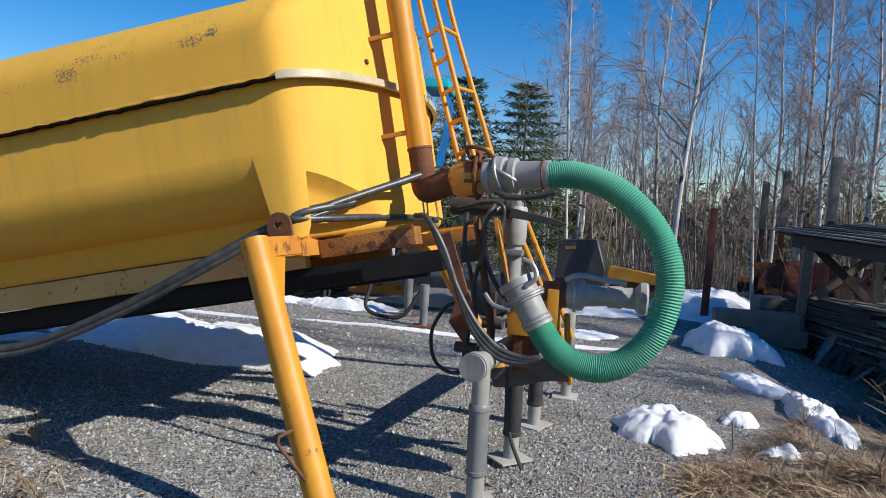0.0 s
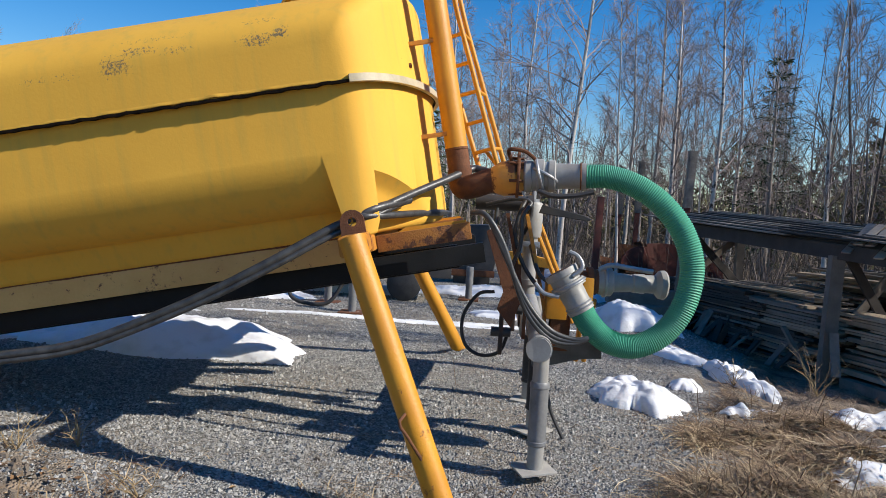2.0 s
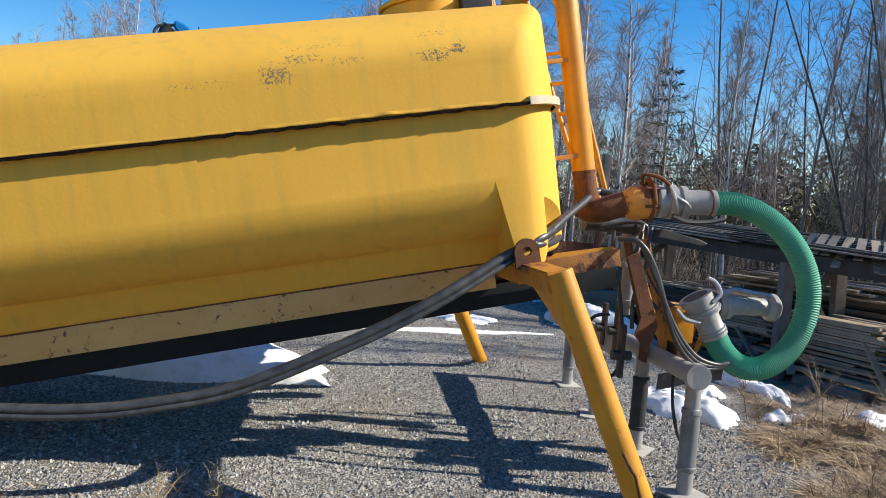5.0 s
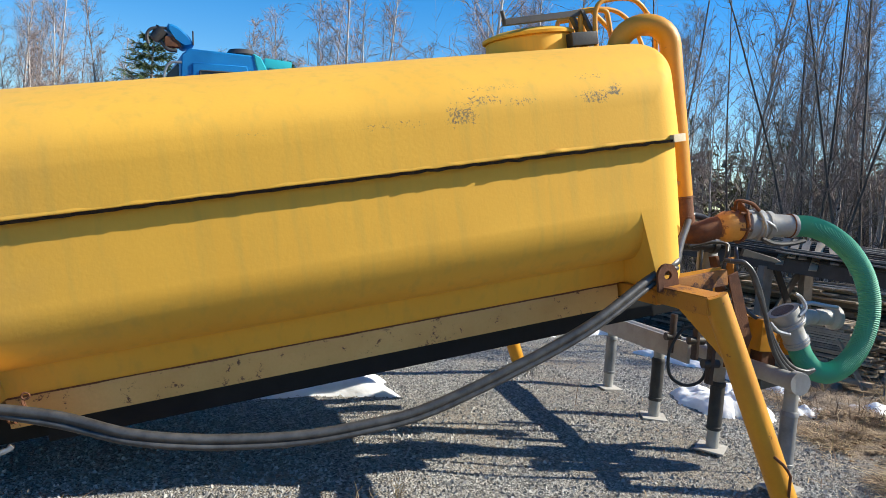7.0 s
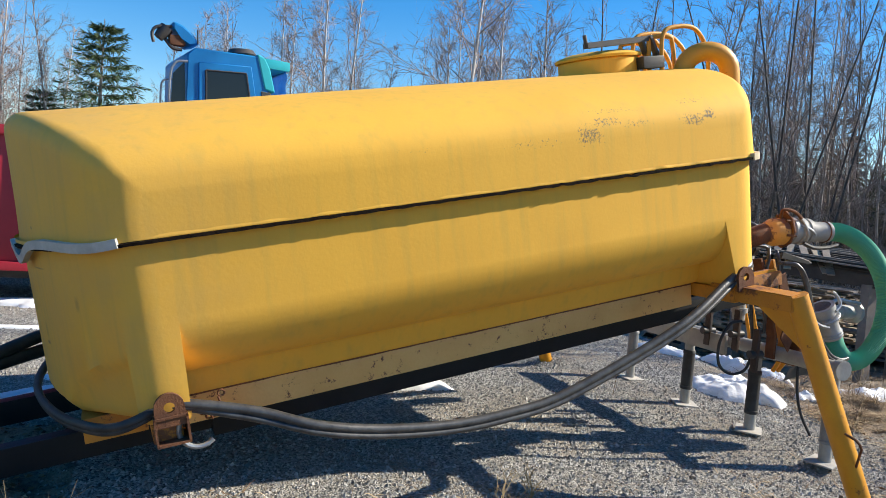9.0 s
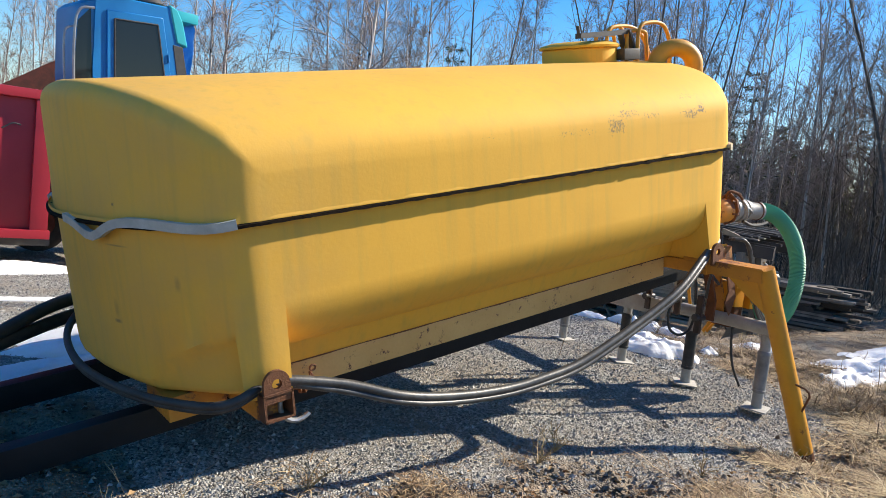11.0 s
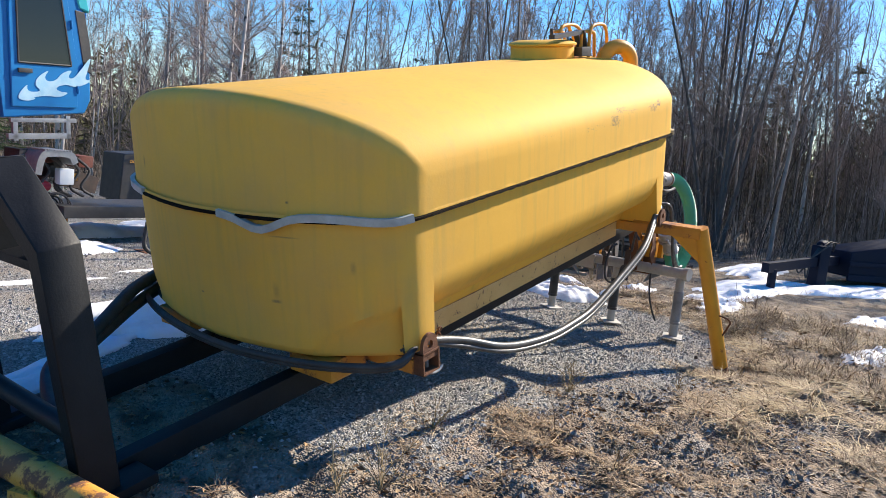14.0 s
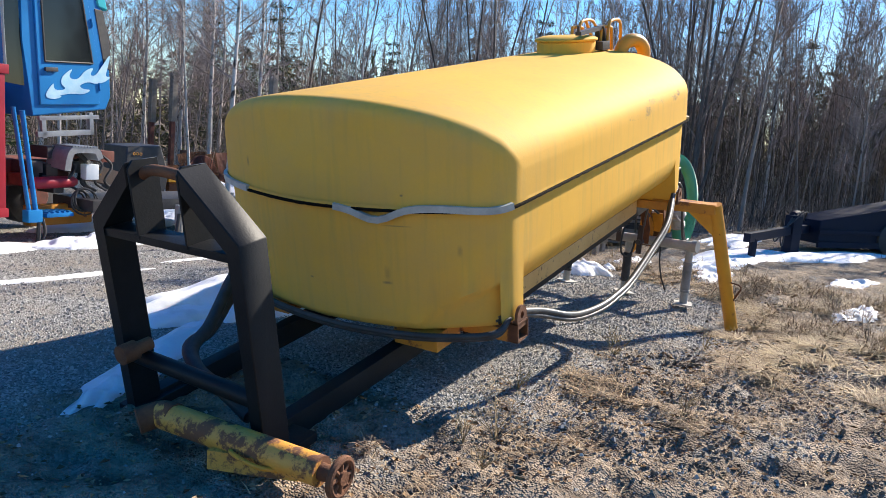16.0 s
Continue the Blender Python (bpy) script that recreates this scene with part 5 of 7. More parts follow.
part("bed", box(bm_new(), (0.5, -0.9, 0.42), (3.4, 0.2, 0.60), 0.02), m_dark, far_t)
for x in (2.6,):
    part("wheel", stepped(bm_new(), (x, -0.95, 0.30), (x, -0.65, 0.30), [(0, 0.24), (0.1, 0.30), (0.9, 0.30), (1, 0.24)], 20), m_rubber, far_t)
hose_bundle("cable_loop", "black hose loop lying in the yard", [[(1.75, 7.0, 0.55), (1.7, 6.95, 0.2), (1.95, 6.9, 0.08), (2.3, 6.95, 0.10), (2.5, 7.0, 0.4), (2.6, 7.05, 0.6)]], 0.03, m_rubber)

# ---- rusty posts ----
for x, y, h, top in ((6.72, 10.6, 2.05, 0.0), (8.8, 18.0, 1.8, 1.5), (9.2, 13.9, 2.0, 1.35), (8.35, 18.4, 1.75, 1.3)):
    p_ = thing("rusty_post", "upright rust-red steel post at the wood's edge", "post", pose(x, y, rise(x, y), 0, 1.5, 0), group="rusty posts")
    part("post", box(bm_new(), (-0.065, -0.065, -0.1), (0.065, 0.065, h), 0.008), m_rustred, p_)
    if top:
        part("sleeve", box(bm_new(), (-0.09, -0.09, h), (0.09, 0.09, h + top), 0.01), m_wood, p_, "grey wooden upper post")
scrap = thing("scrap_heap", "heap of dark rusty sheet metal at the wood's edge", "scrap")
for k in range(12):
    x, y = 7.3 + 2.6 * rng.random(), 15.0 + 2.2 * rng.random()
    bm = bm_new()
    n = 5
    tilt_ = 0.4 + 0.8 * rng.random()
    g_ = [[bm.verts.new((x + 0.25 * i, y + 0.15 * j * math.cos(tilt_) + 0.05 * math.sin(i), 0.1 + rise(x, y) + 0.24 * j * math.sin(tilt_) + 0.08 * rng.random())) for i in range(n)] for j in range(n)]
    for a, b in zip(g_, g_[1:]):
        for i in range(n - 1):
            bm.faces.new((a[i], a[i + 1], b[i + 1], b[i]))
    bmesh.ops.solidify(bm, geom=list(bm.faces), thickness=0.02)
    part("sheet", bm, m_rust if k % 3 else m_rustred, scrap, smooth=False)
arch = thing("red_plate", "rounded red steel plate leaning among scrap", "plate", pose(8.7, 16.2, 0, 0, 0, 5))
part("disc", plate(bm_new(), [(0.55 * math.cos(a), 0.35 + 0.55 * max(-0.2, math.sin(a))) for a in np.linspace(0, math.tau, 24, endpoint=False)], 1, 0, 0.05, 0.008), m_rustred, arch)

# ---- square beams stacked on the snow's edge ----
for k, (x, y, z, L_, yaw) in enumerate(((6.80, 9.15, 0.14, 1.25, 4), (6.95, 9.10, -0.12, 1.1, 6), (7.35, 8.95, -0.10, 0.8, 14), (7.55, 10.6, 0.26, 1.9, 20), (7.5, 10.4, 0.02, 2.0, 18))):
    b_ = thing("concrete_beam", "weathered square concrete beam in a rough stack", "beam", pose(x, y, z, 0, 0, yaw) @ pose(0, 0, 0, 0.8 * k, 0, 0), group="stacked beams")
    part("beam", box(bm_new(), (0, -0.19, 0.0), (L_, 0.19, 0.255), 0.03), m_concrete, b_)

# ---- plank shelter and timber stacks ----
shed = thing("plank_shelter", "low weathered timber shelter with a sagging plank roof", "shelter")
SA, ALONG, DEEP = Vector((7.80, 10.72, 1.66)), Vector((0.314, -0.949, -0.042)), Vector((0.949, 0.314, 0.0))
ROOF = 7.4                                             # length of the roof


def at_shed(f, s, z):
    """A place by the shelter: f metres along its front from the far tip, s metres in, z over the yard."""
    p = SA + ALONG * f + DEEP * s
    return Vector((p.x, p.y, z))


def beam(name, a, b, w, h, material, parent, label=""):
    bm = sweep(bm_new(), [a, b], 0, square=(w / 2, h / 2))
    return part(name, bm, material, parent, label, smooth=False)


for s_, lift in ((0.0, -0.10), (1.15, 0.0)):
    beam("eaves_beam", SA + ALONG * 0.75 + DEEP * s_ + Vector((0, 0, lift)), SA + ALONG * ROOF + DEEP * s_ + Vector((0, 0, lift)), 0.10, 0.20, m_wooddark, shed)
for k in range(4):                                     # long boards under the roof's edge
    beam("purlin", SA + ALONG * 0.1 + DEEP * (0.05 + 0.4 * k) + Vector((0, 0, 0.01 + 0.038 * k)), SA + ALONG * ROOF + DEEP * (0.05 + 0.4 * k) + Vector((0, 0, 0.01 + 0.038 * k)), 0.07, 0.045, m_wooddark, shed)
for i in range(16):                                    # roof boards laid lengthwise, ragged at their ends
    s_ = -0.12 + 1.62 * i / 16
    f0 = 0.35 * rng.random() if i > 2 else 0.12 * i
    cut = 3.1 + 1.4 * rng.random()
    z0 = 0.055 + 0.10 * (s_ + 0.12) + 0.02 * (i % 2)
    for a0, a1, dz in ((f0, cut, 0.0), (cut - 0.15, 5.2 + 0.5 * rng.random(), 0.026), (5.1, ROOF - 0.4 * rng.random(), 0.05)):
        p, q = SA + ALONG * a0 + DEEP * s_ + Vector((0, 0, z0 + dz)), SA + ALONG * a1 + DEEP * (s_ + 0.04 * rng.normal()) + Vector((0, 0, z0 + dz + 0.01 * rng.normal()))
        beam("roof_plank", p, q, 0.115, 0.022, m_wooddark if rng.random() < 0.5 else m_wood if rng.random() < 0.7 else m_woodpale, shed)
for k in range(7):                                     # splintered pale boards slipped over the eaves
    p = SA + ALONG * (4.75 + 0.2 * k + 0.1 * rng.random()) + Vector((0, 0, 0.15))
    beam("broken_plank", p + DEEP * 0.55 + Vector((0, 0, 0.14)), p + ALONG * (0.25 + 0.35 * rng.random()) - DEEP * (0.12 + 0.10 * rng.random()) + Vector((0, 0, -0.10 - 0.16 * rng.random())), 0.11, 0.02, m_woodpale if k % 2 else m_wood, shed, "splintered pale roof board")
ENDS = (1.2, 4.85, 6.9)
for f0 in ENDS:
    for s_, lean in ((0.0, -0.10), (1.15, 0.0)):
        p = at_shed(f0, s_, SA.z + ALONG.z * f0 - 0.16 + 0.1 * s_)
        q = at_shed(f0 + 0.06, s_ + lean, 0)
        beam("post", Vector((q.x, q.y, rise(q.x, q.y) - 0.04)), p, 0.17 if f0 > 2 else 0.13, 0.14, m_wood, shed)
    z0, z1 = (rise(9, 6) + 0.28, 1.36) if f0 > 2 else (0.45, 1.46)
    beam("brace", at_shed(f0 - 0.09, -0.05, z0), at_shed(f0 - 0.09, 1.25, z1), 0.035, 0.13, m_wood, shed)
    beam("brace", at_shed(f0 + 0.10, 1.2, z0), at_shed(f0 + 0.10, 0.05, z1), 0.035, 0.13, m_wooddark, shed)
beam("brace", at_shed(4.72, -0.16, -0.34), at_shed(4.3, -0.30, 0.25), 0.10, 0.03, m_wood, shed)
beam("brace", at_shed(5.02, -0.10, 0.28), at_shed(5.25, -0.22, -0.25), 0.11, 0.035, m_wood, shed)
beam("brace", at_shed(6.0, 0.2, 0.35), at_shed(6.5, 0.1, -0.3), 0.09, 0.03, m_woodpale, shed)


def stack(name, label, origin, yaw, length, wide, rows, cols, thick, mats, seed, mess=0.04):
    st = thing(name, label, "plank stack", pose(*origin, 0, 0, yaw))
    r_ = np.random.default_rng(seed)
    for j in range(rows):
        for i in range(cols):
            L_ = length * (0.62 + 0.5 * r_.random())
            y0 = -length / 2 + (r_.random() - 0.5) * 0.5 + (length - L_) / 2
            x = (i + 0.5) * wide / cols - wide / 2 + (r_.random() - 0.5) * mess
            z = j * (thick + 0.006) + thick / 2 + r_.random() * 0.006
            m = pose(x, y0, z, (r_.random() - 0.5) * 1.2, (r_.random() - 0.5) * 5, (r_.random() - 0.5) * 60 * mess + (r_.random() < 0.15) * 7 * (r_.random() - 0.5))
            bm = box(bm_new(), (-wide / cols * 0.47, 0, -thick / 2), (wide / cols * 0.47, L_, thick / 2), 0, m)
            part("plank", bm, mats[int(r_.random() * len(mats))], st, smooth=False)
    return st


def shed_stack(label, f, s_, z, *rest):
    p = at_shed(f, s_, z)
    return stack("plank_stack", label, (p.x, p.y, z), 18.3, *rest)


shed_stack("dark weathered plank stack under the shelter", 1.9, 0.5, -0.28, 2.7, 1.0, 21, 6, 0.036, (m_wooddark, m_wooddark, m_wood), 3)
shed_stack("grey uneven plank stack under the shelter", 3.6, 0.55, -0.40, 2.2, 1.0, 22, 6, 0.036, (m_wooddark, m_wood, m_wood, m_woodpale), 4)
shed_stack("pale sawn board stack on bearers", 5.6, 0.62, -0.16, 1.5, 0.85, 20, 5, 0.030, (m_woodpale, m_woodpale, m_wood), 5, 0.02)
shed_stack("loose grey boards thrown on top of a stack", 2.9, 1.0, 0.52, 2.2, 1.3, 4, 7, 0.028, (m_wood, m_woodpale, m_wood), 6, 0.30)
shed_stack("grey board stack behind the shelter", 4.2, 2.5, -0.35, 3.2, 1.5, 24, 6, 0.042, (m_wood, m_wooddark), 8, 0.05)
shed_stack("loose weathered boards on the stack behind the shelter", 4.0, 2.4, 0.78, 3.4, 1.7, 5, 8, 0.03, (m_wood, m_woodpale, m_woodpale), 16, 0.30)
shed_stack("long grey timber stack at the wood's edge", 6.2, 3.4, -0.3, 4.0, 1.4, 16, 5, 0.05, (m_wooddark, m_wood, m_wooddark), 9, 0.08)
p_ = thing("bearer_plank", "pale plank lying as a bearer under a board stack", "plank", group="bearers")
beam("plank", at_shed(5.0, 0.1, -0.20), at_shed(6.6, 0.15, -0.22), 0.12, 0.06, m_woodpale, p_)
p_ = thing("bearer_plank", "grey square timber under a board stack", "plank", group="bearers")
beam("plank", at_shed(5.2, -0.05, -0.33), at_shed(6.2, 0.0, -0.34), 0.14, 0.13, m_wood, p_)
for k in range(18):
    f0 = 1.3 + 3.6 * rng.random()
    p_ = thing("loose_plank", "broken grey plank leaning on the timber stacks", "plank", group="loose planks")
    a = at_shed(f0, -0.35 + 0.25 * rng.random(), 0)
    b = at_shed(f0 + 0.9 * (rng.random() - 0.5), 0.15 + 0.4 * rng.random(), 0.15 + 0.5 * rng.random())
    beam("plank", Vector((a.x, a.y, rise(a.x, a.y) + 0.02)), b, 0.10, 0.025, m_wood if k % 2 else m_wooddark, p_)
for k, (f0, s0, z0, f1, s1, z1) in enumerate(((1.7, 0.2, 0.55, 3.3, 0.6, 0.74), (2.2, 0.9, 0.70, 3.6, 1.9, 1.02), (2.6, 1.2, 0.72, 3.9, 1.3, 1.0), (3.4, 1.7, 1.0, 5.2, 2.1, 1.04))):
    p_ = thing("loose_plank", "long pale board lying across the timber stacks", "plank", group="loose planks")
    beam("plank", at_shed(f0, s0, z0), at_shed(f1, s1, z1), 0.10, 0.022, m_woodpale if k % 2 else m_wood, p_)

# ---- dark trailer at the wood's edge ----
m_trailer = mat("dark blue trailer paint", (0.005, 0.010, 0.028), 0.6, second=(0.008, 0.012, 0.024), scale=2, bump=0.04, spec=0.2)
trl = thing("dark_trailer", "dark blue-black farm trailer with a drawbar in the snow", "trailer", pose(14.08, 0.52, 0.0, 0, 0, -33))
bm = plate(bm_new(), [(0.0, 0.22), (0.0, 0.76), (3.0, 1.24), (5.5, 1.62), (5.5, 0.22)], 1, 0.0, 0.9, 0.02)
part("body", bm, m_trailer, trl)
part("side_rail", box(bm_new(), (-0.05, -0.06, 0.46), (5.5, -0.004, 0.56), 0.01), m_trailer, trl)
part("sill", box(bm_new(), (-0.05, -0.06, 0.14), (5.5, 0.0, 0.28), 0.01), m_trailer, trl)
part("drawbar", sweep(bm_new(), [(0.05, 0.4, 0.52), (-1.0, -0.1, 0.52), (-3.1, -1.10, 0.45)], 0, square=(0.07, 0.09)), m_trailer, trl)
part("jack", box(bm_new(), (-1.05, -0.25, -0.02), (-0.80, 0.02, 0.86), 0.02), m_trailer, trl)
part("winch", stepped(bm_new(), (-0.95, -0.1, 0.86), (-0.55, 0.1, 0.80), [(0, 0.08), (0.2, 0.13), (0.8, 0.13), (1, 0.08)], 14), m_trailer, trl)
part("support_foot", box(bm_new(), (-2.9, -1.06, -0.02), (-2.78, -0.96, 0.42), 0.01), m_trailer, trl)
for k in range(3):
    part("cable", sweep(bm_new(), smooth_path([(-0.2, 0.3, 0.72), (-0.7, 0.0 - 0.1 * k, 0.95), (-1.3, -0.30, 0.62), (-1.45 - 0.2 * k, -0.38, 0.2 + 0.1 * k), (-1.6 - 0.2 * k, -0.42, 0.55)], 6), 0.016, 7), m_rubber, trl)
for x in (2.2, 3.3):
    part("wheel", stepped(bm_new(), (x, -0.1, 0.38), (x, 0.3, 0.38), [(0, 0.3), (0.1, 0.38), (0.9, 0.38), (1, 0.3)], 22), m_rubber, trl)


# ---- trees ----
def limb(vs, fs, pts, radii, sides):
    """Append a tapered tube."""
    base = len(vs)
    up = np.array((0.3, 0.2, 1.0))
    for i, (p, r) in enumerate(zip(pts, radii)):
        d = pts[min(i + 1, len(pts) - 1)] - pts[max(i - 1, 0)]
        d = d / (np.linalg.norm(d) + 1e-9)
        s = np.cross(d, up)
        if np.linalg.norm(s) < 1e-3:
            s = np.cross(d, (1.0, 0, 0))
        s = s / np.linalg.norm(s)
        t = np.cross(s, d)
        for k in range(sides):
            a = k * math.tau / sides
            vs.append(tuple(p + (s * math.cos(a) + t * math.sin(a)) * r))
    for i in range(len(pts) - 1):
        for k in range(sides):
            a, b = base + i * sides + k, base + i * sides + (k + 1) % sides
            fs.append((a, b, b + sides, a + sides))


def wander(r_, start, d, length, n, jitter, lift):
    pts, d = [np.array(start, float)], np.array(d, float)
    for _ in range(n):
        d = d + r_.normal(0, jitter, 3) + np.array((0, 0, lift))
        d = d / np.linalg.norm(d)
        pts.append(pts[-1] + d * length / n)
    return pts


def sliver(vs, fs, r_, p, q, w):
    """Append one thin tapering twig."""
    d = q - p
    s_ = np.cross(d, r_.normal(0, 1, 3))
    s_ = s_ / (np.linalg.norm(s_) + 1e-9) * w * 0.5
    b0 = len(vs)
    vs += [tuple(p - s_), tuple(p + s_), tuple(q)]
    fs.append((b0, b0 + 1, b0 + 2))


def switch(vs, fs, r_, pts, w):
    """Append a thin bent twig through pts."""
    s_ = np.cross(pts[-1] - pts[0], r_.normal(0, 1, 3))
    s_ = s_ / (np.linalg.norm(s_) + 1e-9) * 0.5
    b0, n_ = len(vs), len(pts) - 1
    for i, p in enumerate(pts[:-1]):
        o = s_ * w * (1 - 0.7 * i / n_)
        vs += [tuple(p - o), tuple(p + o)]
    vs.append(tuple(pts[-1]))
    for i in range(n_ - 1):
        a = b0 + 2 * i
        fs.append((a, a + 1, a + 3, a + 2))
    fs.append((b0 + 2 * n_ - 2, b0 + 2 * n_ - 1, b0 + 2 * n_))


def bare_tree(name, label, seed, height, r0, n_br, bark, twig, lean=0.05, first=0.25, stems=1, spread=1.0, droop=-0.05, rise_=0.9, subs=9, fine=10, bow=0.0, apart=0.2):
    """A leafless tree: one or more stems, ascending branches, bent side twigs and a mist of fine ones."""
    r_ = np.random.default_rng(seed)
    tree = thing(name, label, "tree")
    tv, tf, cv, cf = [], [], [], []
    turn0 = r_.random() * math.tau
    for s_ in range(stems):
        a0 = turn0 + math.tau * s_ / stems + 0.5 * r_.normal()
        h = height * (1 if s_ == 0 else 0.7 + 0.3 * r_.random())
        off = np.array((math.cos(a0), math.sin(a0), 0)) * (apart * (s_ > 0))
        ln = lean * (0.5 + r_.random()) if stems > 1 else lean
        trunk = wander(r_, off, (math.cos(a0) * ln, math.sin(a0) * ln, 1), h, 12, 0.022 + bow, 0.02)
        rr = [r0 * (1 - 0.93 * (i / 12)) ** 0.85 + 0.004 for i in range(13)]
        rr[0] *= 1.25
        limb(tv, tf, trunk, rr, 7 if r0 > 0.05 else 5)
        for b_ in range(n_br):
            f_ = first + (0.985 - first) * (b_ + r_.random()) / n_br
            i = min(11, int(f_ * 12))
            p = trunk[i] + (trunk[i + 1] - trunk[i]) * (f_ * 12 - i)
            az = r_.random() * math.tau
            L_ = h * spread * (0.05 + 0.21 * (1 - f_) ** 0.8) * (0.45 + 0.9 * r_.random())
            br = wander(r_, p, (math.cos(az), math.sin(az), rise_ * (0.6 + 0.9 * f_)), L_, 4, 0.16, 0.06)
            rb = min(0.028, max(0.006, rr[i] * 0.36))
            limb(cv, cf, br, [rb * (1 - 0.85 * k / 4) + 0.0018 for k in range(5)], 3)
            for q in range(subs):
                g_ = 0.15 + 0.85 * r_.random()
                k = min(3, int(g_ * 4))
                ps = br[k] + (br[k + 1] - br[k]) * (g_ * 4 - k)
                d = (br[k + 1] - br[k]) / (np.linalg.norm(br[k + 1] - br[k]) + 1e-9) + r_.normal(0, 0.42, 3)
                sub = wander(r_, ps, d / np.linalg.norm(d), L_ * (0.25 + 0.4 * r_.random()) + 0.08, 3, 0.2, droop)
                switch(cv, cf, r_, sub, 0.012)
                for w_ in range(fine):
                    k2 = int(r_.random() * 3)
                    st = sub[k2] + (sub[k2 + 1] - sub[k2]) * r_.random()
                    d2 = (sub[k2 + 1] - sub[k2]) / (np.linalg.norm(sub[k2 + 1] - sub[k2]) + 1e-9) + r_.normal(0, 0.45, 3) + np.array((0, 0, droop * 3))
                    sliver(cv, cf, r_, st, st + d2 / np.linalg.norm(d2) * (0.10 + L_ * (0.10 + 0.22 * r_.random())), 0.008)
    raw("trunk", tv, tf, bark, tree, smooth=True)
    raw("crown", cv, cf, twig, tree)
    return tree


birch_kinds = [
    bare_tree("birch_tree", "bare white-barked birch with fine brown twigs", 11, 9.8, 0.075, 32, m_bark, m_twig, first=0.24),
    bare_tree("birch_tree", "slender bare white birch at the wood's edge", 12, 9.2, 0.05, 30, m_bark, m_twig, lean=0.07, first=0.28, spread=0.85),
    bare_tree("birch_tree", "bare grey-barked young birch among others", 13, 8.2, 0.038, 28, m_bark2, m_twig, lean=0.09, first=0.22, spread=0.8, rise_=1.2),
    bare_tree("birch_tree", "thin bare grey tree with upright branches", 14, 9.6, 0.042, 28, m_bark2, m_twigpale, lean=0.07, first=0.25, spread=0.75, rise_=1.6, droop=0.02),
    bare_tree("willow_bush", "many-stemmed bare willow bush", 15, 4.6, 0.020, 7, m_twigpale, m_twigpale, lean=0.28, first=0.14, stems=9, spread=0.9, subs=4, fine=4, rise_=1.5, droop=0.03),
    bare_tree("alder_tree", "bare many-stemmed alder with dark bark", 16, 11.5, 0.036, 16, m_barkdark, m_twigpale, lean=0.20, first=0.16, stems=4, spread=0.72, rise_=1.4, subs=6, fine=7, bow=0.004, droop=0.0),
    bare_tree("birch_tree", "large bare birch with long spreading lower limbs", 18, 8.6, 0.062, 34, m_bark, m_twig, lean=0.02, first=0.30, spread=1.45, rise_=0.62, droop=-0.04, subs=8, fine=8),
    bare_tree("alder_tree", "tall bare alder with a leaning pair of stems", 19, 12.0, 0.045, 26, m_barkdark, m_twigpale, lean=0.16, first=0.18, stems=2, spread=0.72, rise_=1.2, subs=7, fine=8, droop=0.0),
]
PLACED = [False] * len(birch_kinds)


def plant(kind, x, y, scale=1.0, turn=0.0):
    m = pose(x, y, rise(x, y) - 0.05, 0, 0, turn) @ Matrix.Diagonal((scale, scale, scale * (0.92 + 0.16 * rng.random()), 1))
    if PLACED[kind]:
        copy_thing(birch_kinds[kind], m)
    else:
        PLACED[kind] = True
        birch_kinds[kind].matrix_world = m


EDGE = [Vector(p) for p in ((-34, 30), (-16, 27), (-6, 24), (3, 20), (8.5, 17), (12.5, 13.5), (15.5, 8.5), (17.5, 4), (19, -3), (22, -12))]
plant(6, 6.1, 11.6, 1.0, 0)
plant(1, 3.7, 14.5, 0.9, 120)
plant(0, 9.6, 17.2, 0.95, 200)
plant(1, 8.0, 15.8, 0.9, 10)
spans = [(a, b, (b - a).length) for a, b in zip(EDGE, EDGE[1:])]
whole = sum(s[2] for s in spans)
for i in range(285):
    f_ = (i + rng.random()) / 285 * whole if i % 2 else (0.15 + 0.85 * rng.random()) * whole
    for a, b, L_ in spans:
        if f_ <= L_:
            break
        f_ -= L_
    p = a.lerp(b, f_ / L_)
    out = (p - Vector((-4.0, -6.0))).normalized()
    depth = 15.0 * rng.random() ** 1.3
    p = p + out * depth + Vector((rng.normal() * 0.6, rng.normal() * 0.6))
    right = p.x > 13.5
    thin = rng.random()
    if p.x < 13 and p.y > 8 and thin < 0.40:
        continue
    kind = int(rng.choice(8, p=(0.02, 0.08, 0.34, 0.34, 0.08, 0.06, 0.0, 0.08) if right else (0.20, 0.34, 0.22, 0.12, 0.10, 0.01, 0.01, 0.0)))
    plant(kind, p.x, p.y, (0.75 + 0.45 * rng.random()) * (1.18 if right and p.y < 7 else 0.98 if right else 0.9), 360 * rng.random())


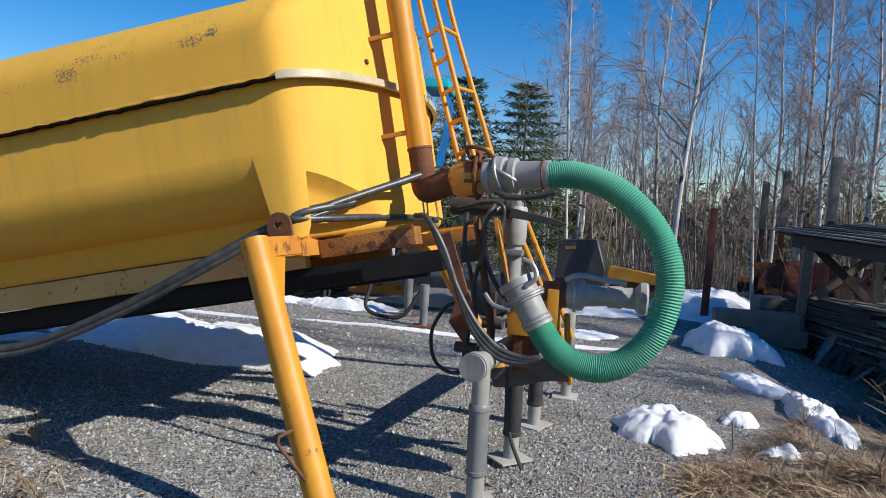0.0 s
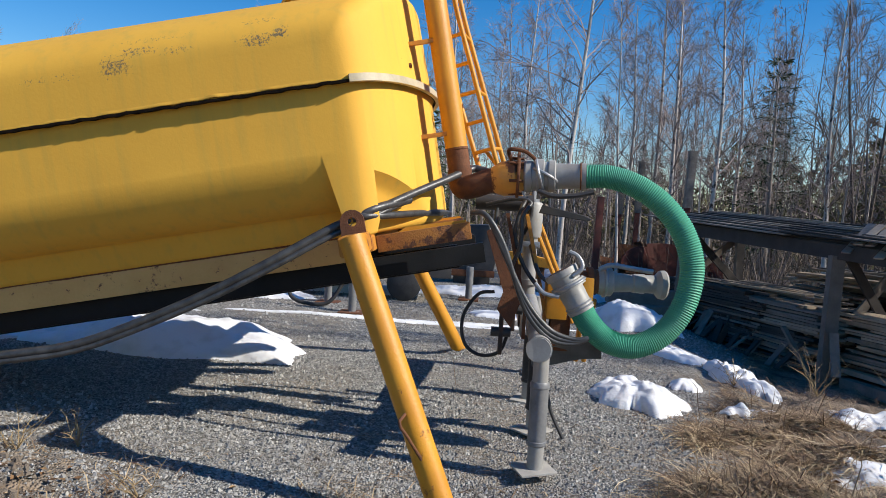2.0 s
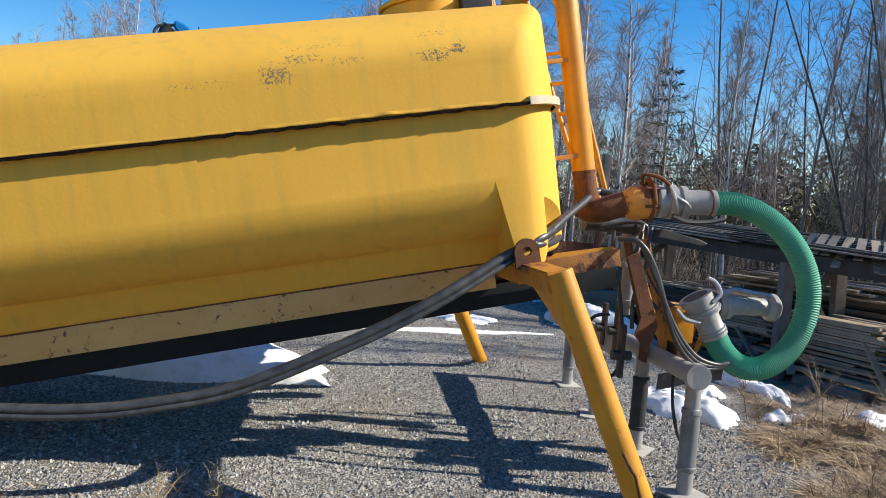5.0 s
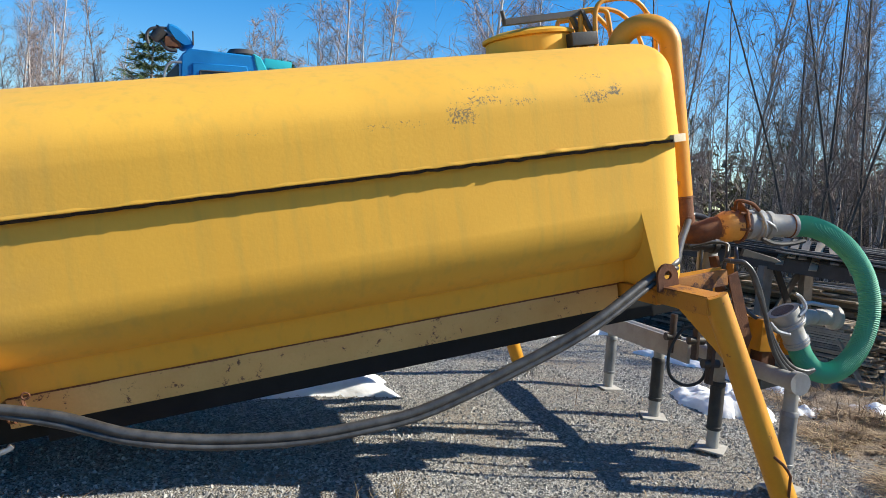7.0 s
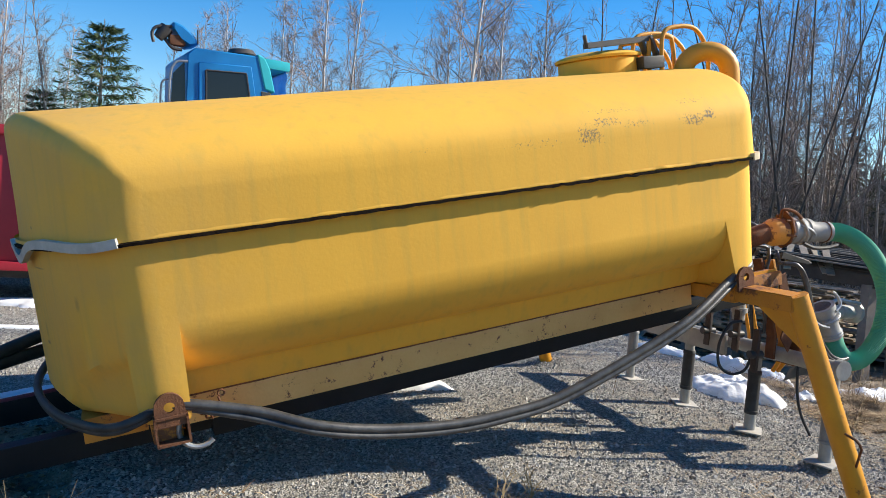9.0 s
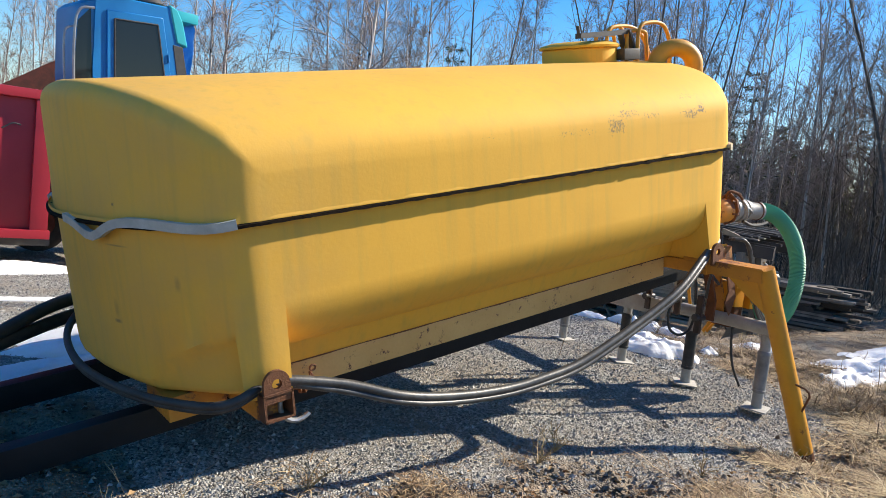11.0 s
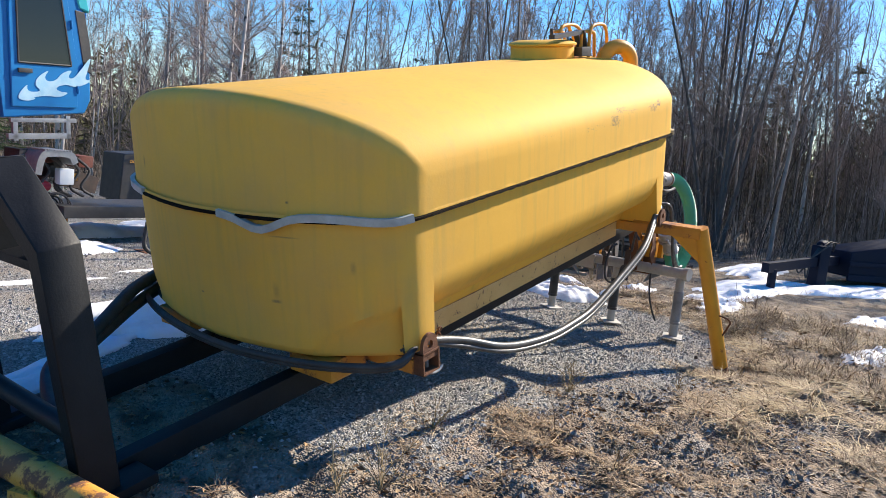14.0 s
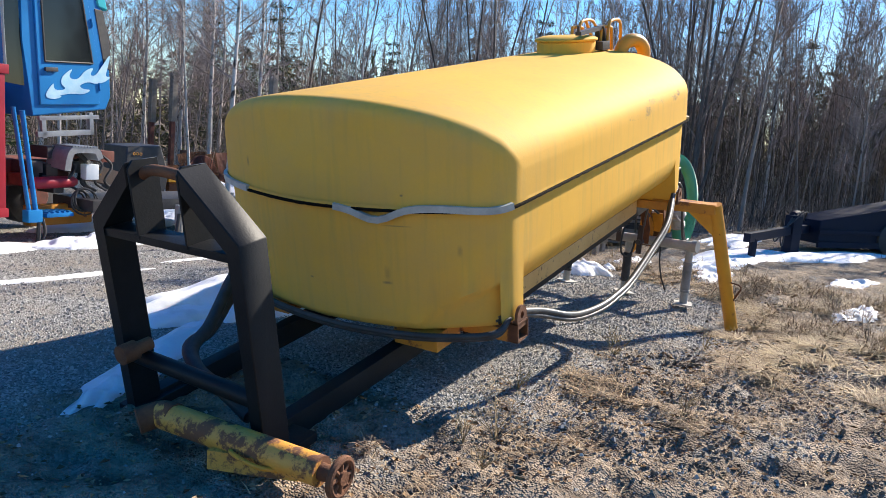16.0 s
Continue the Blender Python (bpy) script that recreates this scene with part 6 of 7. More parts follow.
def conifer(name, label, seed, height, width, layers, per, mat_n, material_t, sprays=30):
    """A spruce or pine: drooping boughs set with needle sprays."""
    r_ = np.random.default_rng(seed)
    tree = thing(name, label, "tree")
    tv, tf, cv, cf, nv, nf = [], [], [], [], [], []
    limb(tv, tf, [np.array((0, 0, height * k / 6)) for k in range(7)], [0.10 * (1 - k / 6.5) for k in range(7)], 7)
    for j in range(layers):
        f_ = 0.10 + 0.9 * j / layers
        z = height * f_
        L0 = width * (1 - f_) ** 0.8 * (0.75 + 0.4 * r_.random()) + 0.10
        for k in range(per):
            az = math.tau * (k + r_.random() * 0.8) / per + j
            d = np.array((math.cos(az), math.sin(az), 0.10 - 0.25 * (1 - f_)))
            br = wander(r_, (0, 0, z), d, L0 * (0.7 + 0.5 * r_.random()), 4, 0.06, 0.03)
            limb(cv, cf, br, [0.014, 0.011, 0.008, 0.005, 0.002], 3)
            for q in range(sprays):
                g_ = 0.06 + 0.94 * r_.random()
                i = min(3, int(g_ * 4))
                ps = br[i] + (br[i + 1] - br[i]) * (g_ * 4 - i)
                dd = d + r_.normal(0, 0.55, 3)
                dd[2] -= 0.25
                dd = dd / np.linalg.norm(dd)
                ll = 0.16 + 0.22 * r_.random() * (1.2 - f_)
                sd = np.cross(dd, r_.normal(0, 1, 3))
                sd = sd / (np.linalg.norm(sd) + 1e-9) * (0.008 + 0.009 * r_.random())
                b0 = len(nv)
                nv += [tuple(ps + sd * 0.3), tuple(ps + dd * ll * 0.5 + sd), tuple(ps + dd * ll), tuple(ps + dd * ll * 0.5 - sd)]
                nf.append((b0, b0 + 1, b0 + 2, b0 + 3))
    raw("trunk", tv, tf, material_t, tree, smooth=True)
    tagged(raw("bough", cv, cf, material_t, tree), kind="stuff")
    raw("needles", nv, nf, mat_n, tree)
    return tree


spruce = conifer("spruce_tree", "dark green spruce with drooping sparse boughs", 21, 6.6, 1.5, 15, 5, m_needle, m_bark2, 22)
spruce.matrix_world = pose(12.3, 17.3, rise(12.3, 17.3))
pine = conifer("pine_tree", "young green pine with dense needles", 22, 6.0, 2.1, 20, 9, m_needle2, m_bark2, 52)
pine.matrix_world = pose(-2.05, 25.1, rise(-2.05, 25.1)) @ Matrix.Diagonal((1.5, 1.5, 1.22, 1))
for x, y, s in ((-4.0, 26.0, 0.66), (2.1, 16.5, 0.75)):
    copy_thing(pine, pose(x, y, rise(x, y), 0, 0, 70 * s) @ Matrix.Diagonal((s, s, s, 1)))
for x, y, s in ((22.5, 13.0, 1.1), (27.0, 7.0, 1.2), (14.5, 24, 1.0), (19.5, 18.5, 0.9)):
    copy_thing(spruce, pose(x, y, rise(x, y), 0, 0, 130 * s) @ Matrix.Diagonal((s, s, s, 1)))

def along(f_):
    """A place on the wood's edge and the direction into the wood."""
    for a, b, L_ in spans:
        if f_ <= L_:
            break
        f_ -= L_
    e_ = a.lerp(b, min(1.0, f_ / L_))
    return e_, (e_ - Vector((-4.0, -6.0))).normalized()


def island_material(name, cols):
    m = bpy.data.materials.new(name)
    m.use_nodes = True
    nt = m.node_tree
    b = nt.nodes["Principled BSDF"]
    b.inputs["Roughness"].default_value = 0.9
    b.inputs["Specular IOR Level"].default_value = 0.15
    g_ = nt.nodes.new("ShaderNodeNewGeometry")
    cr = nt.nodes.new("ShaderNodeValToRGB")
    els = cr.color_ramp.elements
    while len(els) < len(cols):
        els.new(0.5)
    for k, c in enumerate(cols):
        els[k].position, els[k].color = k / (len(cols) - 1), (*c, 1)
    nt.links.new(g_.outputs["Random Per Island"], cr.inputs["Fac"])
    nt.links.new(cr.outputs["Color"], b.inputs["Base Color"])
    return m


m_thicket = island_material("thin grey stems", ((0.035, 0.028, 0.023), (0.10, 0.082, 0.068), (0.29, 0.25, 0.215)))
# far wood: conifers and bare crowns in depth, dense to the ground
fv, ff = [], []
r_ = np.random.default_rng(31)
for i in range(1900):
    f_ = r_.random() * whole if i < 900 else (0.1 + 0.6 * r_.random()) * whole if i > 1500 else (0.60 + 0.40 * r_.random()) * whole
    e_, inw = along(f_)
    p = e_ + inw * (17 + 34 * r_.random() if i < 1500 else 12 + 14 * r_.random())
    h, w = (3.6 + 2.8 * r_.random()) * (0.5 if i >= 1500 else 0.85 if p.x < 16 else 1.2 if p.y > 9 else 1.45), 1.2 + 1.1 * r_.random()
    z0 = rise(p.x, p.y) - 0.4
    n_ = 120
    f2 = r_.random(n_) ** 1.25
    az, rad = r_.random(n_) * math.tau, w * (1.05 - f2) * np.sqrt(r_.random(n_))
    fir = r_.random() < 0.55
    for k in range(n_):
        c = np.array((p.x + rad[k] * math.cos(az[k]), p.y + rad[k] * math.sin(az[k]), z0 + h * f2[k]))
        if fir:
            d1, d2 = np.array((math.cos(az[k]), math.sin(az[k]), -0.35)) * 0.34 + r_.normal(0, 0.10, 3), r_.normal(0, 0.11, 3)
        else:
            d1, d2 = r_.normal(0, 0.15, 3), r_.normal(0, 0.04, 3)
            d1[2] = abs(d1[2]) + 0.34
        b0 = len(fv)
        fv += [tuple(c - d1), tuple(c + d2), tuple(c + d1)]
        ff.append((b0, b0 + 1, b0 + 2))
m_farwood = island_material("distant mixed wood", ((0.06, 0.065, 0.028), (0.15, 0.145, 0.06), (0.17, 0.135, 0.105), (0.30, 0.25, 0.205)))
tagged(raw("far_woods", fv, ff, m_farwood), "distant dark green and brown mixed wood", "woods", kind="stuff")
# deeper birches behind the edge, with their fine spray of twigs
tv, tf, cv, cf = [], [], [], []
for i in range(560):
    f_ = (0.12 + 0.88 * r_.random()) * whole if i % 3 else (0.66 + 0.34 * r_.random()) * whole
    e_, inw = along(f_)
    if 0.30 < f_ / whole < 0.62 and r_.random() < 0.35:
        continue
    p = e_ + inw * (4 + 24 * r_.random() ** 1.2)
    h = (5.8 + 3.4 * r_.random()) * (1.0 if p.x < 15 else 1.4 if p.y < 9 else 1.22)
    st = wander(r_, (p.x, p.y, rise(p.x, p.y)), (r_.normal(0, 0.06), r_.normal(0, 0.06), 1), h, 6, 0.03, 0.03)
    limb(tv, tf, st, [0.042 * (1 - 0.9 * k / 6) + 0.003 for k in range(7)], 4)
    for k in range(20):
        g_ = 0.22 + 0.76 * r_.random()
        j = min(5, int(g_ * 6))
        s_ = st[j] + (st[j + 1] - st[j]) * (g_ * 6 - j)
        az = r_.random() * math.tau
        br = wander(r_, s_, (math.cos(az), math.sin(az), 1.0 + g_), h * (0.06 + 0.16 * (1 - g_)), 3, 0.15, 0.03)
        switch(cv, cf, r_, br, 0.018)
        for q in range(9):
            d = r_.normal(0, 0.5, 3) + np.array((0, 0, 0.6))
            o = br[q % 3] + (br[q % 3 + 1] - br[q % 3]) * r_.random()
            sliver(cv, cf, r_, o, o + d * h * 0.06, 0.012)
m_deepbark = island_material("mixed birch bark", ((0.12, 0.10, 0.088), (0.34, 0.30, 0.27), (0.62, 0.59, 0.55)))
tagged(raw("deep_birch_trunks", tv, tf, m_deepbark, smooth=True), "pale and grey birch trunks deeper in the wood", "woods", kind="stuff")
tagged(raw("deep_birch_twigs", cv, cf, m_twig), "fine brown birch twigs deeper in the wood", "woods", kind="stuff")
fv, ff = [], []
for i in range(5200):
    f_ = r_.random() * whole if i % 5 < 2 else (0.68 + 0.32 * r_.random()) * whole
    e_, inw = along(f_)
    if 0.36 < f_ / whole < 0.64 and r_.random() < 0.5:
        continue
    p = e_ + inw * (1 + 27 * r_.random())
    z0, h = rise(p.x, p.y), (1.6 + 3.2 * r_.random()) * (0.8 if p.x < 14 or p.y > 8 else 1.45)
    pts = wander(r_, (p.x, p.y, z0), (r_.normal(0, 0.07), r_.normal(0, 0.07), 1), h, 3, 0.06, 0.03)
    switch(fv, ff, r_, pts, 0.022)
    for k in range(18):
        s_ = pts[int(r_.random() * 3)]
        s_ = s_ + np.array((0, 0, h / 3 * r_.random()))
        d = np.array((r_.normal(0, 0.6), r_.normal(0, 0.6), 0.5 + 0.5 * r_.random()))
        sliver(fv, ff, r_, s_, s_ + d * (0.25 + 0.6 * r_.random()), 0.016)
tagged(raw("thicket", fv, ff, m_thicket), "dense thicket of thin bare grey-brown stems", "thicket", kind="stuff")
# undergrowth along the edge
fv, ff = [], []
for i in range(14000):
    f_ = r_.random() * whole if i % 2 else (0.5 + 0.5 * r_.random()) * whole
    for a, b, L_ in spans:
        if f_ <= L_:
            break
        f_ -= L_
    q = Vector((b - a)).normalized()
    p = a.lerp(b, f_ / L_) + Vector((-q.y, q.x)) * (-1.0 + 9 * r_.random())
    z0, h = rise(p.x, p.y), 0.4 + 2.0 * r_.random() ** 2
    switch(fv, ff, r_, wander(r_, (p.x, p.y, z0), (r_.normal(0, 0.35), r_.normal(0, 0.35), 1), h, 3, 0.14, -0.02), 0.014)
tagged(raw("undergrowth", fv, ff, island_material("pale dead stalks", ((0.07, 0.054, 0.043), (0.17, 0.135, 0.108), (0.44, 0.37, 0.30)))), "low bare brown undergrowth along the wood", "undergrowth", kind="stuff")


# ---- snow ----
def snow_material():
    m = bpy.data.materials.new("old granular snow")
    m.use_nodes = True
    nt = m.node_tree
    b = nt.nodes["Principled BSDF"]
    b.inputs["Roughness"].default_value = 0.6
    co = nt.nodes.new("ShaderNodeTexCoord")
    n1, n2 = nt.nodes.new("ShaderNodeTexNoise"), nt.nodes.new("ShaderNodeTexNoise")
    n1.inputs["Scale"].default_value, n1.inputs["Detail"].default_value = 3.5, 8
    n2.inputs["Scale"].default_value, n2.inputs["Detail"].default_value = 24, 6
    nt.links.new(co.outputs["Object"], n1.inputs["Vector"])
    nt.links.new(co.outputs["Object"], n2.inputs["Vector"])
    mr = nt.nodes.new("ShaderNodeMapRange")
    mr.inputs["From Min"].default_value, mr.inputs["From Max"].default_value = 0.52, 0.78
    nt.links.new(n1.outputs["Fac"], mr.inputs["Value"])
    mx = nt.nodes.new("ShaderNodeMix")
    mx.data_type = "RGBA"
    nt.links.new(mr.outputs[0], mx.inputs[0])
    mx.inputs[6].default_value, mx.inputs[7].default_value = (0.78, 0.785, 0.80, 1), (0.58, 0.57, 0.55, 1)
    nt.links.new(mx.outputs[2], b.inputs["Base Color"])
    bn = nt.nodes.new("ShaderNodeBump")
    bn.inputs["Strength"].default_value, bn.inputs["Distance"].default_value = 0.3, 0.02
    nt.links.new(n2.outputs["Fac"], bn.inputs["Height"])
    nt.links.new(bn.outputs[0], b.inputs["Normal"])
    return m


m_snow = snow_material()


def snow(x, y, rx, ry, turn, h, seed):
    """A melting patch: lumpy, thin at an uneven margin."""
    vs, fs, rings, spokes = [], [], 22, 80
    ca, sa = math.cos(radians(turn)), math.sin(radians(turn))
    crisp = 1.0 if max(rx, ry) < 1.0 else 0.35
    for i in range(rings + 1):
        for k in range(spokes):
            a = k * math.tau / spokes
            t = i / rings
            edge = 1 + t * (0.40 * noise.noise((math.cos(a) * 1.6 + seed, math.sin(a) * 1.6, seed)) + 0.20 * t * t * noise.noise((math.cos(a) * 3.2, math.sin(a) * 3.2 + seed, 1)) + (0.05 + 0.10 * crisp) * t ** 4 * noise.noise((math.cos(a) * 11, math.sin(a) * 11 + seed, 2)))
            px, py = rx * edge * t * math.cos(a), ry * edge * t * math.sin(a)
            wx, wy = x + px * ca - py * sa, y + px * sa + py * ca
            lump = 0.92 + 0.40 * noise.noise((wx * 1.7, wy * 1.7, seed)) + 0.34 * crisp * noise.noise((wx * 6, wy * 6, seed)) + 0.26 * crisp * noise.noise((wx * 14, wy * 14, seed))
            z = h * (1 - t ** 2.4) ** 0.8 * max(0.2, lump) + 0.02 * noise.noise((wx * 16, wy * 16, 2)) * (1 - t)
            vs.append((wx, wy, rise(wx, wy) + z - 0.012 * (i == rings) + 0.006))
    for i in range(rings):
        for k in range(spokes):
            a, b = i * spokes + k, i * spokes + (k + 1) % spokes
            fs.append((a, b, b + spokes, a + spokes))
    ob = raw("snow_patch", vs, fs, m_snow, smooth=True)
    return tagged(ob, "melting patch of old white snow on the ground", "snow", "snow patches")


for i, row in enumerate((
    (1.15, 3.85, 1.75, 0.72, -8, 0.31), (0.25, 3.72, 1.05, 0.44, 5, 0.15),
    (6.15, 2.75, 0.36, 0.62, 10, 0.17), (7.05, 5.05, 0.26, 0.5, 25, 0.10), (7.42, 3.9, 0.20, 0.68, 12, 0.17), (7.05, 2.5, 0.26, 0.12, 15, 0.03), (6.75, 3.35, 0.16, 0.2, 0, 0.08),
    (6.85, 7.5, 0.55, 1.05, 20, 0.34), (6.8, 12.4, 1.3, 1.9, 20, 0.45), (5.0, 7.6, 0.5, 0.35, 0, 0.06),
    (2.9, 6.28, 1.7, 0.07, 2, 0.03), (-0.8, 6.05, 1.5, 0.08, -2, 0.035), (4.7, 6.5, 1.2, 0.09, 4, 0.03),
    (-1.25, 2.80, 1.30, 0.20, 34, 0.07), (-1.0, 8.0, 1.2, 0.3, 0, 0.15), (0.9, 7.9, 0.9, 0.35, 6, 0.14), (3.9, 10.3, 0.9, 0.4, 10, 0.12), (2.2, 9.6, 1.3, 0.4, 0, 0.2), (4.6, 10.6, 1.2, 0.6, 0, 0.15),
    (9.2, 1.3, 1.5, 0.40, -8, 0.10), (7.9, 1.0, 0.8, 0.22, 0, 0.07), (11.3, 1.55, 2.0, 0.55, -8, 0.14), (13.2, 0.4, 2.2, 0.5, -25, 0.12), (14.0, 2.4, 2.0, 0.5, 0, 0.15),
    (9.7, -0.85, 0.8, 0.22, -12, 0.07), (6.6, -1.3, 0.6, 0.22, -10, 0.05), (12.5, -2.2, 1.0, 0.3, -20, 0.08), (8.1, 2.5, 0.35, 0.3, 0, 0.06))):
    snow(*row, 3.7 * i + 1)

# ---- loose stones, joined: too many to count ----
r_ = np.random.default_rng(41)
cube = np.array([(-1, -1, -0.7), (1, -1, -0.6), (1, 1, -0.7), (-1, 1, -0.6), (-0.7, -0.8, 0.8), (0.8, -0.6, 0.6), (0.6, 0.8, 0.8), (-0.8, 0.7, 0.55)])
cf_ = [(0, 3, 2, 1), (4, 5, 6, 7), (0, 1, 5, 4), (1, 2, 6, 5), (2, 3, 7, 6), (3, 0, 4, 7)]
chip = np.array([(-1, -0.8, -0.5), (1, -0.9, -0.5), (0.9, 0.9, -0.5), (-0.9, 1, -0.5), (-0.45, -0.1, 0.75), (0.5, 0.15, 0.65)])
chip_f = [(0, 1, 5, 4), (1, 2, 5), (2, 3, 4, 5), (3, 0, 4)]


def stones(name, count, x0, x1, y0, y1, s0, s1, seed):
    r2 = np.random.default_rng(seed)
    vs, fs = [], []
    for _ in range(count):
        x, y = x0 + (x1 - x0) * r2.random(), y0 + (y1 - y0) * r2.random()
        if r2.random() < grassy(x, y) * (0.93 if x > 4.2 else 0.62 if x > -0.4 else 0.96):
            continue
        s = s0 + (s1 - s0) * r2.random() ** 3
        a = r2.random() * math.tau
        c, n_ = math.cos(a), math.sin(a)
        q = chip * (s * (0.6 + 0.6 * r2.random(3))) * (1 + 0.25 * r2.normal(0, 1, (6, 3)))
        z = rise(x, y) + s * 0.25
        b0 = len(vs)
        vs += [(x + u * c - v * n_, y + u * n_ + v * c, z + w) for u, v, w in q.tolist()]
        fs += [tuple(b0 + k for k in f_) for f_ in chip_f]
    return tagged(raw(name, vs, fs, m_stones), "loose grey crushed stones strewn over the yard", "gravel", kind="stuff")


def stone_material():
    m = bpy.data.materials.new("mixed crushed stone")
    m.use_nodes = True
    nt = m.node_tree
    b = nt.nodes["Principled BSDF"]
    b.inputs["Roughness"].default_value = 0.85
    g_ = nt.nodes.new("ShaderNodeNewGeometry")
    cr = nt.nodes.new("ShaderNodeValToRGB")
    cr.color_ramp.elements[0].color, cr.color_ramp.elements[1].color = (0.14, 0.14, 0.135, 1), (0.44, 0.43, 0.40, 1)
    e = cr.color_ramp.elements.new(0.5)
    e.color = (0.235, 0.23, 0.22, 1)
    nt.links.new(g_.outputs["Random Per Island"], cr.inputs["Fac"])
    nt.links.new(cr.outputs["Color"], b.inputs["Base Color"])
    return m


m_stones = stone_material()
stones("gravel", 105000, -3.5, 6.8, -1.9, 4.5, 0.005, 0.017, 51)
stones("gravel", 18000, -3.0, 9.0, 4.5, 11.0, 0.008, 0.022, 52)
stones("gravel", 350, -3.0, 9.0, -1.5, 8.0, 0.014, 0.025, 53)
stones("gravel", 900, 4.15, 4.95, 3.75, 4.4, 0.008, 0.022, 54)


# ---- clods of dark soil thrown up in the grass ----
vs, fs = [], []
for _ in range(11000):
    x, y = -2.0 + 8.5 * r_.random(), -2.3 + 2.9 * r_.random()
    heap = noise.noise((x * 1.3, y * 1.3, 21)) + 0.4 * noise.noise((x * 4, y * 4, 22))
    if r_.random() > grassy(x, y) * (0.10 + 1.9 * max(0.0, heap)):
        continue
    s = 0.004 + 0.017 * r_.random() ** 3
    q = cube * (s * (0.6 + 0.7 * r_.random(3))) * (1 + 0.3 * r_.normal(0, 1, (8, 3)))
    a = r_.random() * math.tau
    c, n_ = math.cos(a), math.sin(a)
    z = rise(x, y) + s * 0.35 + 0.05 * max(0.0, heap) * r_.random()
    b0 = len(vs)
    vs += [(x + u * c - v * n_, y + u * n_ + v * c, z + w) for u, v, w in q.tolist()]
    fs += [tuple(b0 + k for k in f_) for f_ in cf_]
m_clod = mat("dark damp soil clods", (0.10, 0.08, 0.064), 0.95, second=(0.20, 0.165, 0.13), scale=3, bump=0.5, bump_scale=70)
tagged(raw("soil_clods", vs, fs, m_clod), "dark crumbled soil clods among the dry grass", "soil", kind="stuff")


# ---- dead leaves, joined: nobody could count them ----
vs, fs = [], []
for _ in range(15000):
    x, y = -3.2 + 11.5 * r_.random(), -2.4 + 4.6 * r_.random()
    if r_.random() > grassy(x, y) * (0.25 + 1.1 * max(0.0, noise.noise((x * 1.1, y * 1.1, 31)))):
        continue
    s, a = 0.010 + 0.016 * r_.random(), r_.random() * math.tau
    c, n_ = math.cos(a), math.sin(a)
    z, curl = rise(x, y) + 0.008 + 0.02 * r_.random(), 0.2 + 0.9 * r_.random()
    b0 = len(vs)
    for u, v, w in ((-1.3, 0, 0.2), (-0.2, -0.7, curl), (1.2, 0, 0.3 * curl), (-0.1, 0.7, curl * r_.random()), (0, 0, 0)):
        vs.append((x + s * (u * c - v * n_), y + s * (u * n_ + v * c), z + s * w))
    fs += [(b0, b0 + 1, b0 + 4), (b0 + 1, b0 + 2, b0 + 4), (b0 + 2, b0 + 3, b0 + 4), (b0 + 3, b0, b0 + 4)]
m_leaf = island_material("withered leaves", ((0.07, 0.045, 0.03), (0.17, 0.095, 0.05), (0.30, 0.19, 0.10), (0.40, 0.30, 0.19)))
tagged(raw("dead_leaves", vs, fs, m_leaf), "withered brown leaves strewn over the soil", "leaves", kind="stuff")


# ---- dry grass, joined: nobody could count it ----
def grass(name, count, spots, seed, l0, l1, flat, material, label):
    r2 = np.random.default_rng(seed)
    vs, fs = [], []
    made = tries = 0
    while made < count and tries < count * 12:
        tries += 1
        x0, x1, y0, y1 = spots[int(r2.random() * len(spots))]
        x, y = x0 + (x1 - x0) * r2.random(), y0 + (y1 - y0) * r2.random()
        clump = noise.noise((x * 1.6, y * 1.6, 4)) + 0.5 * noise.noise((x * 4.5, y * 4.5, 7))
        thick = 0.35 if x > 4.0 else -0.04
        if x < -0.4 and r2.random() > 0.2:
            continue
        if r2.random() > grassy(x, y) * (thick + 2.2 * clump) + 0.012:
            continue
        made += 1
        L_ = (l0 + (l1 - l0) * r2.random() ** 2) * (0.62 if x < 2.3 else 1.0)
        a = r2.random() * math.tau + 1.2 * noise.noise((x * 0.9, y * 0.9, 1))
        up = flat * r2.random() ** 2 + 0.04
        d = np.array((math.cos(a), math.sin(a), up))
        d = d / np.linalg.norm(d)
        w = 0.0016 + 0.0022 * r2.random()
        sx, sy = -math.sin(a) * w, math.cos(a) * w
        z = rise(x, y) + 0.004 + 0.06 * max(0.0, clump) * r2.random()
        p1 = np.array((x, y, z)) + d * L_ * 0.55
        p2 = p1 + (d + np.array((0.3 * r2.normal(), 0.3 * r2.normal(), -0.25))) * L_ * 0.5
        p2[2] = max(p2[2], rise(x, y) + 0.004)
        b0 = len(vs)
        vs += [(x - sx, y - sy, z), (x + sx, y + sy, z), (p1[0] + sx, p1[1] + sy, p1[2]), (p1[0] - sx, p1[1] - sy, p1[2] + 0.001), (p2[0], p2[1], p2[2])]
        fs += [(b0, b0 + 1, b0 + 2, b0 + 3), (b0 + 3, b0 + 2, b0 + 4)]
    return tagged(raw(name, vs, fs, material), label, "grass", kind="stuff")


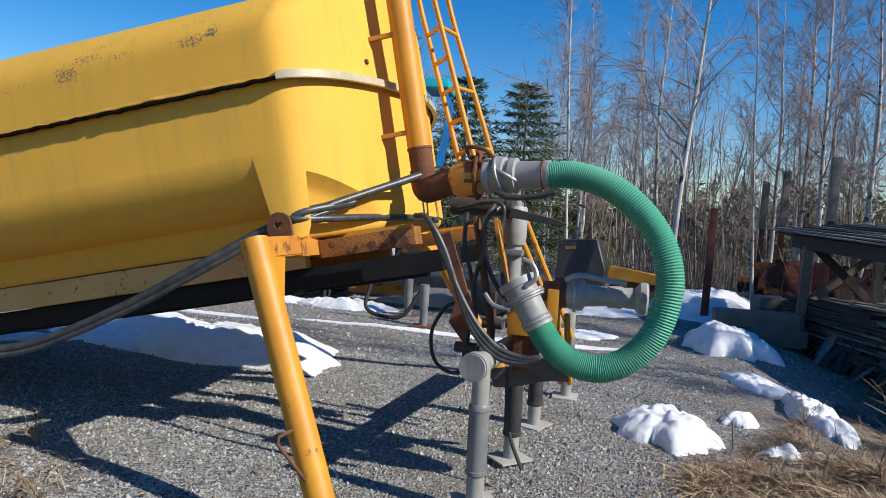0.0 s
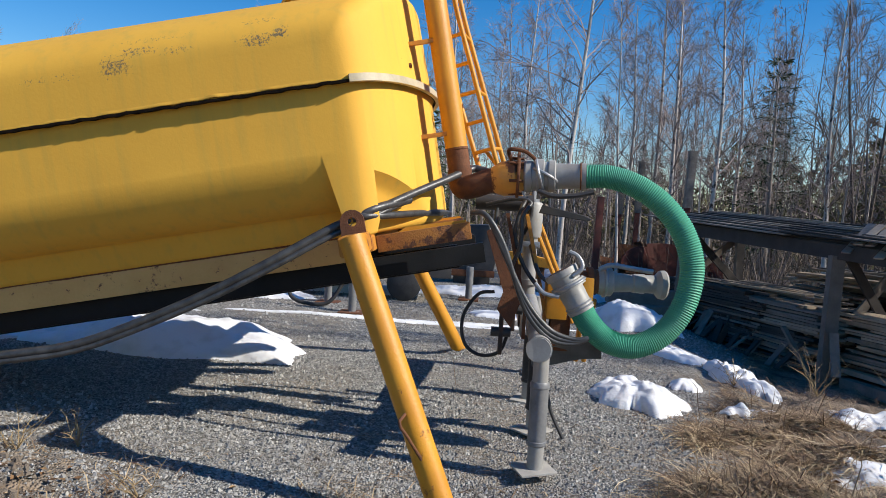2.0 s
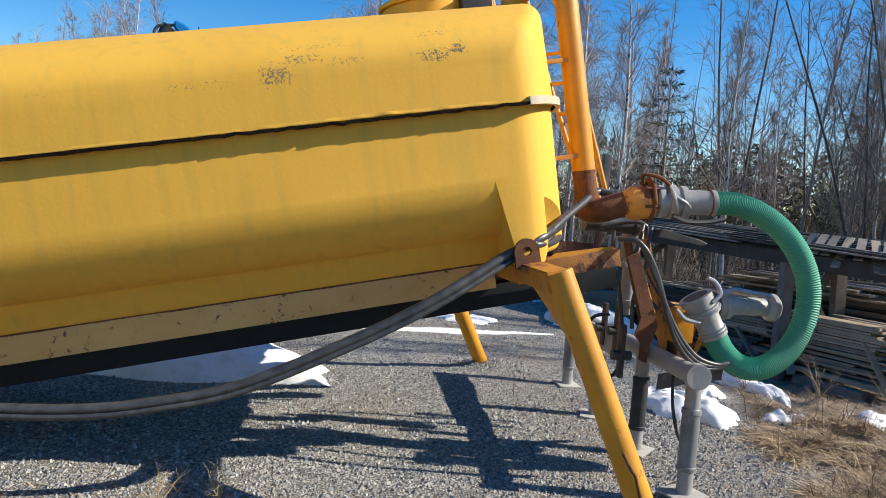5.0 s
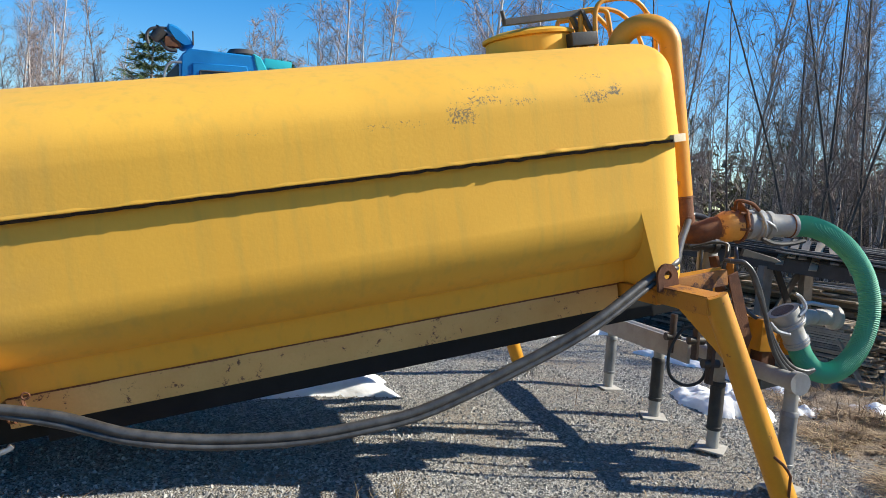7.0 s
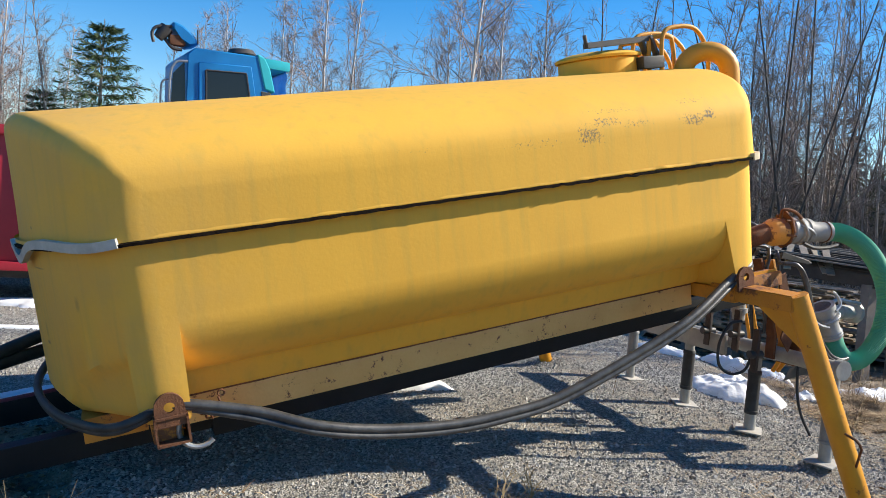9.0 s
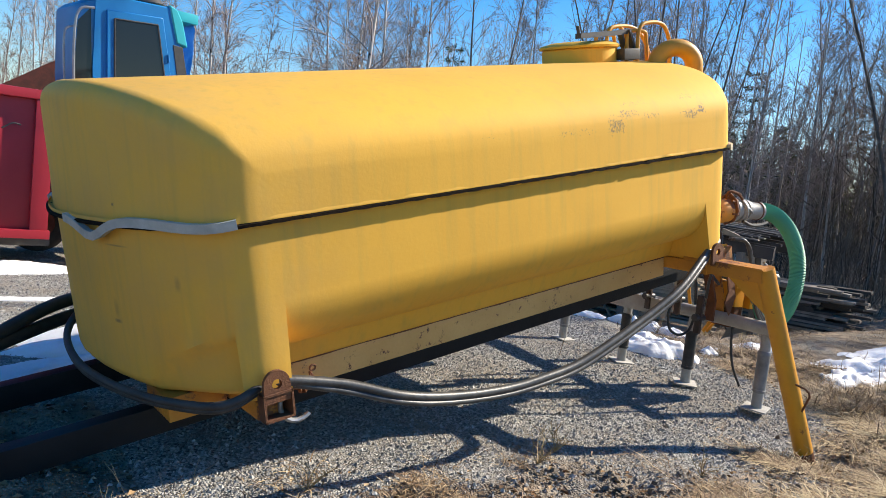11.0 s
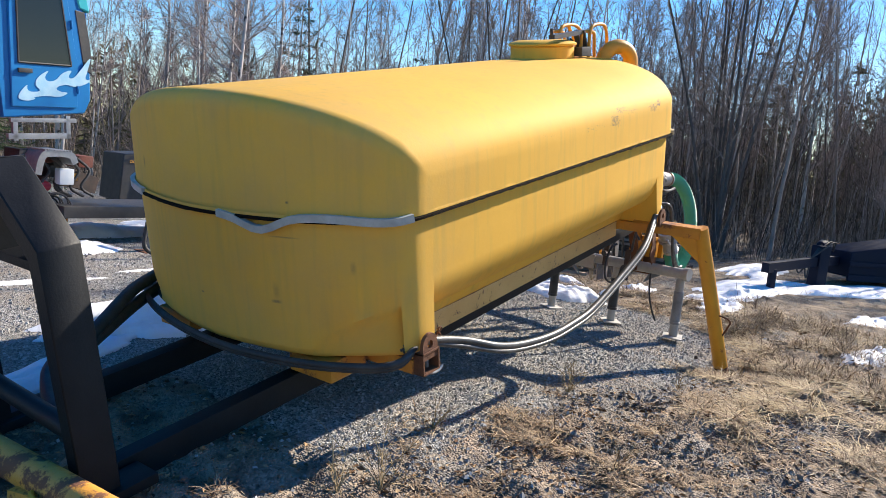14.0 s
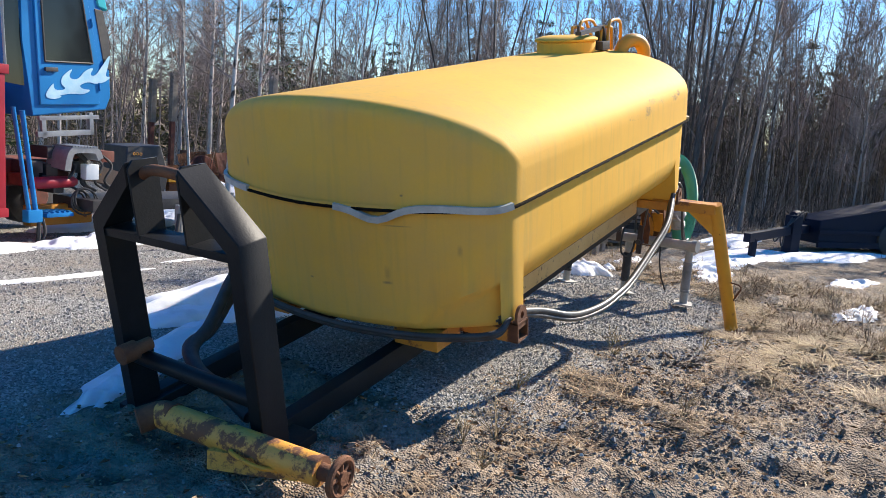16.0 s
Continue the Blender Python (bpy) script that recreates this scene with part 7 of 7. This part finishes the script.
def straw_material():
    m = bpy.data.materials.new("matted dry straw")
    m.use_nodes = True
    nt = m.node_tree
    b = nt.nodes["Principled BSDF"]
    b.inputs["Roughness"].default_value = 0.75
    g_ = nt.nodes.new("ShaderNodeNewGeometry")
    cr = nt.nodes.new("ShaderNodeValToRGB")
    cr.color_ramp.elements[0].color, cr.color_ramp.elements[1].color = (0.055, 0.036, 0.022, 1), (0.56, 0.42, 0.25, 1)
    e = cr.color_ramp.elements.new(0.55)
    e.color = (0.22, 0.135, 0.075, 1)
    nt.links.new(g_.outputs["Random Per Island"], cr.inputs["Fac"])
    nt.links.new(cr.outputs["Color"], b.inputs["Base Color"])
    return m


m_strawmix = straw_material()
m_strawpale = island_material("pale bleached straw", ((0.34, 0.24, 0.13), (0.56, 0.44, 0.27), (0.72, 0.60, 0.40)))
NEAR = [(-2.2, 5.5, -2.4, 0.6), (4.0, 9.0, -2.5, 3.0), (6.0, 8.6, 0.2, 2.6), (-1.5, 5.0, -1.4, 0.5)]
grass("dry_grass", 62000, NEAR, 61, 0.06, 0.26, 0.55, m_strawmix, "matted dry yellow grass over dark soil")
grass("dry_grass", 14000, [(5.5, 16, -5, 4), (4, 12, 3, 14)], 62, 0.10, 0.32, 0.7, m_strawmix, "matted dry yellow grass at the yard's edge")
grass("dry_grass", 30000, [(-4.5, 10, -7.5, -1.9)], 64, 0.08, 0.3, 0.6, m_strawmix, "matted dry yellow grass beside the yard")
grass("dry_grass", 9000, [(4.4, 6.4, -1.9, -0.35), (6.0, 8.5, -1.6, 0.6)], 65, 0.12, 0.34, 1.3, m_strawmix, "pale standing tufts of dry grass by the leg")
grass("dry_straw", 5600, [(3.3, 6.2, -1.7, 0.0), (5.6, 8.5, -1.6, 1.8), (2.3, 4.8, -2.0, -0.9)], 66, 0.22, 0.55, 0.22, m_strawpale, "long pale straws lying matted over the soil")
grass("dry_stalks", 420, NEAR, 63, 0.2, 0.5, 3.0, m_strawmix, "thin upright dead stalks")


def weed(x, y, h, seed, n=9):
    """A dead weed with forked stalks."""
    r2 = np.random.default_rng(seed)
    vs, fs = [], []
    for _ in range(n):
        st = wander(r2, (0, 0, 0), (r2.normal(0, 0.5), r2.normal(0, 0.5), 1), h * (0.5 + 0.6 * r2.random()), 5, 0.18, -0.02)
        limb(vs, fs, st, [0.004, 0.0035, 0.003, 0.0025, 0.002, 0.001], 3)
        for k in range(4):
            limb(vs, fs, wander(r2, st[2 + k % 3], (r2.normal(0, 0.6), r2.normal(0, 0.6), 0.6), h * 0.22, 2, 0.2, -0.05), [0.002, 0.0015, 0.001], 3)
    w_ = thing("dead_weed", "dry dead weed standing on the gravel", "weed", pose(x, y, rise(x, y)), group="dead weeds")
    raw("stalk_tuft", vs, fs, m_straw, w_)


for i, (x, y, h) in enumerate(((2.25, 0.30, 0.30), (1.95, 0.15, 0.28), (-0.55, -0.10, 0.55), (-0.8, 0.0, 0.35), (-1.1, -0.35, 0.25), (0.3, 0.25, 0.25), (3.0, -0.4, 0.25), (4.55, -0.45, 0.25), (7.3, 3.6, 0.4), (8.0, 3.3, 0.6), (8.8, 3.2, 0.5), (0.9, -0.9, 0.2), (4.7, -0.15, 0.2))):
    weed(x, y, h, 80 + i)
